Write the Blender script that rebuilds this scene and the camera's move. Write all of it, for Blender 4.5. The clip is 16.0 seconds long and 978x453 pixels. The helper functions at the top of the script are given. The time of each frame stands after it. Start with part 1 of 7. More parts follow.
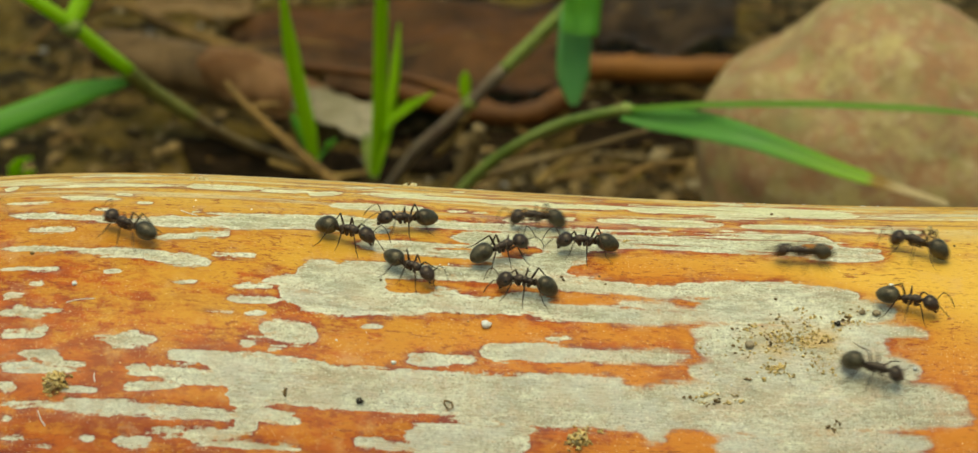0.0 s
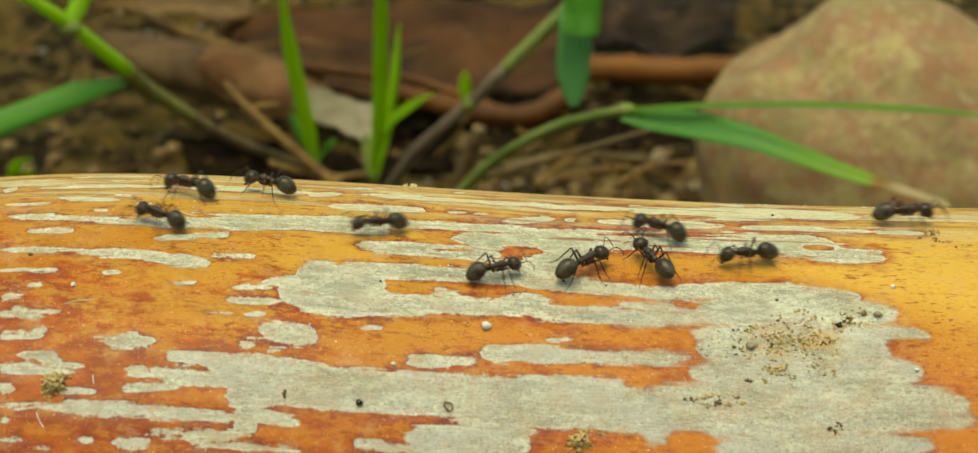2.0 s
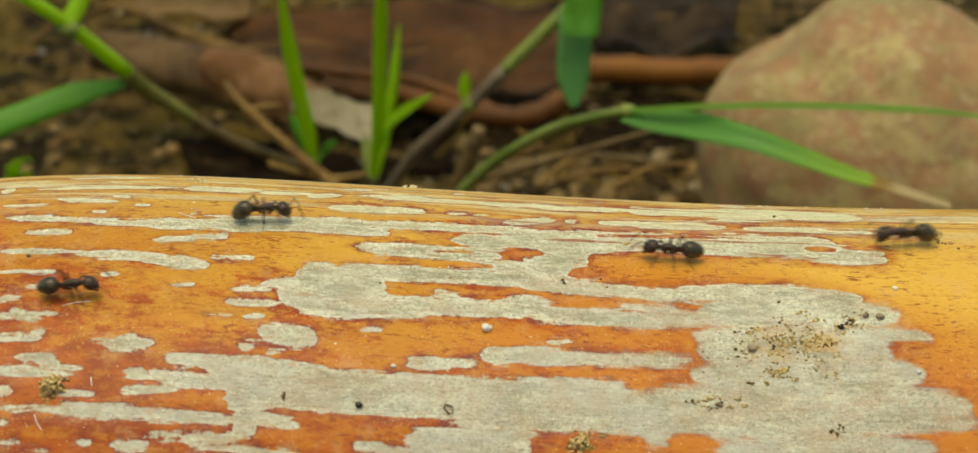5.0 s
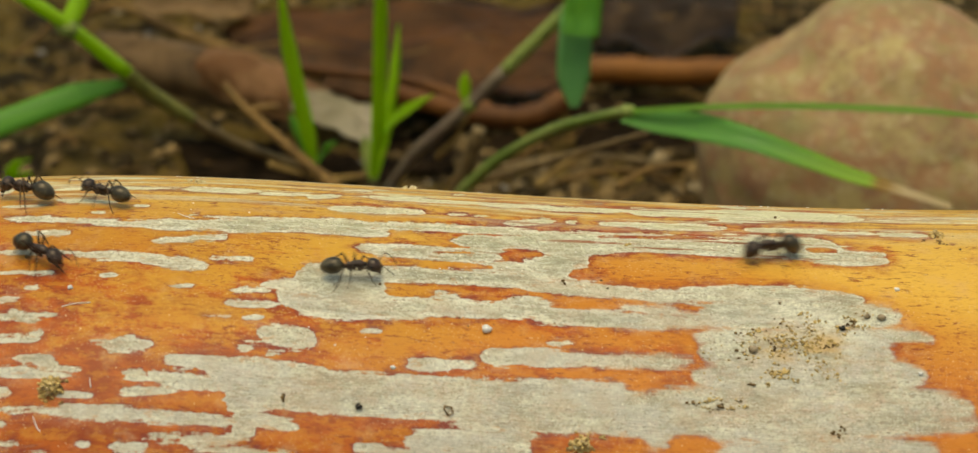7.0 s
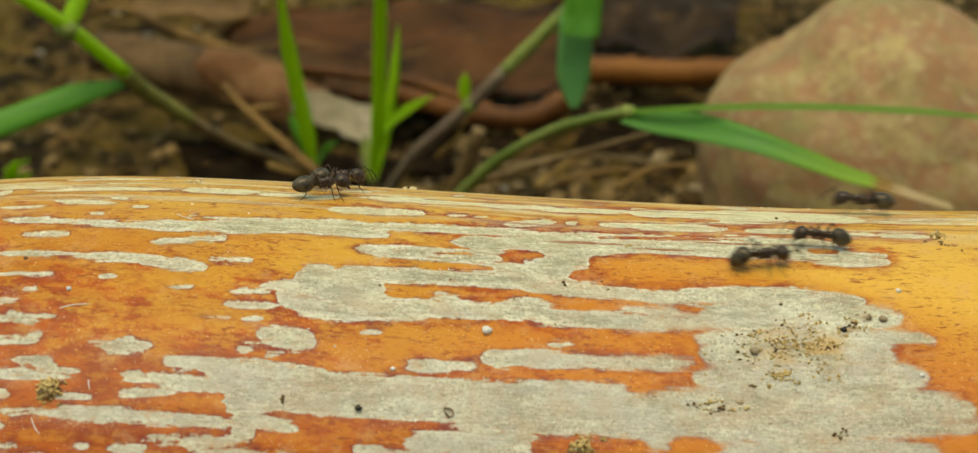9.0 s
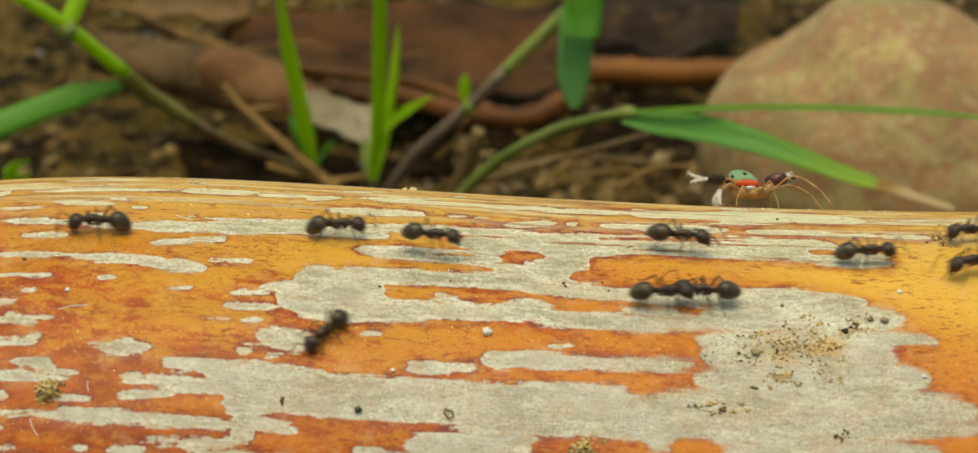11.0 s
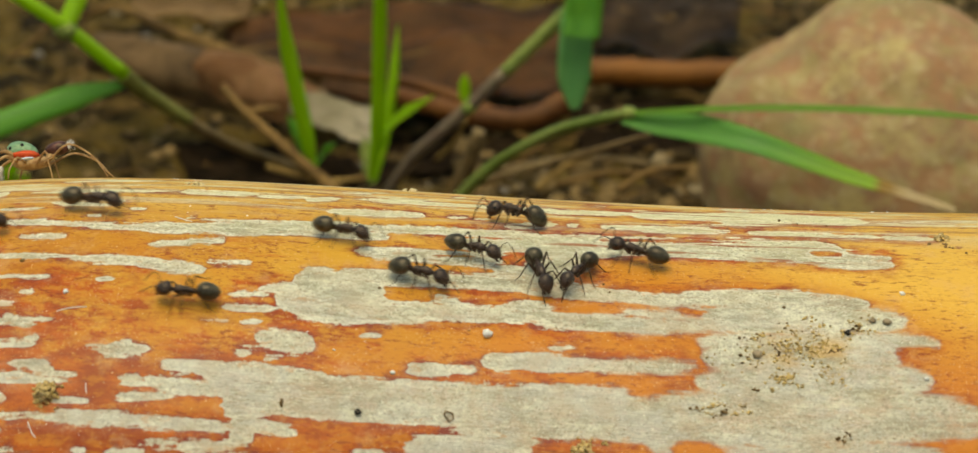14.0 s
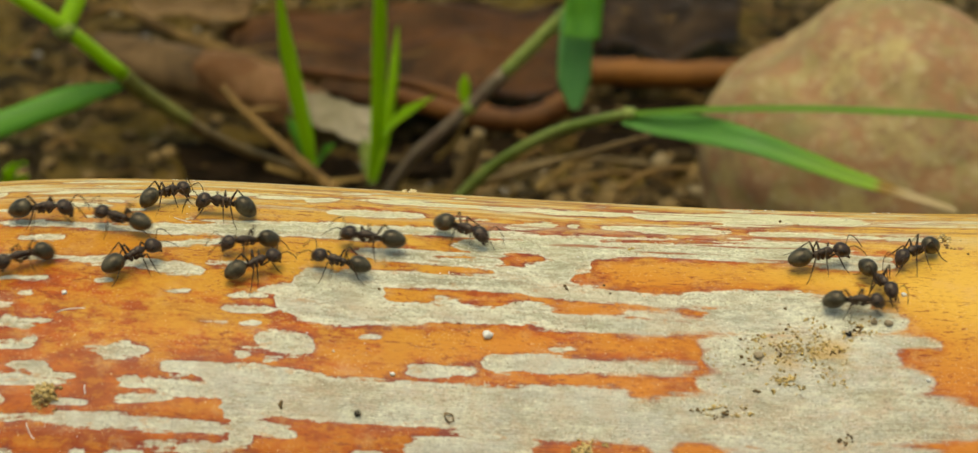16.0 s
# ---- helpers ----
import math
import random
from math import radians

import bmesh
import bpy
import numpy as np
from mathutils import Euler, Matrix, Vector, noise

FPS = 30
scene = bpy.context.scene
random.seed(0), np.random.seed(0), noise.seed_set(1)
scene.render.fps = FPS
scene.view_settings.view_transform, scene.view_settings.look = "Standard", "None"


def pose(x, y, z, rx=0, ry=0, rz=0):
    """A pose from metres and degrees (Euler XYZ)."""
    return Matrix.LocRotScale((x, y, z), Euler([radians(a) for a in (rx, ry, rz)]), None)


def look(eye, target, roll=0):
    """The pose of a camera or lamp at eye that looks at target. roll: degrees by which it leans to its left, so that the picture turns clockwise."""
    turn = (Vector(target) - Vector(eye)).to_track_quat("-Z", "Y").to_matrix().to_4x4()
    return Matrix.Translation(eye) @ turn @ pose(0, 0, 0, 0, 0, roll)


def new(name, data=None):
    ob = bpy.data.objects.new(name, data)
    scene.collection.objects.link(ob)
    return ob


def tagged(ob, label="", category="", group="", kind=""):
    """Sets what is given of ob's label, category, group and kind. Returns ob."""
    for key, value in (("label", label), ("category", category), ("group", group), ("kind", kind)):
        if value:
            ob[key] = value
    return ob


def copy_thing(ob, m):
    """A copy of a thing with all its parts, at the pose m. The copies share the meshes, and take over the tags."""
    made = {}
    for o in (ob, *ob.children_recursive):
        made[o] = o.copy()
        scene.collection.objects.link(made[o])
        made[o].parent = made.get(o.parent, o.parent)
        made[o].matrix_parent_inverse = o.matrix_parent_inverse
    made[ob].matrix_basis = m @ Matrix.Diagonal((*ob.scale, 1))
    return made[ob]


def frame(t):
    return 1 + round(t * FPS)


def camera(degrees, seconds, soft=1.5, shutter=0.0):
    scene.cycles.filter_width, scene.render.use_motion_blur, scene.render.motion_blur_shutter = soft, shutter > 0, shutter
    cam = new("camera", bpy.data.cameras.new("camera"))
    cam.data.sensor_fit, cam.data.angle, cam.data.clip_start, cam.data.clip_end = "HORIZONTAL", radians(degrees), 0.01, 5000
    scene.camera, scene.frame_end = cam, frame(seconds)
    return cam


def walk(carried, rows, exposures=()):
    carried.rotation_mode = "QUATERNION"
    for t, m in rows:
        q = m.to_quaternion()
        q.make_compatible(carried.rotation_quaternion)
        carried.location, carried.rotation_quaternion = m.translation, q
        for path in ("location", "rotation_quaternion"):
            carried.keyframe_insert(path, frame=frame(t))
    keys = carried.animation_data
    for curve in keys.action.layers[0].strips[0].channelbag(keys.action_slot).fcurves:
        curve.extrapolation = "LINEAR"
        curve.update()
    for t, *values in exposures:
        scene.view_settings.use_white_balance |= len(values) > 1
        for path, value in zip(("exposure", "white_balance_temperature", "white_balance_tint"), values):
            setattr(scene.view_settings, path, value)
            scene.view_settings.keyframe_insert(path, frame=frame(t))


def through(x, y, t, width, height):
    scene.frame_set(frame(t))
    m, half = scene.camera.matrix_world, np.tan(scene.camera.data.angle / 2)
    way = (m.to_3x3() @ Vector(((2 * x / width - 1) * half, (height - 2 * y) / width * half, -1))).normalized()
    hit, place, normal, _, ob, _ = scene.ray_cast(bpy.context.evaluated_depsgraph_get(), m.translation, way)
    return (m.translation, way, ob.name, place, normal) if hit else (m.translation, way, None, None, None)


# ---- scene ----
# a macro scene: every length below is in millimetres unless it is written in metres
cam = camera(24, 16.0, soft=1.4, shutter=0.28)
PATH = [
    (0, look((0.00000, -0.16200, 0.12190), (0.00000, 0.01046, 0.05223), 0.000)),
    (0.5, look((-0.00001, -0.16187, 0.12185), (-0.00000, 0.01059, 0.05219), 0.001)),
    (1, look((-0.00002, -0.16174, 0.12181), (-0.00001, 0.01073, 0.05216), 0.002)),
    (2, look((-0.00003, -0.16148, 0.12171), (-0.00001, 0.01100, 0.05209), 0.005)),
    (4, look((-0.00006, -0.16095, 0.12153), (-0.00002, 0.01155, 0.05195), 0.009)),
    (6, look((-0.00009, -0.16043, 0.12134), (-0.00003, 0.01209, 0.05181), 0.014)),
    (8, look((-0.00013, -0.15990, 0.12115), (-0.00004, 0.01263, 0.05167), 0.019)),
    (10, look((-0.00016, -0.15937, 0.12096), (-0.00005, 0.01318, 0.05153), 0.023)),
    (12, look((-0.00019, -0.15885, 0.12078), (-0.00007, 0.01372, 0.05139), 0.028)),
    (14, look((-0.00022, -0.15832, 0.12059), (-0.00008, 0.01427, 0.05124), 0.032)),
    (15, look((-0.00023, -0.15806, 0.12049), (-0.00008, 0.01454, 0.05117), 0.035)),
    (15.5, look((-0.00024, -0.15793, 0.12045), (-0.00008, 0.01467, 0.05114), 0.036)),
    (16, look((-0.00025, -0.15780, 0.12040), (-0.00009, 0.01481, 0.05110), 0.037)),
]
walk(cam, PATH, exposures=[(0.0, 0.0, 7950, -16), (3.2, 0.0, 7950, -16), (4.2, -0.03, 7950, -12), (6.5, -0.12, 7950, -3), (9.0, -0.07, 7950, -8), (12.0, -0.03, 7950, -5), (16.0, -0.03, 7950, -6)])
cam.data.dof.use_dof = True
cam.data.dof.focus_distance = 0.174
cam.data.dof.aperture_fstop = 58.0

# ---- light: bright overcast day, soft sun high up ----
SUN_UP, SUN_ROUND = 78, 200
world = bpy.data.worlds.new("sky")
scene.world = world
world.use_nodes = True
wn = world.node_tree
sky = wn.nodes.new("ShaderNodeTexSky")
sky.sky_type, sky.sun_disc = "NISHITA", False
sky.sun_elevation, sky.sun_rotation = radians(SUN_UP), radians(SUN_ROUND)
sky.dust_density, sky.air_density = 4.0, 1.2
wn.links.new(sky.outputs[0], wn.nodes["Background"].inputs[0])
wn.nodes["Background"].inputs[1].default_value = 0.15
sun = new("sun", bpy.data.lights.new("sun", "SUN"))
sun.data.energy, sun.data.angle, sun.data.color = 1.4, radians(38), (1.0, 0.93, 0.8)
sun_way = Vector((math.sin(radians(SUN_ROUND)) * math.cos(radians(SUN_UP)), math.cos(radians(SUN_ROUND)) * math.cos(radians(SUN_UP)), math.sin(radians(SUN_UP))))
sun.matrix_world = look(sun_way, (0, 0, 0))

MM = 0.001


# ---- materials ----
class Nodes:
    """A short way to write node materials."""

    def __init__(self, name, rough=0.6, spec=0.5):
        self.m = bpy.data.materials.new(name)
        self.m.use_nodes = True
        self.t = self.m.node_tree
        self.b = self.t.nodes["Principled BSDF"]
        self.b.inputs["Roughness"].default_value = rough
        self.b.inputs["Specular IOR Level"].default_value = spec

    def node(self, kind, **inputs):
        n = self.t.nodes.new("ShaderNode" + kind)
        for key, value in inputs.items():
            self.put(n.inputs[key.replace("_", " ")], value)
        return n

    def put(self, socket, value):
        if isinstance(value, bpy.types.NodeSocket):
            self.t.links.new(value, socket)
        else:
            socket.default_value = value

    def coord(self, scale=(1, 1, 1), uv=False):
        c = self.node("TexCoord")
        mp = self.node("Mapping", Scale=scale)
        self.put(mp.inputs["Vector"], c.outputs["UV" if uv else "Object"])
        return mp.outputs[0]

    def noise(self, vec, scale, detail=3.0, rough=0.55, warp=0.0):
        return self.node("TexNoise", Vector=vec, Scale=scale, Detail=detail, Roughness=rough, Distortion=warp).outputs["Fac"]

    def math(self, op, a, b=0.0, clamp=False):
        n = self.node("Math")
        n.operation, n.use_clamp = op, clamp
        self.put(n.inputs[0], a)
        self.put(n.inputs[1], b)
        return n.outputs[0]

    def ramp(self, fac, lo, hi):
        n = self.node("MapRange", Value=fac, From_Min=lo, From_Max=hi)
        n.interpolation_type = "SMOOTHSTEP"
        return n.outputs[0]

    def mix(self, fac, a, b):
        n = self.node("Mix")
        n.data_type = "RGBA"
        self.put(n.inputs["Factor"], fac)
        self.put(n.inputs[6], (*a, 1) if isinstance(a, tuple) else a)
        self.put(n.inputs[7], (*b, 1) if isinstance(b, tuple) else b)
        return n.outputs[2]

    def bump(self, height, strength, distance):
        n = self.node("Bump", Height=height, Strength=strength, Distance=distance * MM)
        self.put(self.b.inputs["Normal"], n.outputs[0])

    def colour(self, c):
        self.put(self.b.inputs["Base Color"], (*c, 1) if isinstance(c, tuple) else c)
        return self.m


def stem_material():
    """Old bamboo: glossy orange skin that peels off in grey, fibrous patches."""
    k = Nodes("weathered_bamboo", 0.4, 0.3)
    k.b.inputs["Specular Tint"].default_value = (1.0, 0.88, 0.68, 1.0)
    uv = k.coord(uv=True)
    long = k.coord((0.22, 1, 1), uv=True)
    half = k.coord((0.5, 1, 1), uv=True)
    fibre = k.coord((0.09, 1, 1), uv=True)
    a = k.node("Attribute")
    a.attribute_name = "peeled"
    edge = a.outputs["Fac"]
    for vec, scale, much in ((long, 1.0, 1.1), (uv, 1.6, 0.5), (uv, 5.0, 0.34), (fibre, 2.6, 0.9)):
        edge = k.math("ADD", edge, k.math("MULTIPLY", k.math("SUBTRACT", k.noise(vec, scale, 3, 0.6), 0.5), much))
    sep = k.node("SeparateXYZ", Vector=uv)
    edge = k.math("SUBTRACT", edge, k.math("MULTIPLY", k.ramp(sep.outputs[1], 0.0, 5.0), 0.2))
    crest = k.ramp(sep.outputs[1], -3.0, 3.5)
    lines = k.math("MULTIPLY", crest, k.ramp(k.noise(k.coord((0.05, 1, 1), uv=True), 0.75, 5, 0.7), 0.51, 0.56))
    easy = k.math("MULTIPLY", k.ramp(sep.outputs[0], 1.0, 16.0), k.ramp(sep.outputs[1], -7.0, -12.0))
    crisp, worn = k.ramp(edge, -0.05, 0.07), k.ramp(edge, -0.32, 0.36)
    peeled = k.math("ADD", crisp, k.math("MULTIPLY", k.math("SUBTRACT", worn, crisp), easy))
    grey = k.math("MAXIMUM", peeled, k.math("MULTIPLY", lines, 0.85))
    # skin: orange to yellow, with dark red stains round the patches
    right = k.ramp(k.math("ADD", sep.outputs[0], k.math("MULTIPLY", sep.outputs[1], 2.6)), -9.0, 13.0)
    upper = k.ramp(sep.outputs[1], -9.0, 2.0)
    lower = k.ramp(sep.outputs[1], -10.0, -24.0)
    skin = k.mix(k.ramp(k.noise(half, 0.09, 3, 0.5), 0.36, 0.64), (0.55, 0.235, 0.022), (0.65, 0.36, 0.048))
    skin = k.mix(k.math("MULTIPLY", right, 0.9), skin, (0.74, 0.42, 0.070))
    skin = k.mix(k.math("MULTIPLY", k.ramp(sep.outputs[1], -13.0, -19.0), 0.85), skin, (0.52, 0.165, 0.012))
    mid = k.math("MULTIPLY", k.math("MULTIPLY", k.ramp(sep.outputs[0], -7.0, 3.0), k.ramp(sep.outputs[1], -3.0, -5.0)), k.math("SUBTRACT", 1.0, right))
    skin = k.mix(k.math("MULTIPLY", mid, 0.75), skin, (0.56, 0.175, 0.016))
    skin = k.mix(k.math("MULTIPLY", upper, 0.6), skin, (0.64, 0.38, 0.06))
    region = k.ramp(k.noise(half, 0.17, 5, 0.7), 0.45, 0.57)
    zone = k.math("MAXIMUM", k.ramp(sep.outputs[1], -12.0, -19.0), k.ramp(sep.outputs[0], -16.0, -3.0))
    left_red = k.math("MULTIPLY", k.ramp(sep.outputs[0], -23.0, -15.0), k.ramp(sep.outputs[1], -7.5, -10.5))
    top_red = k.math("MULTIPLY", k.ramp(sep.outputs[0], -6.0, 6.0), k.ramp(sep.outputs[1], -7.0, -3.0))
    zone = k.math("MAXIMUM", zone, left_red)
    near = k.ramp(edge, -1.35, -0.02)
    stain = k.ramp(k.noise(long, 0.62, 6, 0.75), 0.51, 0.60)
    red = k.math("MULTIPLY", near, k.math("ADD", k.math("MULTIPLY", zone, 0.18), k.math("MULTIPLY", region, k.math("ADD", 0.2, k.math("MULTIPLY", zone, 0.5)))))
    red = k.math("ADD", red, k.math("MULTIPLY", stain, k.math("ADD", 0.38, k.math("MULTIPLY", lower, 0.55))))
    red = k.math("ADD", red, k.math("MULTIPLY", near, k.math("MULTIPLY", top_red, 1.0)))
    red = k.math("ADD", red, k.math("MULTIPLY", k.math("MULTIPLY", left_red, region), k.math("MULTIPLY", k.math("SUBTRACT", 1.0, right), 0.35)))
    corner = k.ramp(k.math("SUBTRACT", k.math("MULTIPLY", sep.outputs[0], -0.6), sep.outputs[1]), 13.0, 36.0)
    red = k.math("ADD", red, k.math("MULTIPLY", corner, k.math("ADD", 0.5, k.math("MULTIPLY", region, 0.5))))
    red = k.math("MULTIPLY", red, k.math("ADD", 0.45, k.math("MULTIPLY", k.ramp(k.noise(half, 1.1, 6, 0.8), 0.42, 0.58), 0.95)))
    red = k.math("MULTIPLY", red, k.math("SUBTRACT", 1.0, k.math("MULTIPLY", easy, 0.45)))
    red = k.math("MULTIPLY", red, k.math("SUBTRACT", 1.0, k.math("MULTIPLY", right, 0.45)), True)
    tone = k.mix(k.ramp(k.noise(half, 0.5, 5, 0.7), 0.4, 0.62), (0.44, 0.090, 0.008), (0.27, 0.038, 0.007))
    skin = k.mix(red, skin, tone)
    rim = k.math("MULTIPLY", k.ramp(edge, -0.5, -0.02), k.ramp(k.noise(uv, 0.42, 4, 0.6), 0.50, 0.60))
    skin = k.mix(k.math("MULTIPLY", crest, k.math("MULTIPLY", k.ramp(k.noise(k.coord((0.05, 1, 1), uv=True), 1.1, 4, 0.7), 0.5, 0.58), 0.7)), skin, (0.24, 0.065, 0.016))
    skin = k.mix(k.math("MULTIPLY", rim, k.math("MULTIPLY", k.math("ADD", 0.35, k.math("MULTIPLY", zone, 0.5)), k.math("SUBTRACT", 1.0, k.math("MULTIPLY", k.ramp(sep.outputs[0], 8.0, 20.0), 0.75)))), skin, (0.16, 0.018, 0.024))
    dash = k.math("MULTIPLY", k.ramp(k.noise(k.coord((0.25, 1, 1), uv=True), 3.4, 4, 0.65), 0.560, 0.605), k.ramp(k.noise(half, 0.36, 4, 0.6), 0.48, 0.58))
    skin = k.mix(k.math("MULTIPLY", dash, 0.8), skin, (0.22, 0.032, 0.008))
    fleck = k.math("MULTIPLY", k.ramp(k.noise(k.coord((0.38, 1, 1), uv=True), 5.2, 4, 0.7), 0.565, 0.60), k.ramp(k.noise(half, 0.31, 4, 0.65), 0.46, 0.55))
    fleck = k.math("MULTIPLY", fleck, k.math("SUBTRACT", 0.75, k.math("MULTIPLY", right, 0.45)))
    skin = k.mix(fleck, skin, (0.23, 0.028, 0.008))
    # tiny glints of the glossy skin, painted as yellow-white specks
    skin = k.mix(k.math("MULTIPLY", k.ramp(k.noise(uv, 3.6, 2, 0.5), 0.715, 0.75), 0.8), skin, (0.80, 0.62, 0.36))
    haze = k.ramp(k.noise(uv, 0.33, 4, 0.65), 0.54, 0.72)
    skin = k.mix(k.math("MULTIPLY", haze, 0.34), skin, (0.68, 0.40, 0.17))
    film = k.math("MULTIPLY", k.ramp(edge, -0.9, 0.0), k.ramp(k.noise(half, 0.8, 4, 0.7), 0.52, 0.66))
    skin = k.mix(k.math("MULTIPLY", film, 0.34), skin, (0.60, 0.36, 0.22))
    skin = k.mix(k.math("MULTIPLY", k.ramp(k.noise(k.coord((0.3, 1, 1), uv=True), 6.0, 3, 0.6), 0.56, 0.68), 0.22), skin, (0.28, 0.07, 0.012))
    seam = k.math("MULTIPLY", k.ramp(edge, -0.30, -0.04), k.ramp(k.noise(half, 0.55, 5, 0.7), 0.49, 0.57))
    skin = k.mix(k.math("MULTIPLY", seam, k.math("SUBTRACT", 0.75, k.math("MULTIPLY", right, 0.4))), skin, (0.20, 0.022, 0.020))
    dust = k.math("MULTIPLY", k.ramp(k.noise(uv, 5.8, 3, 0.6), 0.61, 0.66), k.ramp(k.noise(half, 0.4, 4, 0.6), 0.42, 0.56))
    skin = k.mix(k.math("MULTIPLY", dust, 0.55), skin, (0.78, 0.55, 0.30))
    # peeled wood: fibres, specks, blotches
    grain = k.noise(fibre, 6.5, 4, 0.7)
    wood = k.mix(k.ramp(k.noise(half, 0.3, 5, 0.7), 0.42, 0.59), (0.33, 0.31, 0.21), (0.71, 0.69, 0.53))
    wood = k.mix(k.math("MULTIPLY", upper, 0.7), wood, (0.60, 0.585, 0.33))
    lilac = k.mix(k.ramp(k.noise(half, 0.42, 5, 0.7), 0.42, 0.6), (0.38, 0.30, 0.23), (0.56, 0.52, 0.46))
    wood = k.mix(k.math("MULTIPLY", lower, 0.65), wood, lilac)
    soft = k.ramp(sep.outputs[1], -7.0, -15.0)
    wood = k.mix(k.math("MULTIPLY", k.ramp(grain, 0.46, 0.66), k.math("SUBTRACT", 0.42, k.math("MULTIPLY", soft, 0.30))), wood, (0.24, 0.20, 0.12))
    wood = k.mix(k.math("MULTIPLY", k.ramp(k.noise(fibre, 2.2, 4, 0.7), 0.5, 0.62), k.math("SUBTRACT", 0.65, k.math("MULTIPLY", soft, 0.35))), wood, (0.78, 0.77, 0.56))
    wood = k.mix(k.math("MULTIPLY", k.ramp(k.noise(uv, 2.2, 5, 0.75), 0.5, 0.62), 0.5), wood, (0.30, 0.24, 0.16))
    wood = k.mix(k.math("MULTIPLY", k.ramp(k.noise(uv, 7.0, 3, 0.7), 0.52, 0.66), 0.4), wood, (0.84, 0.81, 0.68))
    pink = k.math("MULTIPLY", k.ramp(k.noise(long, 0.45, 5, 0.7), 0.50, 0.66), 0.5)
    wood = k.mix(pink, wood, (0.54, 0.36, 0.24))
    cloud = k.math("MULTIPLY", soft, k.ramp(k.noise(uv, 0.55, 6, 0.75), 0.46, 0.60))
    wood = k.mix(k.math("MULTIPLY", cloud, 0.55), wood, (0.58, 0.43, 0.32))
    wood = k.mix(k.math("MULTIPLY", soft, k.math("MULTIPLY", k.ramp(k.noise(uv, 0.8, 6, 0.75), 0.54, 0.66), 0.45)), wood, (0.72, 0.69, 0.64))
    thin = k.math("SUBTRACT", 1.0, k.ramp(edge, 0.05, 0.75))
    wood = k.mix(k.math("MULTIPLY", thin, 0.25), wood, (0.52, 0.36, 0.2))
    wood = k.mix(k.math("MULTIPLY", k.ramp(k.noise(half, 2.6, 4, 0.65), 0.58, 0.66), 0.55), wood, (0.10, 0.075, 0.045))
    wood = k.mix(k.math("MULTIPLY", k.ramp(k.noise(k.coord((0.35, 1, 1), uv=True), 5.0, 2, 0.5), 0.63, 0.70), 0.4), wood, (0.16, 0.12, 0.07))
    lip = k.math("MULTIPLY", k.math("MULTIPLY", k.ramp(edge, 0.02, 0.16), k.math("SUBTRACT", 1.0, easy)), k.math("SUBTRACT", 1.0, k.ramp(edge, 0.22, 0.5)))
    wood = k.mix(k.math("MULTIPLY", lip, k.math("MULTIPLY", k.ramp(k.noise(uv, 0.5, 3), 0.38, 0.56), 0.65)), wood, (0.84, 0.82, 0.68))
    pits = k.math("MULTIPLY", k.math("MULTIPLY", k.ramp(edge, 0.12, 0.3), k.math("SUBTRACT", 1.0, k.ramp(edge, 0.6, 1.1))), k.ramp(k.noise(uv, 4.5, 3, 0.6), 0.55, 0.62))
    wood = k.mix(k.math("MULTIPLY", pits, 0.42), wood, (0.13, 0.10, 0.065))
    wood = k.mix(k.math("MULTIPLY", k.ramp(k.noise(uv, 3.1, 6, 0.8), 0.44, 0.60), 0.5), wood, (0.33, 0.30, 0.22))
    wood = k.mix(k.math("MULTIPLY", k.ramp(k.noise(half, 1.3, 6, 0.8), 0.50, 0.62), 0.55), wood, (0.76, 0.74, 0.57))
    wood = k.mix(k.math("MULTIPLY", k.ramp(k.noise(uv, 6.2, 3, 0.6), 0.62, 0.67), 0.75), wood, (0.09, 0.065, 0.035))
    wood = k.mix(k.math("MULTIPLY", k.ramp(k.noise(uv, 5.4, 2, 0.5), 0.66, 0.70), 0.9), wood, (0.90, 0.86, 0.70))
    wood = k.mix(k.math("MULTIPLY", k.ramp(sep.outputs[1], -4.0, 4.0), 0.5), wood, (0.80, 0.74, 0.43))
    fissure = k.math("MULTIPLY", k.ramp(k.noise(k.coord((0.05, 1, 1), uv=True), 1.25, 4, 0.6), 0.575, 0.615), k.math("MULTIPLY", k.ramp(sep.outputs[0], -6.0, 6.0), k.ramp(sep.outputs[1], -10.0, -6.0)))
    wood = k.mix(k.math("MULTIPLY", fissure, 0.85), wood, (0.30, 0.075, 0.022))
    wood = k.mix(k.math("MULTIPLY", soft, k.math("MULTIPLY", k.ramp(k.noise(half, 0.24, 5, 0.7), 0.46, 0.58), 0.38)), wood, (0.60, 0.58, 0.53))
    chalk = k.math("MULTIPLY", k.ramp(k.noise(half, 3.4, 5, 0.75), 0.53, 0.61), k.ramp(k.noise(half, 0.33, 5, 0.65), 0.44, 0.58))
    wood = k.mix(k.math("MULTIPLY", chalk, 0.4), wood, (0.86, 0.83, 0.69))
    mould = k.math("MULTIPLY", k.ramp(k.noise(half, 4.1, 4, 0.7), 0.57, 0.63), k.ramp(k.noise(uv, 0.5, 4, 0.6), 0.42, 0.56))
    wood = k.mix(k.math("MULTIPLY", mould, 0.6), wood, (0.17, 0.13, 0.09))
    blotch = k.ramp(k.noise(uv, 0.28, 6, 0.7), 0.49, 0.60)
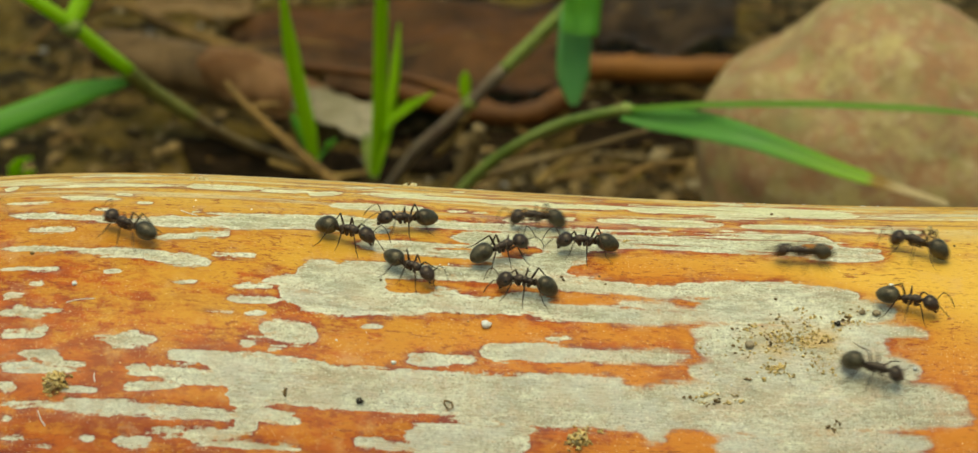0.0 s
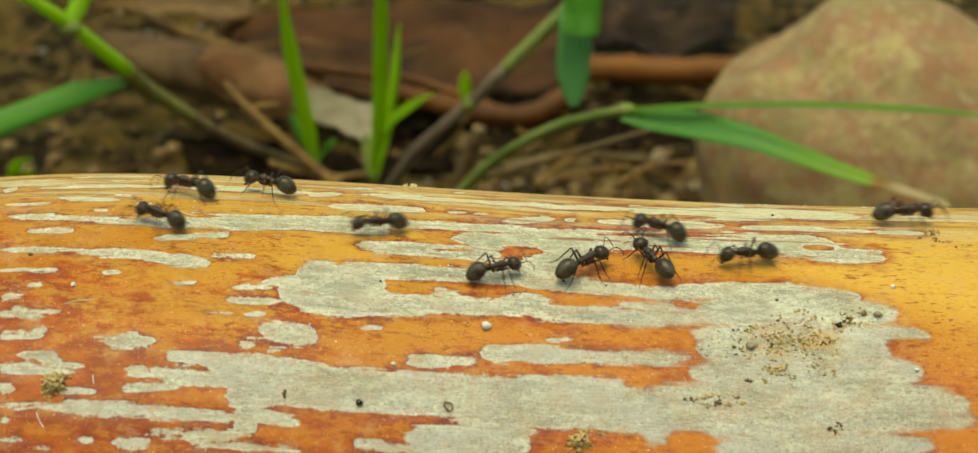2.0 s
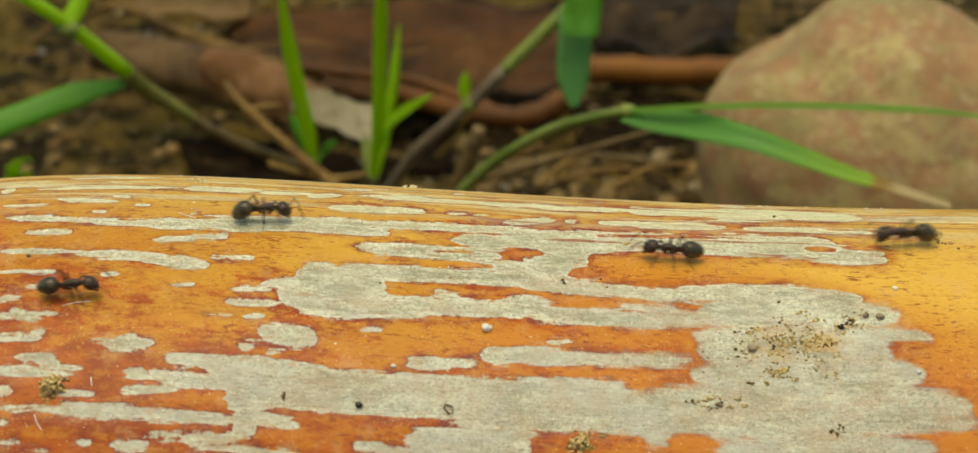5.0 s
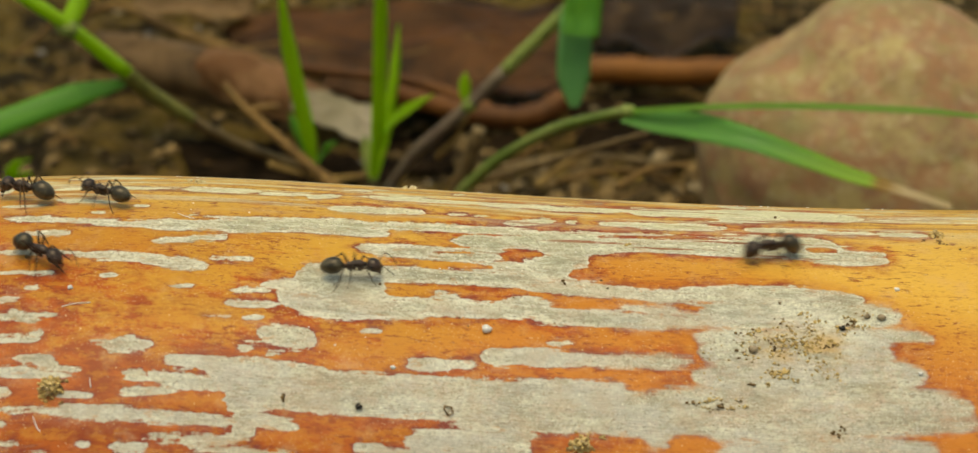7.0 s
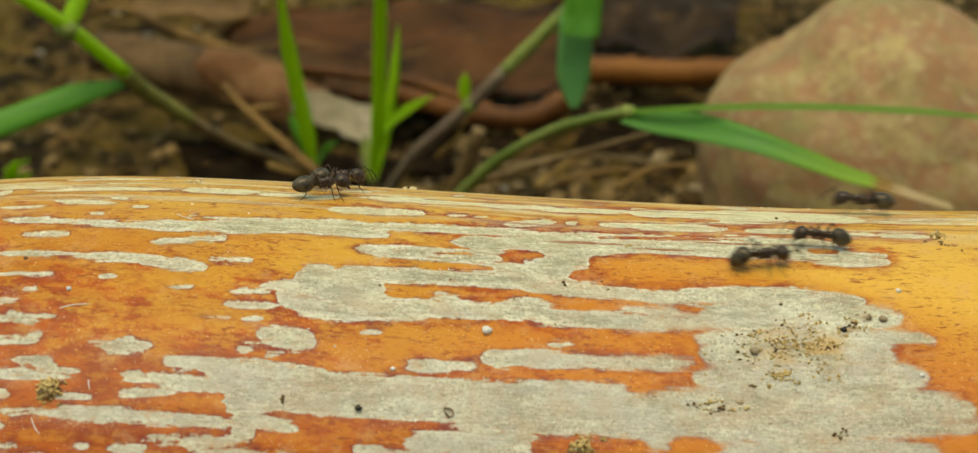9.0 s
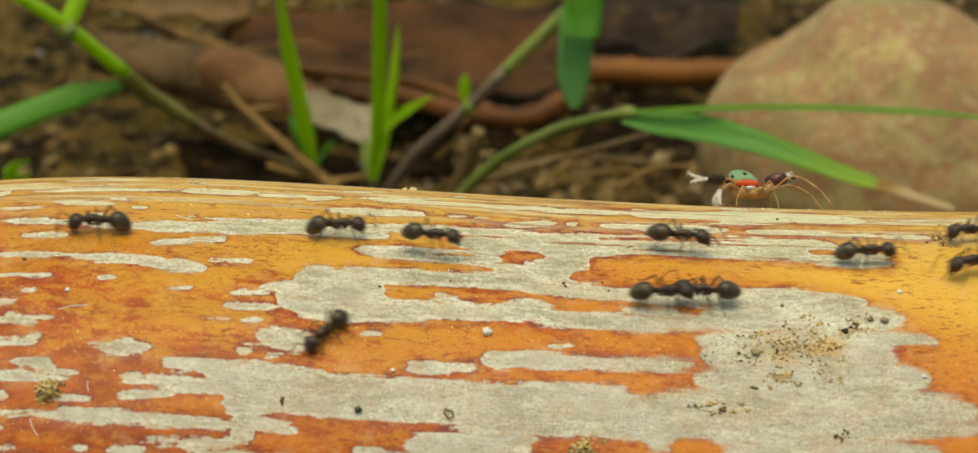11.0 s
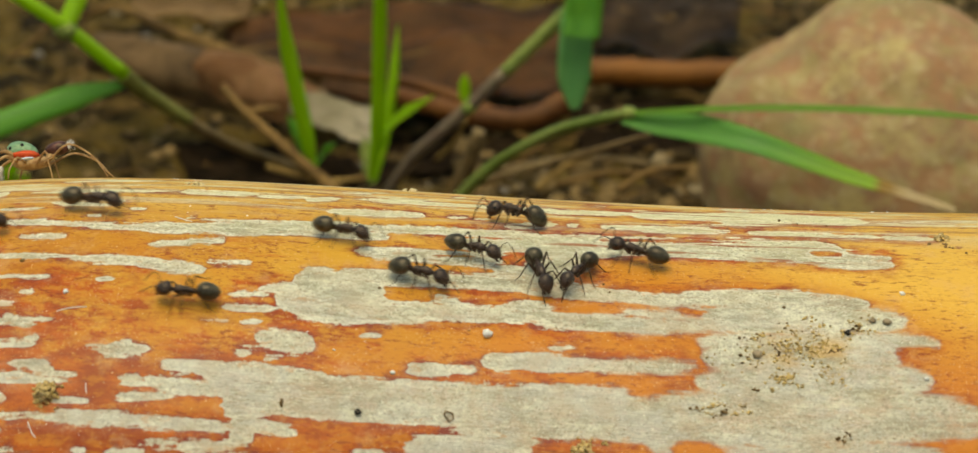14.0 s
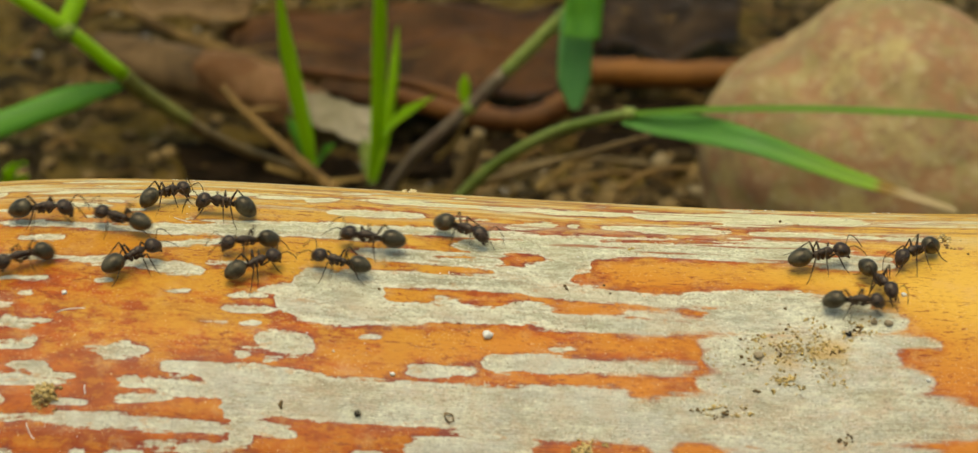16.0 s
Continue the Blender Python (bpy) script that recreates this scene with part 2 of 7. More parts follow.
    wood = k.mix(k.math("MULTIPLY", blotch, 0.3), wood, (0.47, 0.38, 0.25))
    rest = k.math("MULTIPLY", k.ramp(k.noise(half, 1.0, 5, 0.7), 0.57, 0.64), k.math("SUBTRACT", 1.0, k.ramp(edge, 0.3, 0.9)))
    wood = k.mix(k.math("MULTIPLY", rest, 0.5), wood, (0.52, 0.26, 0.11))
    su, ss_ = STAIN
    far = k.math("ADD", k.math("POWER", k.math("DIVIDE", k.math("ABSOLUTE", k.math("SUBTRACT", sep.outputs[0], su)), 4.2), 2.0), k.math("POWER", k.math("DIVIDE", k.math("ABSOLUTE", k.math("SUBTRACT", sep.outputs[1], ss_)), 1.6), 2.0))
    resin = k.math("MULTIPLY", k.ramp(far, 1.3, 0.1), k.ramp(k.noise(half, 0.7, 4, 0.6), 0.40, 0.60))
    wood = k.mix(k.math("MULTIPLY", resin, 0.7), wood, (0.58, 0.36, 0.13))
    k.put(k.b.inputs["Roughness"], k.math("ADD", k.math("MULTIPLY", grey, 0.36), k.math("ADD", 0.36, k.math("MULTIPLY", k.noise(uv, 1.5), 0.16))))
    h = k.math("ADD", k.math("MULTIPLY", grey, -0.35), k.math("MULTIPLY", k.math("MULTIPLY", grain, grey), 0.5))
    h = k.math("ADD", h, k.math("MULTIPLY", k.noise(long, 0.9, 4), 0.3))
    k.bump(h, 0.8, 0.22)
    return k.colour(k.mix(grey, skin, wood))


def ant_material(name, dark, light, rough):
    k = Nodes(name, rough, 0.5)
    k.b.inputs["Specular Tint"].default_value = (1.0, 0.84, 0.66, 1.0)
    n = k.noise(k.coord(), 1600.0, 3, 0.6)
    k.bump(k.noise(k.coord(), 9000.0, 2), 0.35, 0.05)
    return k.colour(k.mix(k.ramp(n, 0.35, 0.7), dark, light))


def plain_material(name, dark, light, scale, rough=0.7, bump=0.3, deep=0.3, stretch=(1, 1, 1), spec=0.4):
    """Two tones at two scales, with relief. scale: features per metre."""
    k = Nodes(name, rough, spec)
    k.b.inputs["Specular Tint"].default_value = (1.0, 0.84, 0.62, 1.0)
    v = k.coord(stretch)
    n = k.noise(v, scale, 5, 0.62)
    f = k.noise(v, scale * 9, 3, 0.6)
    c = k.mix(k.ramp(n, 0.33, 0.67), dark, light)
    c = k.mix(k.math("MULTIPLY", k.ramp(f, 0.45, 0.75), 0.45), c, tuple(x * 0.45 for x in dark))
    k.bump(k.math("ADD", n, k.math("MULTIPLY", f, 0.35)), bump, deep)
    return k.colour(c)


def leaf_material(name, dark, light, through, later=None, dry=None):
    """A living leaf, striped along its length (uv x across, y along), that lets light through."""
    k = Nodes(name, 0.42, 0.4)
    v = k.coord((26, 1.0, 1), uv=True)
    stripe = k.noise(v, 1.0, 2, 0.5)
    blot = k.noise(k.coord((1, 1, 1)), 110.0, 3)
    c = k.mix(k.ramp(stripe, 0.3, 0.7), dark, light)
    c = k.mix(k.math("MULTIPLY", k.ramp(blot, 0.5, 0.75), 0.3), c, tuple(x * 0.6 for x in dark))
    glow = k.mix(0.0, through, through)
    if later:
        along = k.node("SeparateXYZ", Vector=k.coord(uv=True)).outputs[1]
        far = k.ramp(k.math("ADD", along, k.math("MULTIPLY", stripe, 0.3)), 1.3, 2.6)
        c, glow = k.mix(far, c, later), k.mix(far, glow, tuple(x * 1.5 for x in later))
        end = k.ramp(k.math("ADD", along, k.math("MULTIPLY", k.math("SUBTRACT", stripe, 0.5), 0.5)), 2.54, 2.66)
        ring = k.math("MULTIPLY", k.ramp(along, 2.34, 2.48), 0.85)
        c, glow = k.mix(ring, c, (0.36, 0.15, 0.025)), k.mix(ring, glow, (0.36, 0.15, 0.025))
        c, glow = k.mix(end, c, dry), k.mix(end, glow, dry)
    k.colour(c)
    tr = k.node("BsdfTranslucent", Color=glow)
    mx = k.node("MixShader", Fac=0.35)
    k.put(mx.inputs[1], k.b.outputs[0])
    k.put(mx.inputs[2], tr.outputs[0])
    k.put(k.t.nodes["Material Output"].inputs[0], mx.outputs[0])
    k.bump(stripe, 0.25, 0.1)
    return k.m


def stone_material():
    k = Nodes("sandstone", 0.75, 0.35)
    v = k.coord()
    c = k.mix(k.ramp(k.noise(v, 60.0, 5, 0.7), 0.35, 0.65), (0.27, 0.185, 0.07), (0.46, 0.35, 0.14))
    c = k.mix(k.math("MULTIPLY", k.ramp(k.noise(k.coord((1, 1, 1.4)), 190.0, 5, 0.65, 0.3), 0.46, 0.56), 0.72), c, (0.33, 0.145, 0.07))
    c = k.mix(k.math("MULTIPLY", k.ramp(k.noise(k.coord((1, 1, 1.5)), 310.0, 5, 0.7), 0.50, 0.66), 0.5), c, (0.47, 0.38, 0.19))
    c = k.mix(k.math("MULTIPLY", k.ramp(k.noise(v, 520.0, 5, 0.7), 0.5, 0.64), 0.5), c, (0.20, 0.125, 0.055))
    c = k.mix(k.math("MULTIPLY", k.ramp(k.noise(v, 70.0, 3), 0.55, 0.7), 0.5), c, (0.20, 0.20, 0.07))
    c = k.mix(k.math("MULTIPLY", k.ramp(k.noise(v, 260.0, 6, 0.8), 0.48, 0.60), 0.5), c, (0.31, 0.165, 0.095))
    c = k.mix(k.math("MULTIPLY", k.ramp(k.noise(k.coord((1.0, 1, 1.3)), 420.0, 6, 0.8), 0.54, 0.64), 0.6), c, (0.55, 0.44, 0.25))
    k.bump(k.math("ADD", k.noise(v, 130.0, 5, 0.65), k.math("MULTIPLY", k.noise(v, 1200.0, 3), 0.3)), 0.5, 1.2)
    return k.colour(c)


def soil_material():
    k = Nodes("damp_soil", 0.9, 0.15)
    k.b.inputs["Specular Tint"].default_value = (1.0, 0.84, 0.62, 1.0)
    v = k.coord()
    c = k.mix(k.ramp(k.noise(v, 60.0, 5, 0.7), 0.40, 0.61), (0.012, 0.008, 0.003), (0.17, 0.11, 0.024))
    c = k.mix(k.math("MULTIPLY", k.ramp(k.noise(v, 240.0, 4, 0.7), 0.5, 0.66), 0.6), c, (0.25, 0.155, 0.05))
    c = k.mix(k.math("MULTIPLY", k.ramp(k.noise(v, 35.0, 3), 0.55, 0.7), 0.5), c, (0.075, 0.065, 0.014))
    c = k.mix(k.math("MULTIPLY", k.ramp(k.noise(v, 420.0, 2), 0.64, 0.7), 0.5), c, (0.32, 0.25, 0.11))
    k.bump(k.noise(v, 320.0, 6, 0.75), 1.0, 2.5)
    return k.colour(c)


STAIN = (22.2, -13.7)
def clod_material():
    """Soil crumbs, each of its own tone."""
    k = Nodes("soil_clods", 0.85, 0.25)
    k.b.inputs["Specular Tint"].default_value = (1.0, 0.84, 0.62, 1.0)
    each = k.node("NewGeometry").outputs["Random Per Island"]
    v = k.coord()
    c = k.mix(k.ramp(each, 0.1, 0.95), (0.022, 0.014, 0.006), (0.29, 0.19, 0.08))
    c = k.mix(k.math("MULTIPLY", k.ramp(k.noise(v, 500.0, 4, 0.7), 0.45, 0.65), 0.5), c, (0.05, 0.035, 0.009))
    c = k.mix(k.math("MULTIPLY", k.ramp(each, 0.95, 0.97), 0.5), c, (0.34, 0.28, 0.18))
    k.bump(k.noise(v, 900.0, 4, 0.7), 0.6, 0.8)
    return k.colour(c)


CLODS = clod_material()
BAMBOO = stem_material()
GASTER = ant_material("ant_gaster", (0.022, 0.018, 0.011), (0.090, 0.076, 0.046), 0.30)
BODY = ant_material("ant_body", (0.016, 0.010, 0.009), (0.058, 0.037, 0.030), 0.34)
LIMB = ant_material("ant_leg", (0.020, 0.011, 0.006), (0.070, 0.034, 0.016), 0.5)
EYE = ant_material("ant_eye", (0.006, 0.006, 0.006), (0.02, 0.02, 0.02), 0.2)
SOIL = soil_material()
STONE = stone_material()
GREEN = leaf_material("grass_blade_green", (0.085, 0.27, 0.025), (0.15, 0.38, 0.035), (0.24, 0.60, 0.025))
LIME = leaf_material("young_grass_green", (0.26, 0.48, 0.014), (0.40, 0.63, 0.025), (0.6, 0.9, 0.02))
BLUISH = leaf_material("shaded_grass_green", (0.13, 0.34, 0.10), (0.18, 0.42, 0.13), (0.24, 0.62, 0.11))
FADING = leaf_material("grass_blade_withering", (0.085, 0.27, 0.04), (0.14, 0.36, 0.05), (0.22, 0.56, 0.05), (0.26, 0.44, 0.02), (0.60, 0.46, 0.24))
MIDGREEN = leaf_material("grass_blade_fresh", (0.10, 0.24, 0.012), (0.17, 0.33, 0.02), (0.28, 0.52, 0.02))
STRAW = plain_material("dry_straw", (0.15, 0.085, 0.02), (0.36, 0.23, 0.07), 160.0, 0.7)
PALE = plain_material("bleached_leaf", (0.42, 0.36, 0.23), (0.66, 0.58, 0.42), 120.0, 0.7)
CULM = plain_material("green_grass_stem", (0.13, 0.19, 0.03), (0.27, 0.33, 0.08), 90.0, 0.5, 0.2)
PURPLE = plain_material("purplish_grass_stem", (0.13, 0.08, 0.06), (0.24, 0.19, 0.12), 90.0, 0.55, 0.2)
DEAD = plain_material("dead_leaf_brown", (0.022, 0.009, 0.004), (0.20, 0.080, 0.024), 60.0, 0.55, 0.6, 1.0)
DARK_LEAF = plain_material("dead_leaf_dark", (0.035, 0.017, 0.005), (0.30, 0.18, 0.08), 85.0, 0.55, 0.6, 1.0)
ROTTEN = plain_material("rotten_leaf", (0.022, 0.010, 0.004), (0.10, 0.055, 0.025), 110.0, 0.5, 0.8, 1.2)
OLIVE = plain_material("olive_grass_stem", (0.12, 0.12, 0.022), (0.26, 0.25, 0.06), 90.0, 0.5, 0.2)
GREYSTRAW = plain_material("grey_dry_stem", (0.12, 0.075, 0.03), (0.26, 0.18, 0.08), 110.0, 0.6)
RED_BARK = plain_material("red_brown_bark", (0.06, 0.017, 0.003), (0.21, 0.075, 0.012), 90.0, 0.6, 0.5, 0.8, (0.3, 1, 1))
RUST = plain_material("rusty_leaf", (0.25, 0.11, 0.04), (0.55, 0.30, 0.14), 80.0, 0.6, 0.5, 0.8)
SEED = plain_material("seed_coat", (0.17, 0.12, 0.07), (0.36, 0.28, 0.18), 1200.0, 0.5, 0.3, 0.1)
# near-black colour that paints the shade of hollows in the litter
HOLLOW_SHADE = plain_material("hollow_shade", (0.008, 0.005, 0.003), (0.046, 0.028, 0.014), 120.0, 0.8, 0.8, 1.0, spec=0.15)
TAN = plain_material("tan_dead_leaf", (0.17, 0.095, 0.035), (0.42, 0.26, 0.12), 90.0, 0.6, 0.5, 0.8)
# grit grey, made pale so that the grains also stand for wet glints
GLINT_GRIT = plain_material("glint_grey_grit", (0.18, 0.165, 0.14), (0.36, 0.33, 0.31), 400.0, 0.3, 0.3, 0.3, spec=0.6)
CREAM = plain_material("cream_flake", (0.60, 0.46, 0.22), (0.80, 0.68, 0.42), 1500.0, 0.5, 0.4, 0.1)
TWIG = plain_material("brown_twig", (0.08, 0.042, 0.010), (0.24, 0.135, 0.04), 140.0, 0.7, 0.5, 0.5)
GRAIN = plain_material("quartz_grain", (0.75, 0.73, 0.68), (0.85, 0.83, 0.80), 1500.0, 0.3, 0.1, 0.05)
CRUMB = plain_material("mud_crumb", (0.09, 0.055, 0.022), (0.28, 0.17, 0.07), 1300.0, 0.75, 0.5, 0.2)


def grain_material():
    """Sand grains from dark brown to gold, each of its own tone."""
    k = Nodes("sand_crumb", 0.2, 0.6)
    each = k.node("NewGeometry").outputs["Random Per Island"]
    c = k.mix(k.ramp(each, -0.35, 0.75), (0.09, 0.055, 0.02), (0.72, 0.51, 0.19))
    c = k.mix(k.math("MULTIPLY", k.noise(k.coord(), 2500.0, 3), 0.5), c, (0.25, 0.16, 0.05))
    k.bump(k.noise(k.coord(), 5000.0, 3), 0.4, 0.1)
    return k.colour(c)


GOLD = grain_material()


# ---- mesh helpers ----
def link(name, bm, material, smooth=True):
    me = bpy.data.meshes.new(name)
    for f in bm.faces:
        f.smooth = smooth
    bm.to_mesh(me)
    bm.free()
    for m in material if isinstance(material, (list, tuple)) else [material]:
        me.materials.append(m)
    return new(name, me)


def part(name, bm, material, parent, label="", at=None):
    ob = link(name, bm, material)
    ob.parent = parent
    if at is not None:
        ob.location = Vector(at) * MM
    if label:
        ob["label"] = label
    return ob


def ball(bm, centre, radii, tilt=0.0, seg=14, rings=10, taper=0.0, yaw=0.0):
    """An ellipsoid; taper > 0 makes its front slimmer; tilt is its nose-down turn in degrees."""
    made = bmesh.ops.create_uvsphere(bm, u_segments=seg, v_segments=rings, radius=1.0)["verts"]
    turn = Euler((0, radians(tilt), radians(yaw))).to_matrix()
    for v in made:
        p = Vector((v.co.z, v.co.x, v.co.y))
        f = 1 - taper * p.x
        p = Vector((p.x * radii[0], p.y * radii[1] * f, p.z * radii[2] * f))
        v.co = (turn @ p + Vector(centre)) * MM
    return made


def tube(bm, points, radii, seg=6, cap=True):
    """A bent, tapered tube through points."""
    pts = [Vector(p) for p in points]
    rings = []
    side = None
    for i, p in enumerate(pts):
        way = (pts[min(i + 1, len(pts) - 1)] - pts[max(i - 1, 0)]).normalized()
        if side is None:
            side = way.orthogonal().normalized()
        side = (side - way * side.dot(way)).normalized()
        other = way.cross(side)
        r = radii[i] if isinstance(radii, (list, tuple)) else radii
        rings.append([bm.verts.new((p + (side * math.cos(6.28319 * j / seg) + other * math.sin(6.28319 * j / seg)) * r) * MM) for j in range(seg)])
    for a, b in zip(rings, rings[1:]):
        for j in range(seg):
            bm.faces.new((a[j], a[(j + 1) % seg], b[(j + 1) % seg], b[j]))
    if cap:
        bm.faces.new(rings[0][::-1])
        bm.faces.new(rings[-1])


def curve(points, steps=8):
    """Points on a smooth curve through the given ones."""
    pts = [Vector(p) for p in points]
    pts = [pts[0] * 2 - pts[1]] + pts + [pts[-1] * 2 - pts[-2]]
    out = []
    for i in range(1, len(pts) - 2):
        p0, p1, p2, p3 = pts[i - 1:i + 3]
        for j in range(steps):
            t = j / steps
            out.append(0.5 * (2 * p1 + (p2 - p0) * t + (2 * p0 - 5 * p1 + 4 * p2 - p3) * t * t + (3 * p1 - p0 - 3 * p2 + p3) * t ** 3))
    return out + [pts[-2]]


def blade(points, width, across, fold=0.25, steps=8, tip=0.04, base=0.5, thick=0.22, tip_from=(), wave=0.0, full=2.2):
    """A grass leaf along points: folded at its midrib, pointed, with thickness. across: the way of its width."""
    line = curve(points, steps)
    bm = bmesh.new()
    uv = bm.loops.layers.uv.new("uv")
    n = len(line) - 1
    rows = []
    for i, p in enumerate(line):
        t = i / n
        w = width * min(1.0, base + (1 - base) * t * 4) * min(1.0, tip + full * (1 - t) ** 0.8)
        way = (line[min(i + 1, n)] - line[max(i - 1, 0)]).normalized()
        ac = Vector(across)
        ac = (ac - way * ac.dot(way)).normalized()
        up = way.cross(ac)
        row = []
        for face in (1, -1):
            for k in (-1, -0.5, 0, 0.5, 1):
                lift = fold * w * abs(k) + wave * w * math.sin(9 * t + 2 * k)
                q = p + ac * (k * w / 2) + up * (lift + face * thick / 2 * (1 - 0.7 * abs(k)))
                row.append((bm.verts.new(q * MM), (k * 0.5 + 0.5, t * 3)))
        rows.append(row)
    def quad(c, late):
        f = bm.faces.new([v for v, _ in c])
        f.smooth = True
        f.material_index = late
        for l, (_, co) in zip(f.loops, c):
            l[uv].uv = co
    for i, (a, b) in enumerate(zip(rows, rows[1:])):
        late = sum(i / n >= c for c in tip_from)
        for k in range(4):
            quad((a[k], a[k + 1], b[k + 1], b[k]), late)
            quad((b[k + 5], b[k + 6], a[k + 6], a[k + 5]), late)
        quad((a[5], a[0], b[0], b[5]), late)
        quad((a[4], a[9], b[9], b[4]), late)
    return bm


def lump(bm, centre, r, rough=0.3, level=1, squash=1.0):
    made = bmesh.ops.create_icosphere(bm, subdivisions=level, radius=1.0)["verts"]
    off = Vector((random.uniform(0, 99), random.uniform(0, 99), random.uniform(0, 99)))
    for v in made:
        d = 1 + rough * (noise.noise(v.co * 1.7 + off) * 2)
        v.co = (Vector((v.co.x * r * d, v.co.y * r * d, v.co.z * r * d * squash)) + Vector(centre)) * MM


def heap(name, items, material, smooth=True):
    """Many small rough lumps as one mesh. items: (centre, radius, roughness, squash)."""
    seed = bmesh.new()
    bmesh.ops.create_icosphere(seed, subdivisions=1, radius=1.0)
    seed.verts.ensure_lookup_table()
    base = np.array([v.co[:] for v in seed.verts])
    tri = np.array([[v.index for v in f.verts] for f in seed.faces])
    seed.free()
    rng = np.random.default_rng(7)
    vs, fs = [], []
    for k, (c, r, rough, squash) in enumerate(items):
        d = 1 + rough * rng.uniform(-0.5, 0.5, len(base))
        v = base * d[:, None] * r
        v[:, 2] *= squash
        vs.append(v + np.array(c[:]))
        fs.append(tri + k * len(base))
    me = bpy.data.meshes.new(name)
    me.from_pydata((np.concatenate(vs) * MM).tolist(), [], np.concatenate(fs).tolist())
    me.polygons.foreach_set("use_smooth", np.full(len(me.polygons), smooth))
    me.materials.append(material)
    return new(name, me)


# ---- the bamboo stem ----
RADIUS, AXIS_Z, BEND_END = 28.0, 29.5, 44.0
BEND = (2.818e-09, -2.968e-07, 1.577e-05, 0.0003653, -0.06449, -0.159)


def bend(u):
    """Height of the stem's axis over AXIS_Z, u along the stem; and its slope."""
    c = max(-BEND_END, min(BEND_END, u))
    z = s = 0.0
    for k in BEND:
        s = s * c + z
        z = z * c + k
    e = u - c
    return z + s * 20 * math.copysign(1 - math.exp(-abs(e) / 20), e), s * math.exp(-abs(e) / 20)


def on_stem(u, s, h=0.0, lift=0.0):
    """Pose of a thing that stands on the stem: u along it, s round it (positive to the back), h its heading in degrees from u towards s."""
    a = -s / RADIUS
    z, slope = bend(u)
    n = Vector((0, -math.sin(a), math.cos(a)))
    along = Vector((1, 0, slope)).normalized()
    n = (n - along * n.dot(along)).normalized()
    round_ = n.cross(along)
    f = along * math.cos(radians(h)) + round_ * math.sin(radians(h))
    side = n.cross(f)
    p = Vector((u, -RADIUS * math.sin(a), AXIS_Z + z + RADIUS * math.cos(a))) + n * lift
    return Matrix(((f.x, side.x, n.x, p.x * MM), (f.y, side.y, n.y, p.y * MM), (f.z, side.z, n.z, p.z * MM), (0, 0, 0, 1)))


us = np.concatenate([np.arange(-130, -44, 4.0), np.arange(-44, 44, 0.3), np.arange(44, 131, 4.0)])
angles = np.concatenate([np.arange(-36, 78, 0.33), np.arange(78, 324, 4.0)])
ss = -RADIUS * np.radians(angles)
UU, SS = np.meshgrid(us, ss, indexing="ij")
field = np.full(UU.shape, -4.0)


def strip(u0, s0, u1, s1, w):
    """How deep each point lies in a spindle-shaped strip of half-width w, in millimetres."""
    p = (UU - u0) / (u1 - u0)
    q = np.abs(2 * p - 1)
    prof = np.sqrt(np.clip(1 - q ** 3.2, 0, 1))
    d = w * prof - np.abs(SS - (s0 + (s1 - s0) * p))
    return np.where(q <= 1, d, d - np.abs(q - 1) * (u1 - u0) * 0.5)


def peel(*a):
    np.maximum(field, strip(*a), out=field)


def bare(*a):
    np.minimum(field, -strip(*a), out=field)


peel(-37.1, 2.32, -35.9, 2.64, 0.71)
peel(-32.7, 6.02, -25.0, 7.17, 0.70)
peel(-29.9, 4.54, -25.4, 5.12, 0.35)
peel(-22.9, 5.85, -21.7, 6.13, 0.45)
peel(-34.5, 2.44, -23.0, 3.20, 0.59)
peel(-23.5, 3.15, -17.3, 3.31, 0.93)
peel(-17.7, 2.65, -13.5, 3.20, 0.62)
peel(-14.0, 2.55, -11.2, 3.37, 0.80)
peel(-36.4, -1.06, -32.7, -1.02, 0.35)
peel(-32.4, -0.07, -27.7, -0.45, 0.45)
peel(-28.3, 0.70, -26.9, 0.39, 0.32)
peel(-22.3, -2.43, -21.3, -2.14, 0.25)
peel(-21.6, -2.46, -18.2, -2.53, 0.14)
peel(-26.4, -1.07, -25.3, -1.01, 0.24)
peel(-29.5, -2.27, -28.3, -2.24, 0.22)
peel(-35.8, -3.01, -27.6, -4.00, 0.48)
peel(-30.4, -3.73, -22.1, -4.07, 0.54)
peel(-25.3, -4.08, -16.7, -3.54, 0.83)
peel(-21.3, -3.79, -8.5, -2.55, 1.23)
peel(-15.8, -3.28, -7.2, -3.54, 0.83)
peel(-10.4, -2.50, 2.1, -1.90, 0.73)
peel(-34.0, -5.32, -30.3, -5.42, 0.41)
peel(-24.3, -6.14, -19.7, -5.56, 0.36)
peel(-22.0, -5.66, -18.8, -5.33, 0.53)
peel(-35.6, -7.61, -28.4, -7.79, 0.32)
peel(-29.8, -7.95, -23.0, -8.15, 0.57)
peel(-25.2, -8.39, -20.1, -8.95, 0.65)
peel(-20.2, -8.05, -16.9, -7.93, 0.32)
peel(-35.3, -9.94, -30.8, -10.03, 0.33)
peel(-32.9, -11.30, -31.8, -11.33, 0.21)
peel(-27.6, -10.18, -26.5, -10.15, 0.26)
peel(-22.6, -11.12, -21.0, -11.05, 0.21)
peel(-34.7, -12.38, -33.0, -12.41, 0.33)
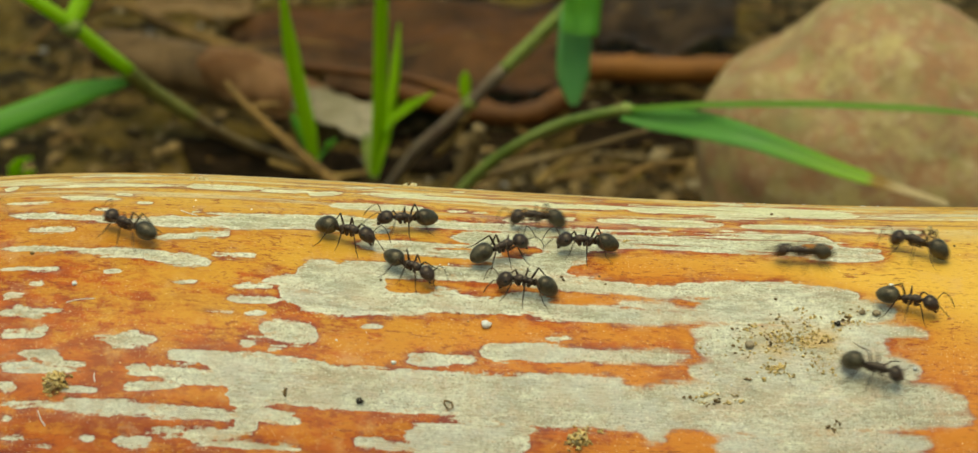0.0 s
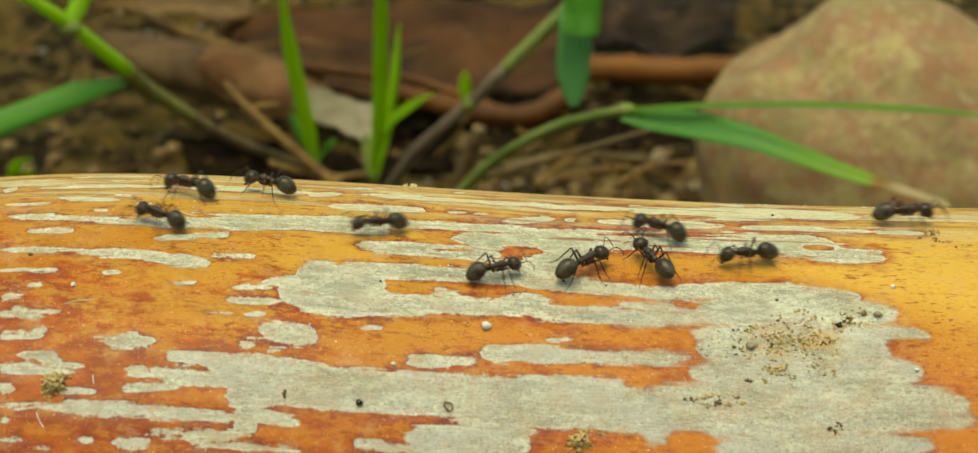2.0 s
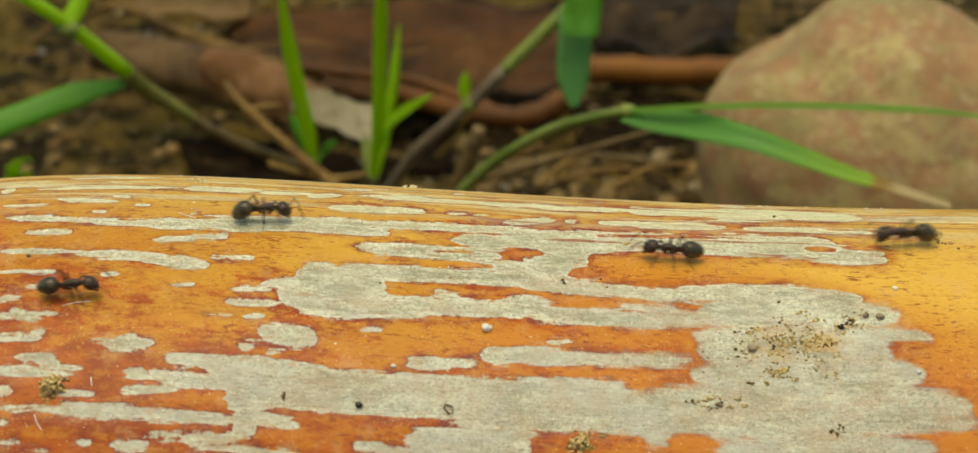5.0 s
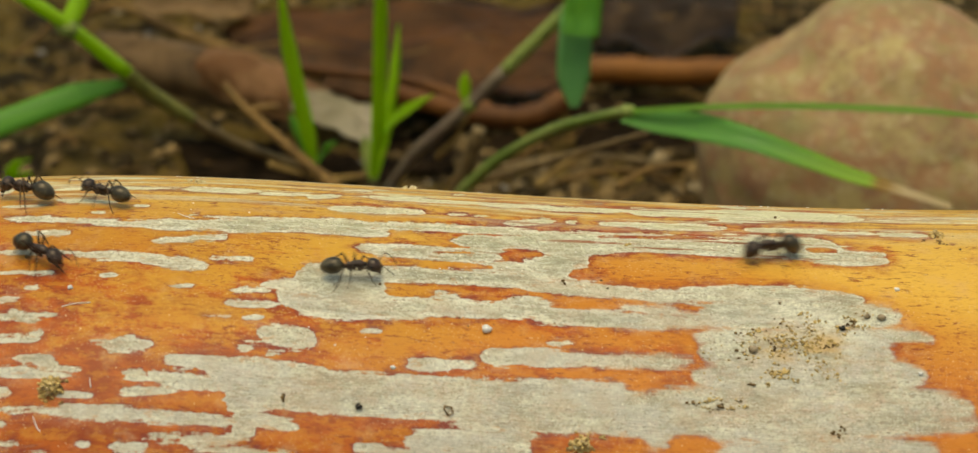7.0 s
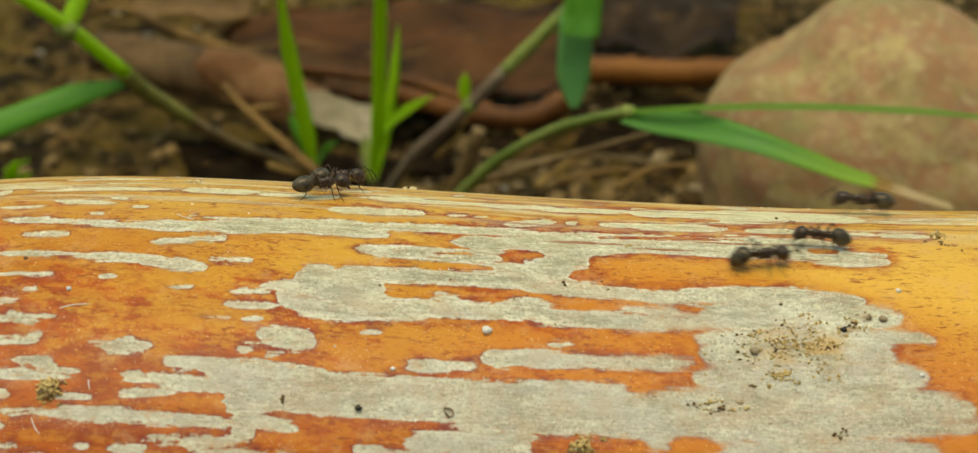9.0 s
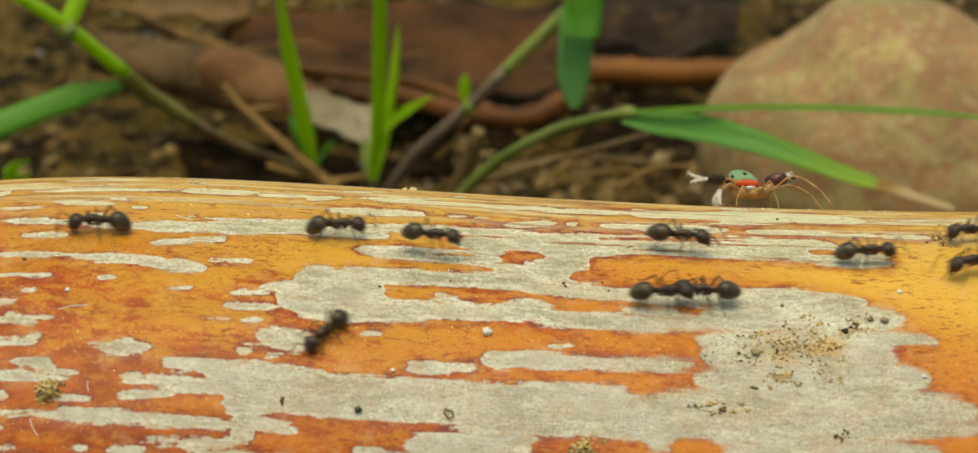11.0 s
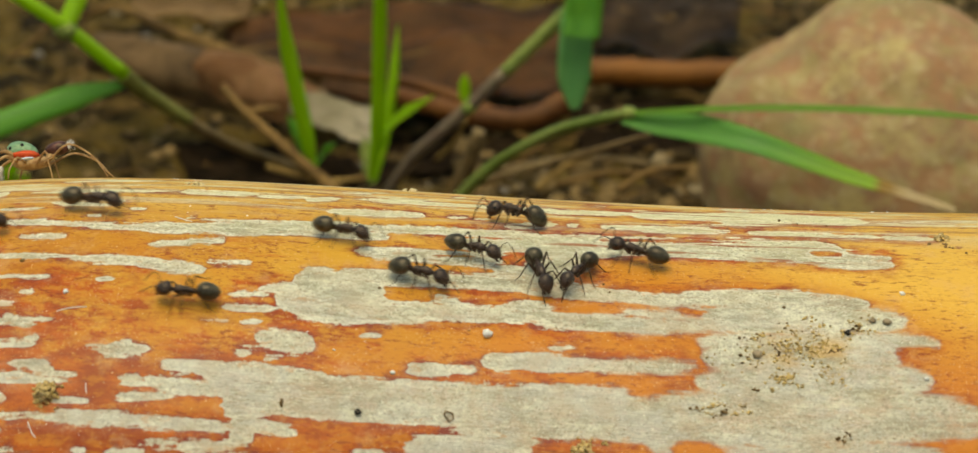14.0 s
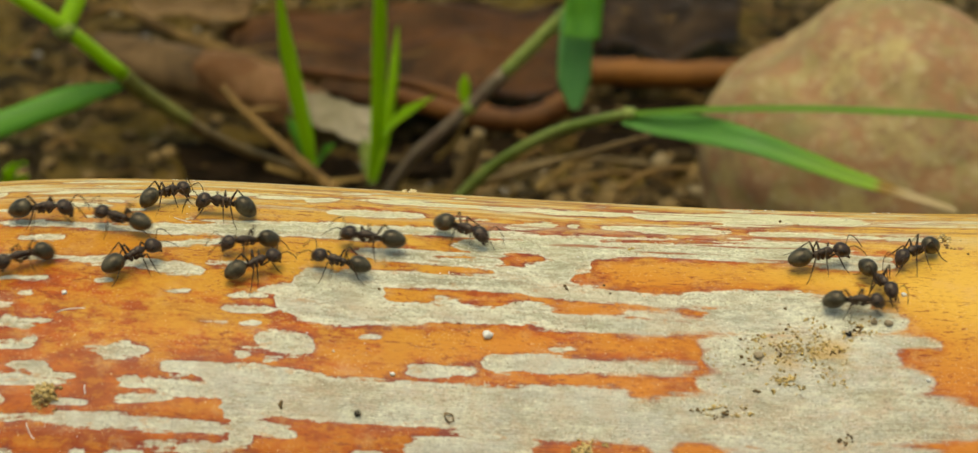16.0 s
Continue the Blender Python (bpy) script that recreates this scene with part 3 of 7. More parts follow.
peel(-34.7, -14.01, -30.0, -13.87, 0.39)
peel(-33.8, -13.64, -31.3, -14.36, 0.49)
peel(-34.4, -16.01, -31.3, -15.98, 0.46)
peel(-32.3, -15.77, -30.9, -15.46, 0.28)
peel(-32.8, -17.57, -29.9, -17.78, 0.37)
peel(-34.1, -18.35, -30.9, -18.71, 0.43)
peel(-33.2, -18.91, -28.0, -18.79, 0.38)
peel(-31.1, -18.33, -28.0, -18.42, 0.28)
peel(-30.9, -18.14, -29.6, -18.32, 0.53)
peel(-33.9, -20.05, -32.8, -20.18, 0.37)
peel(-29.7, -20.40, -27.1, -20.41, 0.30)
peel(-29.4, -21.11, -27.4, -21.28, 0.31)
peel(-33.8, -21.38, -28.7, -21.44, 0.27)
peel(-30.8, -21.57, -20.6, -21.69, 0.47)
peel(-24.9, -21.86, -16.6, -21.86, 0.41)
peel(-33.5, -22.56, -32.9, -22.66, 0.14)
peel(-33.6, -23.73, -31.8, -23.82, 0.30)
peel(-28.1, -23.77, -27.1, -23.79, 0.24)
peel(-31.9, -24.38, -29.9, -24.38, 0.17)
peel(-25.8, -23.94, -23.0, -23.81, 0.47)
peel(-23.8, -23.45, -20.6, -23.20, 0.31)
peel(-21.4, -23.36, -16.7, -23.06, 0.35)
peel(-18.8, -23.99, -12.9, -24.02, 0.30)
peel(-20.5, -23.90, -18.6, -23.98, 0.18)
peel(-28.1, -16.09, -26.5, -16.16, 0.13)
peel(-26.9, -16.51, -23.3, -16.37, 0.51)
peel(-25.8, -15.99, -24.6, -15.75, 0.26)
peel(-27.3, -17.66, -26.5, -17.60, 0.12)
peel(-25.2, -18.55, -23.8, -18.49, 0.19)
peel(-24.9, -19.00, -22.7, -18.94, 0.20)
peel(-25.4, -20.00, -21.5, -19.86, 0.39)
peel(-23.6, -18.73, -20.4, -18.82, 0.33)
peel(-22.5, -17.57, -18.7, -17.55, 0.53)
peel(-20.9, -17.44, -15.3, -18.12, 0.68)
peel(-23.0, -19.18, -15.2, -18.79, 0.67)
peel(-19.6, -18.03, -9.7, -18.96, 1.39)
peel(-18.2, -20.36, -14.3, -20.10, 1.01)
peel(-17.6, -21.41, -13.0, -22.00, 0.58)
peel(-17.5, -22.52, -15.9, -22.36, 0.79)
peel(-18.9, -23.30, -16.1, -22.76, 0.39)
peel(-18.6, -19.16, -5.4, -19.52, 1.59)
peel(-15.2, -19.30, 4.9, -19.34, 1.69)
peel(-5.8, -19.64, 17.9, -19.24, 2.02)
peel(-6.0, -22.56, 3.4, -21.80, 0.89)
peel(-6.0, -23.52, 3.0, -22.98, 0.74)
peel(10.5, -21.51, 12.6, -21.32, 0.86)
peel(-9.4, -23.25, -7.1, -23.11, 0.39)
peel(-7.9, -23.46, -4.2, -23.41, 0.26)
peel(-16.3, -15.05, -12.1, -15.34, 0.94)
peel(-17.4, -15.69, -15.2, -15.72, 0.18)
peel(-17.6, -16.37, -16.4, -16.29, 0.23)
peel(-17.3, -13.67, -15.9, -13.64, 0.18)
peel(-20.4, -13.64, -18.1, -13.54, 0.16)
peel(-15.6, -16.72, -14.6, -16.64, 0.10)
peel(-9.2, -14.31, -7.5, -14.17, 0.25)
peel(-5.8, -16.89, -2.6, -16.82, 0.50)
peel(-3.0, -16.70, -0.8, -16.45, 0.35)
peel(-0.6, -15.92, 2.4, -15.88, 0.71)
peel(0.4, -15.79, 7.4, -15.56, 0.73)
peel(4.0, -14.44, 5.9, -14.21, 0.27)
peel(6.3, -15.76, 14.4, -15.41, 0.60)
peel(-18.4, -11.25, -15.2, -11.03, 0.35)
peel(-18.7, -12.41, -14.9, -12.36, 0.38)
peel(-16.3, -10.50, -12.2, -10.28, 0.55)
peel(-15.2, -11.33, -10.8, -12.17, 0.96)
peel(-13.8, -9.44, -7.3, -10.69, 1.98)
peel(-13.2, -8.98, -2.9, -8.33, 0.89)
peel(-8.3, -8.67, 3.4, -8.30, 0.89)
peel(-3.8, -8.47, 6.5, -8.73, 0.82)
peel(-13.8, -12.53, -2.9, -11.86, 1.09)
peel(-7.7, -11.94, 5.1, -11.63, 0.86)
peel(-4.3, -10.60, -2.1, -10.41, 0.35)
peel(0.4, -11.26, 4.9, -10.33, 0.61)
peel(2.4, -12.05, 15.7, -11.81, 0.83)
peel(2.0, -9.43, 10.1, -9.30, 0.77)
peel(7.4, -9.43, 15.4, -9.33, 0.82)
peel(7.8, -10.50, 14.6, -10.87, 0.68)
peel(-9.8, -5.68, -0.7, -5.69, 0.73)
peel(-8.6, -6.25, 2.5, -5.55, 0.88)
peel(-2.7, -4.05, 9.9, -3.94, 1.27)
peel(0.2, -4.10, 12.7, -2.51, 1.71)
peel(2.3, -5.55, 7.3, -6.04, 1.94)
peel(-1.8, -7.21, 3.6, -7.04, 0.75)
peel(2.7, -7.81, 8.1, -7.38, 1.02)
peel(-6.7, -2.29, 3.9, -1.98, 0.78)
peel(0.7, -2.69, 19.7, -2.09, 1.12)
peel(7.2, -2.81, 22.0, -2.00, 1.23)
peel(9.9, -3.20, 29.5, -3.20, 1.25)
peel(17.9, -1.83, 25.9, -2.27, 1.38)
peel(22.3, -3.76, 29.5, -4.26, 0.89)
peel(-10.3, 3.56, -4.5, 4.53, 0.51)
peel(-9.3, 3.44, -4.0, 3.82, 0.80)
peel(-6.9, 3.49, 0.7, 3.64, 0.77)
peel(-1.4, 3.48, 5.5, 3.80, 0.80)
peel(2.9, 3.20, 12.5, 4.06, 0.90)
peel(10.3, 3.63, 21.1, 4.56, 1.56)
peel(11.9, 2.50, 22.9, 3.01, 1.06)
peel(17.4, 5.34, 28.8, 4.04, 1.87)
peel(28.1, 4.16, 31.9, 3.46, 0.41)
peel(30.2, 4.14, 35.6, 4.50, 0.45)
peel(-11.6, 5.50, -8.8, 5.70, 0.58)
peel(-9.0, 6.61, -7.6, 6.89, 0.55)
peel(-12.2, 0.21, -4.8, 0.46, 0.78)
peel(-3.1, 0.46, -1.5, 0.65, 0.27)
peel(-1.4, 0.38, 0.1, 0.51, 0.27)
peel(-1.1, 5.12, 0.6, 5.69, 0.41)
peel(-3.0, 6.46, -1.7, 7.10, 0.58)
peel(1.1, -0.71, 5.0, 0.36, 0.68)
peel(5.5, 0.33, 6.7, 0.48, 0.32)
peel(8.1, 0.32, 18.0, 0.51, 0.72)
peel(17.2, -0.80, 18.5, -0.65, 0.22)
peel(7.2, 5.90, 9.1, 6.58, 0.48)
peel(10.7, 5.03, 12.2, 5.42, 0.38)
peel(19.0, 0.37, 25.8, 0.30, 0.66)
peel(24.9, 0.25, 29.1, 0.25, 0.51)
peel(28.6, 0.23, 33.3, 0.11, 0.50)
peel(17.8, 8.49, 20.3, 7.83, 1.62)
peel(13.4, -9.02, 26.9, -9.13, 1.27)
peel(13.5, -11.03, 29.5, -10.65, 1.61)
peel(14.3, -13.28, 31.4, -12.83, 1.19)
peel(14.6, -14.55, 28.5, -14.40, 1.67)
peel(14.1, -16.56, 30.6, -15.95, 1.68)
peel(13.6, -18.65, 33.5, -18.53, 1.82)
peel(10.9, -20.96, 34.0, -19.56, 0.96)
peel(15.4, -22.10, 30.8, -21.61, 1.08)
peel(8.8, -19.68, 17.9, -18.29, 1.42)
peel(15.5, -14.26, 22.5, -15.52, 2.93)
bare(-5.8, -21.39, -2.4, -21.03, 0.07)
bare(0.7, -5.55, 4.0, -5.22, 0.61)
bare(5.7, -7.61, 10.9, -6.40, 0.72)
bare(10.7, -5.57, 14.3, -5.57, 0.64)
bare(12.0, -7.01, 20.2, -6.13, 1.46)
bare(-7.5, -10.40, -3.8, -10.24, 0.56)
bare(-3.8, -9.88, 1.3, -9.88, 0.48)
bare(4.2, -10.34, 9.5, -10.69, 0.43)
bare(13.1, -10.31, 14.9, -10.65, 0.50)
bare(-0.7, -9.53, 2.5, -9.59, 0.23)
bare(3.5, -17.01, 10.0, -16.87, 0.32)
bare(9.3, -17.26, 12.3, -17.19, 0.64)
bare(2.8, -22.12, 10.9, -22.04, 0.72)
bare(12.3, -21.79, 15.8, -21.89, 0.77)
bare(-8.8, -6.94, 0.2, -7.14, 0.31)
bare(23.3, -2.84, 25.9, -2.89, 0.39)
bare(25.9, -2.27, 29.4, -2.71, 0.34)
bare(28.1, -13.74, 32.3, -13.78, 0.71)
bare(1.6, -9.97, 15.3, -10.43, 0.28)
bare(9.7, 1.80, 17.3, 2.34, 0.55)
bare(7.9, -2.13, 18.9, -1.30, 0.28)
bare(-4.3, -5.76, -1.1, -5.50, 0.19)
peel(-39.5, -25.0, -30.0, -25.5, 0.4)
peel(-60.0, -14.0, -42.0, -15.0, 1.5)
peel(42.0, -22.0, 66.0, -20.0, 3.5)
peel(44.0, -4.0, 70.0, -5.0, 1.2)
peel(-75.0, -5.0, -44.0, -4.0, 1.0)
peel(-30.0, -36.0, 30.0, -34.5, 3.0)


def bamboo_stem():
    nu, ns = UU.shape
    base = np.array([bend(u)[0] for u in us])
    r = RADIUS + 0 * SS + np.clip(field, -0.6, 0.3) * -0.06
    a = -SS / RADIUS
    co = np.stack([UU, -r * np.sin(a), AXIS_Z + base[:, None] + r * np.cos(a)], -1).reshape(-1, 3) * MM
    i, j = np.meshgrid(np.arange(nu - 1), np.arange(ns), indexing="ij")
    k = (j + 1) % ns
    faces = np.stack([i * ns + j, i * ns + k, (i + 1) * ns + k, (i + 1) * ns + j], -1).reshape(-1, 4)
    me = bpy.data.meshes.new("bamboo_stem")
    me.vertices.add(len(co))
    me.vertices.foreach_set("co", co.ravel())
    me.loops.add(faces.size)
    me.loops.foreach_set("vertex_index", faces.ravel())
    me.polygons.add(len(faces))
    me.polygons.foreach_set("loop_start", np.arange(0, faces.size, 4))
    me.polygons.foreach_set("use_smooth", np.ones(len(faces), dtype=bool))
    at = me.attributes.new("peeled", "FLOAT", "POINT")
    at.data.foreach_set("value", field.ravel())
    uv = me.uv_layers.new(name="uv")
    flat = np.stack([UU, SS], -1).reshape(-1, 2)
    uv.data.foreach_set("uv", flat[faces.ravel()].ravel())
    me.update(calc_edges=True)
    me.validate()
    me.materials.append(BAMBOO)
    return new("bamboo_stem", me)


stem = tagged(bamboo_stem(), "thick orange bamboo stem with grey peeling patches lying on soil", "bamboo")
for end in (-1, 1):
    cut = bmesh.new()
    z = bend(130.0 * end)[0]
    tube(cut, [(130 * end, 0, AXIS_Z + z), (127 * end, 0, AXIS_Z + z)], [26.6, 26.6], 40)
    part("inner_wood", cut, STRAW, stem, "pale cut end of the stem")


# ---- ground ----
HEAP = (34.9, 122.0, 13.1)


def ground_height(x, y):
    h = 3.2 * noise.fractal(Vector((x * 0.02, y * 0.02, 3)), 1.0, 2.0, 4) + 1.2 * noise.fractal(Vector((x * 0.13, y * 0.13, 8)), 0.9, 2.1, 3)
    calm = min(1.0, max(0.0, (abs(y) - 14) / 30))
    heap = 7.5 * math.exp(-((x - HEAP[0]) / 17) ** 2 - ((y - 122) / 9) ** 2)
    return h * calm + heap - 1.2


def axis_steps(lo, hi, step, far):
    out = list(np.arange(lo, hi + step, step))
    grow, a, b = step, lo, hi
    while b < far:
        grow *= 1.5
        a, b = a - grow, b + grow
        out = [a] + out + [b]
    return out


def ground_sheet():
    xs, ys = axis_steps(-110, 130, 1.6, 90000), axis_steps(-60, 300, 1.6, 90000)
    n = len(ys)
    vs = [(x * MM, y * MM, (ground_height(x, y) if abs(x) < 400 and abs(y) < 600 else -1.2) * MM) for x in xs for y in ys]
    fs = [(i * n + j, (i + 1) * n + j, (i + 1) * n + j + 1, i * n + j + 1) for i in range(len(xs) - 1) for j in range(n - 1)]
    me = bpy.data.meshes.new("ground")
    me.from_pydata(vs, [], fs)
    for p in me.polygons:
        p.use_smooth = True
    me.materials.append(SOIL)
    return new("ground", me)


tagged(ground_sheet(), "dark brown damp soil with crumbs and plant debris", "ground", kind="structure")


# ---- stone ----
def boulder(name, centre, radii, seed, level=5):
    bm = bmesh.new()
    made = bmesh.ops.create_icosphere(bm, subdivisions=level, radius=1.0)["verts"]
    off = Vector((seed, seed * 2.3, 1))
    for v in made:
        d = v.co.normalized()
        e = Vector([math.copysign(abs(c) ** 0.88, c) for c in d])
        f = 1 + 0.07 * noise.noise(d * 1.6 + off) + 0.03 * noise.noise(d * 4 + off) + 0.012 * noise.noise(d * 11 + off)
        f -= 0.11 * math.exp(-((d.x + 0.62) ** 2 + (d.z - 0.74) ** 2) / 0.09)
        slim = 1.03 - 0.2 * max(0.0, e.z) ** 1.5
        foot = 5.5 * (1 - e.z) * max(0.0, -d.y) * min(1.0, max(0.0, (d.x + 0.45) / 0.8))
        v.co = (Vector((e.x * radii[0] * slim, e.y * radii[1] - foot, e.z * radii[2])) * f + Vector(centre)) * MM
    return link(name, bm, STONE)


rock = tagged(boulder("stone", (55.6, 150.0, 8.6), (24.5, 21, 22.0), 4.0), "rounded tan sandstone with reddish mottling half sunk in soil", "stone")


# ---- grasses ----
def plant(name, label, category="grass"):
    return tagged(new(name), label, category)


def stem_part(owner, points, radii, material, name="stalk", label=""):
    bm = bmesh.new()
    line = curve(points, 6)
    n = len(line) - 1
    tube(bm, line, [radii[0] + (radii[1] - radii[0]) * i / n for i in range(n + 1)], 10)
    return part(name, bm, material, owner, label)


def node_ring(owner, at, r, way, material):
    bm = bmesh.new()
    w = Vector(way).normalized()
    tube(bm, [Vector(at) - w * r * 1.3, Vector(at) - w * r * 0.5, Vector(at) + w * r * 0.5, Vector(at) + w * r * 1.3], [r * 0.85, r * 1.2, r * 1.2, r * 0.85], 10)
    return part("stem_joint", bm, material, owner)


def leaf_part(owner, bm, materials, label="", name="leaf_blade"):
    return part(name, bm, materials, owner, label)


left = plant("grass_plant", "leaning green grass stem with broad side leaf rooted in soil")
stem_part(left, [(-58.1, 112.0, 42.7), (-52.2, 114.0, 37.6), (-45.9, 118.0, 30.2)], (0.85, 0.95), LIME, label="bright green upper stalk")
stem_part(left, [(-46.2, 118.0, 30.3), (-44.4, 120.0, 27.6), (-41.9, 123.0, 24.4), (-39.2, 126.0, 21.2)], (1.15, 0.85), OLIVE, label="yellowish green middle stalk")
stem_part(left, [(-40.0, 126.0, 21.7), (-37.3, 129.0, 18.6), (-32.8, 136.0, 13.4), (-26.9, 146.0, 7.0), (-22.7, 160.0, -1.4)], (0.85, 0.5), GREYSTRAW, label="dry brown lower stalk")
node_ring(left, (-52.4, 114.0, 37.4), 1.0, (1, 0, -0.7), CULM)
leaf_part(left, blade([(-46.3, 118.0, 28.9), (-52.2, 115.0, 28.2), (-58.0, 112.0, 26.8), (-65.2, 108.0, 24.9), (-70.3, 106.0, 22.4)], 3.3, (0, 0.6, 0.8), 0.06, base=0.35), GREEN, "mid-green arching leaf")
leaf_part(left, blade([(-52.6, 114.0, 37.6), (-51.2, 115.0, 40.2), (-49.8, 116.0, 43.6)], 2.4, (1, 0, 0.3), 0.2, base=0.7), LIME, "small upright leaf")

tuft = plant("grass_tuft", "young bright green grass blades sprouting from soil")
leaf_part(tuft, blade([(-16.1, 138.0, 8.4), (-15.1, 136.0, 16.9), (-14.6, 134.0, 26.4), (-14.1, 131.0, 36.8), (-13.7, 130.0, 41.3)], 1.9, (1, 0.1, 0), 0.3, base=0.5), LIME)
leaf_part(tuft, blade([(-15.7, 140.0, 7.6), (-14.0, 142.0, 14.7), (-12.9, 143.0, 22.6), (-12.4, 144.0, 29.0)], 1.5, (1, 0.3, 0), 0.3, base=0.4), LIME)
leaf_part(tuft, blade([(-15.9, 139.0, 9.4), (-13.8, 137.0, 15.6), (-10.9, 135.0, 19.5), (-7.3, 134.0, 22.0)], 1.5, (0.4, 0, 1), 0.25, base=0.4), LIME)
leaf_part(tuft, blade([(-16.2, 141.0, 6.8), (-16.9, 142.0, 10.1), (-17.4, 143.0, 13.0)], 1.8, (1, 0, 0), 0.25, base=0.6), CULM)

shoot = plant("grass_shoot", "single upright green grass blade growing behind the bamboo")
leaf_part(shoot, blade([(-23.6, 132.0, 12.0), (-24.3, 131.0, 17.3), (-25.6, 130.0, 25.1), (-26.6, 129.0, 32.3), (-27.1, 128.0, 39.4)], 2.1, (1, 0.15, 0), 0.3, base=0.5), LIME)
leaf_part(shoot, blade([(-24.1, 133.0, 12.4), (-25.7, 134.0, 16.2), (-27.2, 135.0, 19.0)], 1.4, (1, 0, 0), 0.25, base=0.5), GREEN)
leaf_part(shoot, blade([(-23.6, 133.0, 12.1), (-22.4, 134.0, 14.0), (-20.7, 134.0, 15.3)], 1.2, (0.5, 0, 1), 0.25, base=0.5), GREEN)

middle = plant("grass_stalk", "slanting purplish grass stalk with a hanging green leaf")
stem_part(middle, [(-14.8, 154.0, 0.2), (-10.8, 150.0, 7.4), (-7.5, 148.0, 11.2), (-2.6, 146.0, 16.4), (2.3, 144.0, 22.2)], (0.85, 0.95), PURPLE, label="purplish lower stalk")
stem_part(middle, [(2.1, 144.1, 21.9), (7.0, 143.0, 27.3), (11.8, 142.0, 32.5), (13.9, 141.6, 35.1)], (0.95, 1.15), CULM, label="green upper stalk")
node_ring(middle, (-2.6, 146.0, 16.4), 0.9, (0.7, 0, 0.7), CULM)
leaf_part(middle, blade([(12.0, 142.0, 33.2), (11.7, 139.0, 29.3), (11.4, 138.0, 24.3), (11.6, 137.0, 19.1)], 4.7, (1, 0.2, 0), 0.1, base=0.6, tip=0.25), BLUISH, "drooping bluish-green leaf")
leaf_part(middle, blade([(12.9, 141.0, 39.1), (12.7, 138.0, 35.7), (12.4, 137.0, 32.0), (12.1, 136.0, 29.5)], 5.2, (1, 0.2, 0), 0.1, base=0.8, tip=0.92), GREEN)
leaf_part(middle, blade([(-3.4, 146.0, 17.2), (-3.4, 146.0, 19.0), (-3.3, 146.0, 21.2)], 1.6, (1, 0, 0), 0.2, base=0.7), LIME)

right = plant("bent_grass", "bent grass stalk with two long leaves, one with dry tip")
stem_part(right, [(-7.5, 134.0, -1.0), (-4.6, 128.0, 8.6), (-1.1, 123.0, 14.6), (1.3, 121.0, 17.4), (5.3, 116.0, 21.8), (9.0, 110.0, 25.8), (12.6, 105.0, 28.6), (16.5, 100.0, 31.3)], (0.9, 0.62), CULM)
node_ring(right, (16.5, 100.0, 31.3), 0.66, (1, -0.4, 0.3), CULM)
leaf_part(right, blade([(16.1, 100.0, 31.1), (23.2, 97.0, 32.6), (30.3, 95.0, 33.5), (37.3, 93.0, 34.2), (44.2, 91.0, 34.6), (51.0, 89.0, 34.9), (57.1, 87.0, 34.9), (61.0, 86.0, 34.7)], 0.88, (0, 0.8, 0.6), 0.3, base=0.8, steps=8), MIDGREEN, "narrow straight leaf")
leaf_part(right, blade([(16.1, 100.0, 30.6), (19.7, 98.5, 30.2), (23.3, 97.0, 30.3), (26.8, 95.0, 30.3), (30.3, 93.0, 30.0), (33.8, 92.0, 29.1), (37.4, 91.0, 28.1), (40.9, 90.0, 27.1), (44.4, 89.0, 26.3), (48.0, 88.0, 25.5), (53.4, 87.0, 24.0)], 4.0, (0.1, 0.75, 0.65), 0.2, base=0.5, steps=6, full=0.96, tip=0.15), FADING, "broad leaf, withered at its tip")


low = plant("seedling", "tiny yellow-green seedling leaves on the soil")
for k in range(6):
    x = -69.5 + random.uniform(-3, 3)
    y = 150 + random.uniform(-8, 8)
    h = 4.0 + random.uniform(-1.0, 1.0)
    leaf_part(low, blade([(x, y, -1), (x + random.uniform(-1, 2), y, h * 0.6), (x + random.uniform(-3, 5), y - 2, h)], 1.6, (1, 0.2, 0), 0.2), LIME)


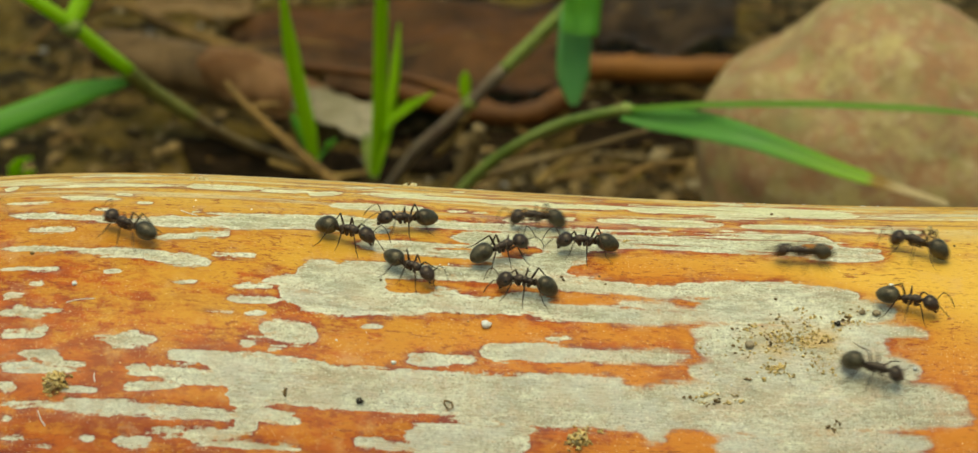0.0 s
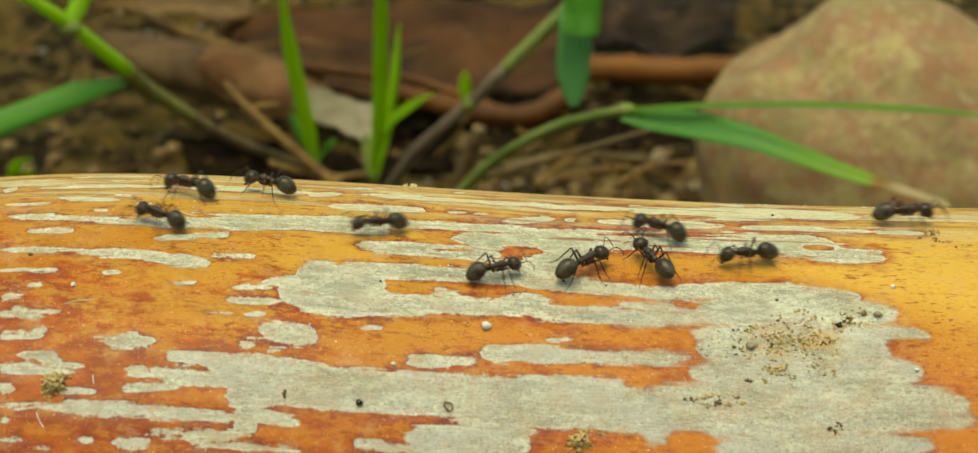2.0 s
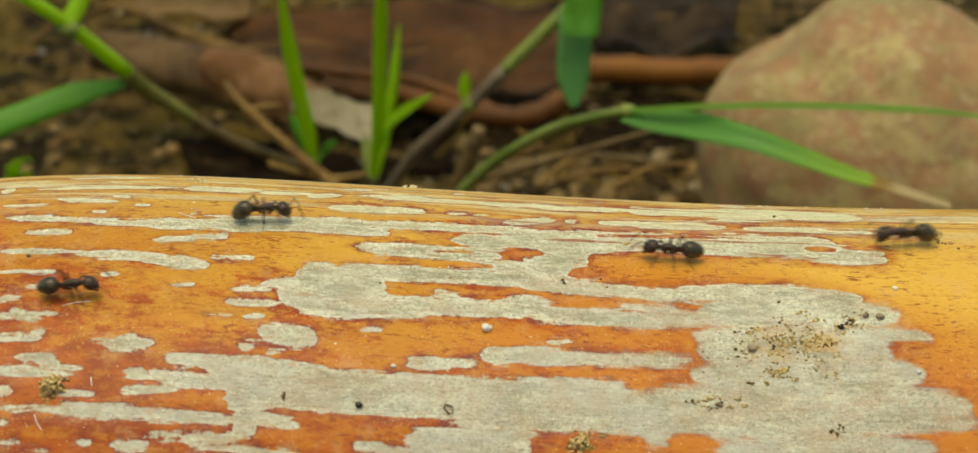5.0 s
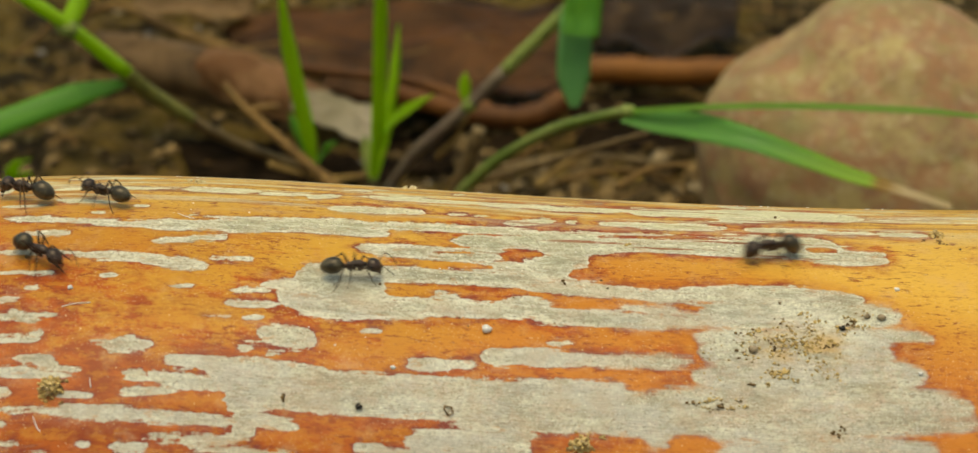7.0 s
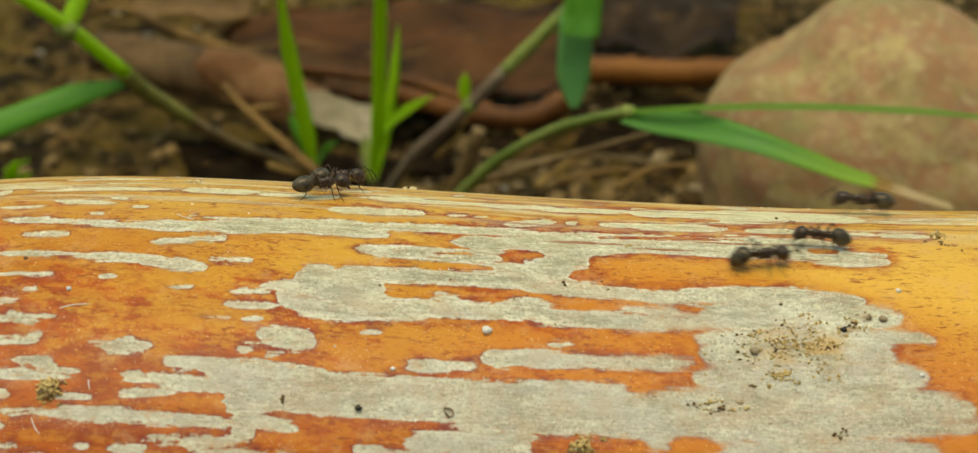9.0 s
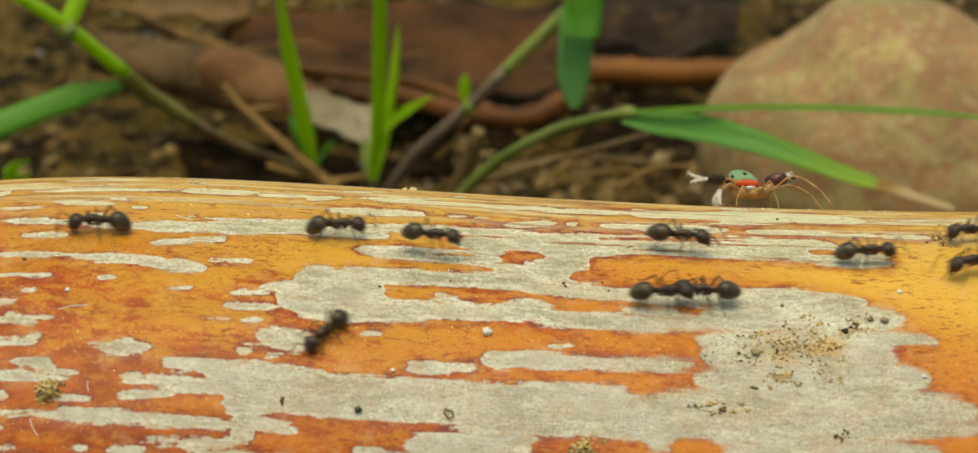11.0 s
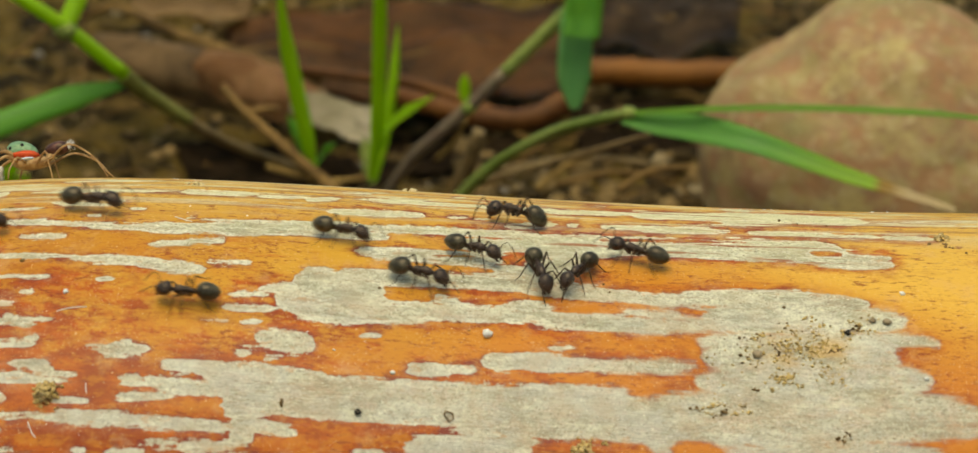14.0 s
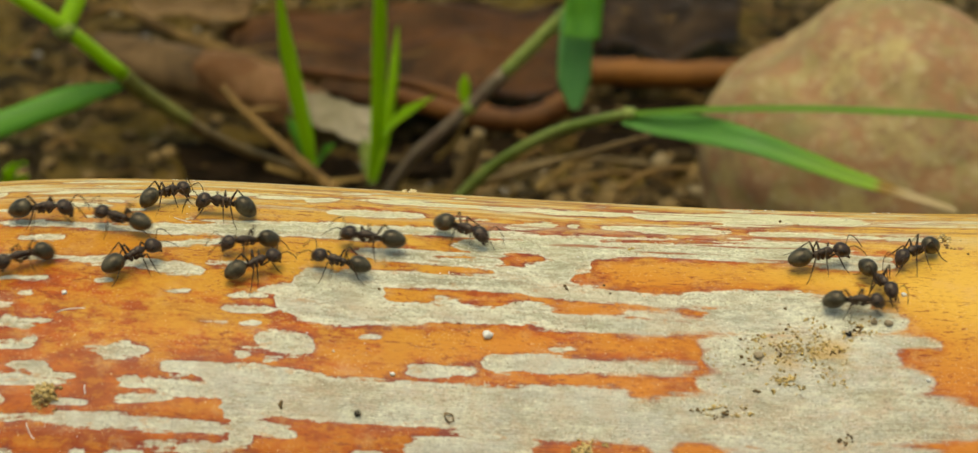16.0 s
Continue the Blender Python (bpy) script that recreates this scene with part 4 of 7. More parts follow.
# ---- dead leaves, painted shade sheets, sticks and twigs ----
def rolled_leaf(name, a, b, r, turn, material, seed, label, curl=1.4, flare=0.3):
    """A dead leaf rolled about the line from a to b."""
    a, b = Vector(a), Vector(b)
    way = (b - a).normalized()
    side = way.cross(Vector((0, 0, 1))).normalized()
    up = side.cross(way)
    bm = bmesh.new()
    rows = []
    for i in range(41):
        t = i / 40
        row = []
        for j in range(37):
            w = turn + (j / 36) * 3.1416 * curl
            rr = r * (0.55 + 0.45 * math.sin(3.1416 * min(1, max(0.0, 0.12 + t * 0.8)))) * (1 + flare * (j / 36) ** 2)
            rr *= 1 + 0.1 * noise.noise(Vector((t * 5, w * 1.5, seed)))
            p = a + (b - a) * t + side * (rr * math.cos(w)) + up * (rr * math.sin(w)) + way * (2.5 * noise.noise(Vector((j * 0.15, seed, t * 2))))
            row.append(bm.verts.new(p * MM))
        rows.append(row)
    for p, q in zip(rows, rows[1:]):
        for j in range(36):
            bm.faces.new((p[j], p[j + 1], q[j + 1], q[j]))
    rib = [rows[i][22].co / MM for i in range(0, 41, 4)]
    bmesh.ops.solidify(bm, geom=bm.faces[:], thickness=0.35 * MM)
    ob = tagged(link(name, bm, material), label, "dead leaf")
    bm = bmesh.new()
    tube(bm, rib, [0.5 - 0.035 * k for k in range(len(rib))], 8)
    part("midrib", bm, TWIG, ob)
    return ob


def flat_leaf(name, corners, material, seed, label, wave=3.0):
    """A dead leaf or a shade sheet between four corners, wavy and thin, with a raised midrib."""
    c = [Vector(p) for p in corners]
    bm = bmesh.new()
    rows = []
    up = (c[1] - c[0]).cross(c[3] - c[0]).normalized()
    for i in range(41):
        row = []
        for j in range(31):
            s, t = i / 40, j / 30
            edge = 1 + 0.12 * noise.noise(Vector((s * 6, seed, t * 6)))
            t2 = 0.5 + (t - 0.5) * edge * (0.55 + 0.45 * math.sin(3.1416 * (0.08 + 0.84 * s)) ** 0.6)
            p = (c[0] * (1 - s) + c[1] * s) * (1 - t2) + (c[3] * (1 - s) + c[2] * s) * t2
            h = wave * noise.noise(Vector((s * 3, t * 3, seed))) + 0.8 * math.exp(-((t - 0.5) / 0.03) ** 2) + 0.3 * math.sin(abs(t - 0.5) * 60 + s * 25)
            row.append(bm.verts.new((p + up * h) * MM))
        rows.append(row)
    for p, q in zip(rows, rows[1:]):
        for j in range(30):
            bm.faces.new((p[j], p[j + 1], q[j + 1], q[j]))
    rib = [rows[i][15].co / MM for i in range(0, 41, 4)]
    bmesh.ops.solidify(bm, geom=bm.faces[:], thickness=0.4 * MM)
    ob = tagged(link(name, bm, material), label, "dead leaf")
    bm = bmesh.new()
    tube(bm, rib, [0.55 - 0.04 * k for k in range(len(rib))], 8)
    part("midrib", bm, TWIG, ob)
    return ob


def stick(name, points, radii, material, label, seed=0, category="twig", owner=None):
    bm = bmesh.new()
    line = curve(points, 8)
    n = len(line) - 1
    rs = [(radii[0] + (radii[1] - radii[0]) * i / n) * (1 + 0.18 * noise.noise(Vector((i * 0.5, seed, 0)))) for i in range(n + 1)]
    tube(bm, line, rs, 10)
    if owner is not None:
        return part(name, bm, material, owner)
    return tagged(link(name, bm, material), label, category)


def lying(x, y, lift=0.8):
    """A point that lies on the soil."""
    return x, y, ground_height(x, y) + lift


rolled_leaf("rolled_leaf", (-61.2, 187.0, 10.6), (-25.0, 168.0, 7.6), 4.7, -0.4, DARK_LEAF, 2.0, "dark rolled dead leaf lying on soil behind the bamboo")
flat_leaf("pale_leaf", ((-29.0, 162.0, 14.6), (-13.6, 158.0, 10.8), (-16.0, 150.0, 8.2), (-28.6, 154.0, 12.3)), PALE, 5.0, "bleached grey piece of a dead leaf", 0.7)
# four dark sheets added on the soil as painted shade of the hollows
flat_leaf("shade_sheet", (lying(13, 201), lying(38, 200), lying(35, 178), lying(14, 178)), HOLLOW_SHADE, 21.0, "near-black sheet on the soil standing in for shade in a hollow", 1.0)
flat_leaf("shade_sheet", (lying(-16, 186), lying(5, 186), lying(3, 168), lying(-14, 164)), HOLLOW_SHADE, 23.0, "near-black sheet on the soil standing in for shade in a hollow", 1.0)
flat_leaf("shade_sheet", (lying(-50, 182), lying(-28, 180), lying(-25, 158), lying(-44, 160)), HOLLOW_SHADE, 25.0, "near-black sheet on the soil standing in for shade in a hollow", 1.0)
flat_leaf("shade_sheet", (lying(-29, 176), lying(-14, 173), lying(-13, 152), lying(-26, 150)), HOLLOW_SHADE, 27.0, "near-black sheet on the soil standing in for shade in a hollow", 1.0)
flat_leaf("broad_dead_leaf", ((-46.0, 212.0, 8.6), (12.5, 224.0, 11.5), (11.8, 180.0, 5.0), (-34.0, 181.0, 5.8)), DEAD, 7.0, "broad reddish-brown dead leaf lying on soil", 4.0)
flat_leaf("upper_dead_leaf", ((-62.5, 224.0, 12.0), (-37.0, 224.0, 12.6), (-41.0, 205.0, 10.6), (-58.5, 206.0, 12.4)), TAN, 9.0, "curled tan dead leaf lying on the litter", 1.4)
flat_leaf("far_dead_leaf", ((16.6, 232.0, 9.8), (45.3, 238.0, 9.3), (40.5, 200.0, 7.8), (18.3, 196.0, 7.3)), ROTTEN, 11.0, "dark decaying leaf on soil near the stone", 3.0)
stick("long_stick", [(-66.7, 205.0, 11.4), (-63.9, 204.0, 13.1), (-59.9, 202.0, 14.2), (-54.0, 199.0, 12.3), (-47.4, 194.0, 11.3), (-40.0, 190.0, 10.3), (-32.8, 186.0, 9.1), (-26.0, 183.0, 8.2)], (0.6, 1.0), TWIG, "long thin bent brown stick lying across dead leaves", 3)
rolled_leaf("curled_leaf", (-43.0, 174.5, 12.4), (-26.0, 164.0, 9.2), 4.2, -0.5, RUST, 13.0, "rust-coloured curled dead leaf lying on soil")
stick("leaf_ridge", [(-32.5, 183.0, 10.2), (-21.6, 180.0, 9.8), (-12.9, 178.0, 9.5), (-6.1, 176.0, 7.9), (0.6, 174.0, 5.6)], (0.7, 1.2), RED_BARK, "thin red-brown stick along the edge of a dead leaf", 4)
stick("bark_stick", [(14.5, 188.0, 7.8), (21.4, 187.0, 8.1), (30.2, 186.0, 8.0), (40.9, 185.0, 8.7), (46.7, 184.0, 8.3)], (2.3, 2.0), RED_BARK, "smooth red-brown stick beside the stone", 5, "stick")
stick("curled_bark", [(-13.6, 172.0, 9.2), (-7.9, 168.0, 8.8), (-1.3, 164.0, 8.5), (6.1, 162.0, 9.0), (11.2, 164.0, 10.9)], (1.4, 1.9), RED_BARK, "curled strip of dark red bark on the soil", 8, "bark")
twig = plant("forked_twig", "dry brown forked twig leaning over the soil", "twig")
stick("main_shoot", [(-36.3, 140.0, 21.3), (-34.0, 138.0, 19.3), (-30.0, 135.0, 16.6), (-25.6, 131.0, 14.2), (-19.9, 126.0, 11.1)], (0.6, 0.85), TWIG, "", 6, owner=twig)
stick("side_shoot", [(-32.9, 137.0, 18.5), (-31.0, 137.0, 19.0), (-28.6, 136.0, 19.5)], (0.6, 0.4), TWIG, "", 7, owner=twig)
stick("straw_stub", [(-5.2, 134.0, 1.0), (-4.1, 133.0, 9.0), (-2.7, 132.0, 13.0), (-1.3, 131.0, 18.0)], (1.3, 1.0), GREYSTRAW, "upright broken piece of dry straw", 9, "straw")
stick("dry_stalk", [(-1.2, 126.0, 12.5), (6.2, 122.0, 16.4), (13.3, 118.0, 20.0), (20.3, 115.0, 23.3)], (0.55, 0.3), GREYSTRAW, "thin dry grass stalk lying over soil", 10, "straw")
stick("dry_stalk", [(1.4, 135.0, 11.1), (8.3, 138.0, 11.2), (15.3, 140.0, 10.9), (24.1, 142.0, 9.0)], (0.5, 0.35), GREYSTRAW, "thin dry grass stalk lying over soil", 12, "straw")
stick("dry_stalk", [(-71.3, 240.0, 3.5), (-69.0, 240.0, 5.2), (-63.7, 238.0, 4.6), (-58.4, 236.0, 3.6)], (0.7, 0.5), STRAW, "pale crooked dry stalk on the litter", 14, "straw")


for k, (a, b, c) in enumerate((((-5.6, 140.0, 7.0), (1.4, 138.0, 10.5), (7.3, 136.0, 14.0)), ((6.4, 130.0, 10.1), (10.2, 132.0, 12.7), (14.9, 134.0, 14.2)), ((9.4, 145.0, 5.1), (17.9, 147.0, 6.2), (26.9, 148.0, 4.9)), ((-7.5, 150.0, 7.0), (-5.0, 149.0, 9.9), (-3.2, 148.0, 13.6)), ((16.8, 120.0, 13.9), (20.9, 122.0, 15.7), (26.5, 125.0, 15.3)), ((-31.7, 150.0, 6.0), (-23.6, 148.0, 4.6), (-17.2, 147.0, 5.4)), ((-68.5, 190.0, 15.6), (-71.3, 188.0, 13.1), (-75.0, 186.0, 10.7)))):
    stick("dry_stalk", [a, b, c], (0.5, 0.3), STRAW if k % 2 else TWIG, "thin dry rootlet tangled over the soil", 20 + k, "straw")


def litter():
    """Crumbs of soil and grit over the ground behind the stem."""
    items = []
    for _ in range(3600):
        x, y = random.uniform(-75, 100), random.uniform(50, 270)
        r = random.choice((0.3, 0.4, 0.5, 0.7, 0.9, 1.3))
        items.append(((x, y, ground_height(x, y) + r * 0.1), r, 0.9, 0.7))
    for _ in range(240):
        x, y = random.uniform(-4, 34), random.uniform(128, 178)
        r = random.choice((0.8, 1.1, 1.5, 2.0))
        items.append(((x, y, ground_height(x, y) + r * 0.4), r, 0.9, 0.8))
    return tagged(heap("soil_crumbs", items, CLODS), "brown soil crumbs scattered over the ground", "soil", kind="stuff")


def debris():
    bm = bmesh.new()
    for _ in range(170):
        x, y = random.uniform(-75, 100), random.uniform(60, 270)
        a, l = random.uniform(0, 6.28), random.uniform(4, 17)
        z = ground_height(x, y) + random.uniform(0.3, 3.0)
        d = Vector((math.cos(a), math.sin(a), random.uniform(-0.25, 0.35))) * l
        p = Vector((x, y, z))
        r = random.uniform(0.15, 0.42)
        tube(bm, [p - d * 0.5, p + Vector((0, 0, random.uniform(-0.6, 0.9))), p + d * 0.5], [r, r * 1.1, r * 0.6], 5)
    return tagged(link("plant_debris", bm, TWIG), "broken brown stems and rootlets on the soil", "plant litter", kind="stuff")


# grit grains whose pale colour imitates glints on the damp soil
def gravel():
    bm = bmesh.new()
    for _ in range(55):
        x, y = random.uniform(-80, 45), random.uniform(130, 250)
        r = random.uniform(0.3, 0.85)
        lump(bm, (x, y, ground_height(x, y) + r * 0.4), r, 0.25, 2, 0.75)
    return tagged(link("pale_grit", bm, GLINT_GRIT), "grey grit grains, paled to imitate wet glints, between the soil crumbs", "grit", kind="stuff")


litter(), debris(), gravel()


# ---- crumbs on the stem ----
def crumbs(name, spots, material, label, size=(0.04, 0.15), lift=0.35):
    """spots: (u, s, spread along, spread round, how many)."""
    items = []
    for u, s, du, ds, n in spots:
        heaps = [(random.gauss(0, 1), random.gauss(0, 1)) for _ in range(1 + n // 9)]
        for k in range(n):
            x, y = heaps[k % len(heaps)]
            x, y = x + random.gauss(0, 0.22), y + random.gauss(0, 0.22)
            r = random.uniform(*size) * random.uniform(0.5, 1.0)
            m = on_stem(u + x * du, s + y * ds, 0, r * lift)
            items.append((m.translation / MM, r, 0.8, 0.75))
    return tagged(heap(name, items, material, False), label, "dirt crumbs", kind="stuff")


def sand_pile(name, u, s, r, material, label, n, low=0.0):
    """A small heap of grains, as wide as 2 r."""
    items = []
    for _ in range(n):
        x, y = random.gauss(0, 0.42) * r, random.gauss(0, 0.42) * r
        g = random.uniform(0.08, 0.19)
        top = max(0.0, 1 - (x * x + y * y) / (r * r)) * r * 0.75
        m = on_stem(u + x, s + y, 0, low + random.uniform(0.0, 1.0) * top + g * 0.3)
        items.append((m.translation / MM, g, 0.8, 0.85))
    return tagged(heap(name, items, material, False), label, "dirt crumbs", kind="stuff")


sand_pile("sand_heap", -30.1, -19.8, 0.95, GOLD, "small heap of golden sand grains on the bamboo", 150)
sand_pile("sand_heap", 33.5, -0.1, 0.55, GOLD, "small heap of golden grains on the yellow bamboo skin", 50)
sand_pile("mud_heap", -30.0, -19.9, 0.95, CRUMB, "brown mud grains mixed into the golden heap", 40)
crumbs("golden_sand", [(21.8, -13.1, 1.7, 1.0, 110), (24.8, -11.3, 1.3, 0.6, 80), (20.4, -16.1, 0.8, 0.4, 60), (33.6, 0.1, 0.5, 0.25, 24), (6.4, -22.1, 0.7, 0.5, 40), (10.4, -3.2, 0.25, 0.2, 10), (21.2, -14.5, 2.6, 1.6, 110), (16.2, -18.8, 0.8, 0.4, 60), (21.5, -14.0, 1.9, 1.1, 130), (22.6, -13.3, 1.2, 0.7, 60)], GOLD, "golden sand grains stuck to the bamboo", (0.05, 0.16))
crumbs("mud_crumbs", [(21.8, -13.4, 2.0, 1.2, 30), (25.0, -11.9, 0.5, 0.3, 16), (16.2, -18.8, 0.9, 0.5, 24), (23.0, -19.2, 1.6, 0.7, 16), (31.9, -1.1, 1.0, 0.3, 22), (17.6, -16.9, 0.4, 0.2, 8), (5.8, -21.9, 0.4, 0.4, 14), (0.7, -8.7, 16, 7, 50)], CRUMB, "brown mud crumbs stuck to the bamboo", (0.05, 0.17))
crumbs("fine_grit", [(-22.2, 8.3, 1.2, 0.25, 9), (-6.4, 10.3, 0.5, 0.2, 9), (25.4, 9.5, 5, 0.3, 26), (0.0, 10.3, 0.8, 0.2, 4), (-12.3, -16.1, 14, 8, 36), (15.7, -19.3, 8, 4, 20)], GRAIN, "pale grit grains sticking to the bamboo", (0.04, 0.11))


def single(name, u, s, r, material, label, category, squash=0.8, level=2, rough=0.3):
    bm = bmesh.new()
    lump(bm, on_stem(u, s, 0, r * 0.4).translation / MM, r, rough, level, squash)
    return tagged(link(name, bm, material), label, category)


single("white_grain", -0.2, -13.6, 0.36, GRAIN, "single white mineral grain lying on the bamboo", "grain")
single("white_grain", -29.6, -11.5, 0.2, GRAIN, "small white mineral grain lying on the bamboo", "grain")
single("white_grain", 29.4, -7.9, 0.2, GRAIN, "small white mineral grain lying on the bamboo", "grain")
single("white_grain", -6.7, -17.2, 0.17, GRAIN, "small white mineral grain lying on the bamboo", "grain")
single("white_grain", 33.4, 0.0, 0.2, GRAIN, "white mineral grain in a small heap of sand", "grain")
single("white_grain", 30.1, -15.8, 0.16, GRAIN, "small white mineral grain lying on the bamboo", "grain")
single("black_seed", -9.0, -20.3, 0.26, EYE, "tiny black seed stuck to the bamboo", "seed")
single("black_seed", -33.1, -8.3, 0.17, CRUMB, "tiny dark brown seed stuck to the bamboo", "seed")
single("dark_pebble", 25.0, -12.0, 0.24, EYE, "small dark shiny pebble on the bamboo", "pebble")
single("round_seed", 18.5, -14.2, 0.36, SEED, "round brown seed lying on the bamboo", "seed", 0.7, 2, 0.1)
single("round_seed", 27.9, -10.9, 0.32, SEED, "round brown seed lying on the bamboo", "seed", 0.7, 2, 0.1)
single("round_seed", 26.9, -10.8, 0.25, SEED, "round brown seed lying on the bamboo", "seed", 0.7, 2, 0.1)
single("sand_flake", -23.1, 5.8, 0.2, CREAM, "pale crumbling flake on the crest of the bamboo", "flake", 0.6, 2, 0.5)
single("sand_flake", -22.4, 5.6, 0.24, CREAM, "pale crumbling flake on the crest of the bamboo", "flake", 0.6, 2, 0.5)
single("sand_flake", -22.0, 5.4, 0.18, CREAM, "pale crumbling flake on the crest of the bamboo", "flake", 0.6, 2, 0.5)
single("sand_flake", -6.0, 10.3, 0.26, CREAM, "pale crumbling flake on the crest of the bamboo", "flake", 0.6, 2, 0.5)
single("sand_flake", -6.7, 10.3, 0.20, CREAM, "pale crumbling flake on the crest of the bamboo", "flake", 0.5, 2, 0.5)
sand_pile("sand_heap", 6.2, -22.2, 0.8, GOLD, "little heap of golden grains on the bamboo", 70)
single("sand_flake", 6.0, -22.3, 0.28, CREAM, "yellowish crumbling flake on the bamboo", "flake", 0.5, 2, 0.5)


def fibre_on_stem(spots, label):
    """A fine plant hair lying on the stem, through points (u, s)."""
    bm = bmesh.new()
    tube(bm, curve([on_stem(u, s, 0, 0.06).translation / MM for u, s in spots], 5), 0.035, 5)
    return tagged(link("plant_hair", bm, GRAIN), label, "plant hair")


fibre_on_stem(((-30.0, -13.3), (-29.1, -13.0), (-28.0, -12.9)), "fine pale plant hair stuck to the bamboo")
fibre_on_stem(((-31.1, -21.9), (-30.8, -22.6), (-30.5, -23.0)), "fine pale plant hair stuck to the bamboo")
fibre_on_stem(((-27.4, -19.1), (-27.4, -19.4), (-27.3, -19.8)), "fine pale plant hair stuck to the bamboo")
fibre_on_stem(((-23.0, -2.3), (-22.4, -2.7), (-21.7, -3.0)), "fine pale plant hair stuck to the bamboo")
husk = bmesh.new()
tube(husk, [on_stem(u, s, 0, 0.12).translation / MM for u, s in ((-3.1, -19.9), (-2.6, -20.0), (-2.5, -20.4), (-2.8, -20.6), (-3.1, -20.2), (-3.1, -19.9))], 0.06, 6)
tagged(link("seed_husk", husk, CRUMB), "open brown seed husk lying on the bamboo", "husk")
bit = bmesh.new()
tube(bit, [on_stem(u, s, 0, 0.1).translation / MM for u, s in ((-14.1, -19.7), (-14.2, -20.0), (-14.1, -20.3))], [0.1, 0.13, 0.06], 6)
tagged(link("bark_splinter", bit, CRUMB), "short dark bark splinter on the bamboo", "splinter")


# ---- an ant ----
def ant_pattern(droop, nod, turned):
    """droop: how far the gaster hangs; nod: how far the head bends down; turned: how far it looks aside, all in degrees."""
    ant = new("ant")
    bm = bmesh.new()
    ball(bm, (-1.62, 0, 1.22 - 0.006 * droop), (0.92, 0.67, 0.66), -droop, 22, 16, -0.16)
    part("gaster", bm, GASTER, ant, "rounded olive-black gaster")
    bm = bmesh.new()
    ball(bm, (-0.72, 0, 1.16), (0.12, 0.19, 0.3), -10, 10, 8)
    tube(bm, [(-1.0, 0, 1.08), (-0.72, 0, 1.0), (-0.48, 0, 1.06)], [0.1, 0.11, 0.11], 8)
    part("petiole", bm, BODY, ant)
    bm = bmesh.new()
    ball(bm, (0.55, 0, 1.32), (0.46, 0.33, 0.34), 14, 14, 10, 0.12)
    ball(bm, (0.1, 0, 1.32), (0.4, 0.28, 0.28), 0, 12, 8)
    ball(bm, (-0.3, 0, 1.2), (0.34, 0.24, 0.28), -18, 12, 8)
    for k in (0.48, 0.12, -0.2):
        for w in (-1, 1):
            ball(bm, (k, 0.2 * w, 1.0), (0.15, 0.13, 0.22), 0, 8, 6)
    tube(bm, [(0.9, 0, 1.34), (1.2, 0, 1.3)], [0.15, 0.13], 8)
    part("thorax", bm, BODY, ant)
    bm = bmesh.new()
    neck = Matrix.Translation(Vector((1.15, 0, 1.3)) * MM) @ pose(0, 0, 0, 0, nod - 34, turned)
    ball(bm, (0.5, 0, -0.12), (0.68, 0.56, 0.52), 36, 20, 14, 0.16)
    head = part("head", bm, BODY, ant, "broad matt black head")
    head.matrix_basis = neck
    for w in (-1, 1):
        bm = bmesh.new()
        ball(bm, (0.38, 0.5 * w, 0.1), (0.15, 0.09, 0.13), 20, 10, 8)
        part("eye", bm, EYE, head)
        bm = bmesh.new()
        tube(bm, [(0.76, 0.22 * w, -0.52), (0.92, 0.22 * w, -0.72), (0.97, 0.03 * w, -0.84)], [0.12, 0.09, 0.03], 6)
        part("mandible", bm, LIMB, head)
        bm = bmesh.new()
        tube(bm, [(0.78, 0.2 * w, 0.0), (1.05, 0.5 * w, 0.4), (1.25, 0.72 * w, 0.55)], [0.036, 0.034, 0.034], 6)
        tube(bm, curve([(1.25, 0.72 * w, 0.55), (1.6, 0.8 * w, 0.25), (1.9, 0.72 * w, -0.2), (2.1, 0.6 * w, -0.65)], 3), [0.034] * 9 + [0.024], 6)
        part("antenna", bm, LIMB, head, "elbowed brown antenna")
    for (hx, kx, ky, kz, ax, ay, tx, ty) in ((0.5, 0.9, 0.72, 1.5, 1.35, 1.25, 1.65, 1.5), (0.12, 0.02, 0.85, 1.72, 0.0, 1.4, -0.08, 1.7), (-0.22, -0.75, 0.76, 1.98, -1.5, 1.36, -1.95, 1.62)):
        for w in (-1, 1):
            bm = bmesh.new()
            h = Vector((hx, 0.22 * w, 0.95))
            k = Vector((kx, ky * w, kz)) - h
            a = Vector((ax, ay * w, 0.42)) - h
            t = Vector((tx, ty * w, 0.03)) - h
            tube(bm, [(0, 0, 0), k * 0.12 + Vector((0, 0.02 * w, -0.08)), k * 0.5, k, (k * 0.97 + a * 0.03), (k + a) * 0.5, a, (a + t) * 0.5, t], [0.09, 0.09, 0.095, 0.06, 0.055, 0.056, 0.036, 0.026, 0.02], 6)
            part("leg", bm, LIMB, ant, at=h)
    return tagged(ant, "black ant with olive gaster walking on the bamboo", "ant", "ants on the bamboo")


patterns = [ant_pattern(24, 34, 0), ant_pattern(40, 46, 9), ant_pattern(10, 24, -11)]
pattern = patterns[0]
HIPS = [tuple(o.location) for o in pattern.children if o.name.startswith("leg")]
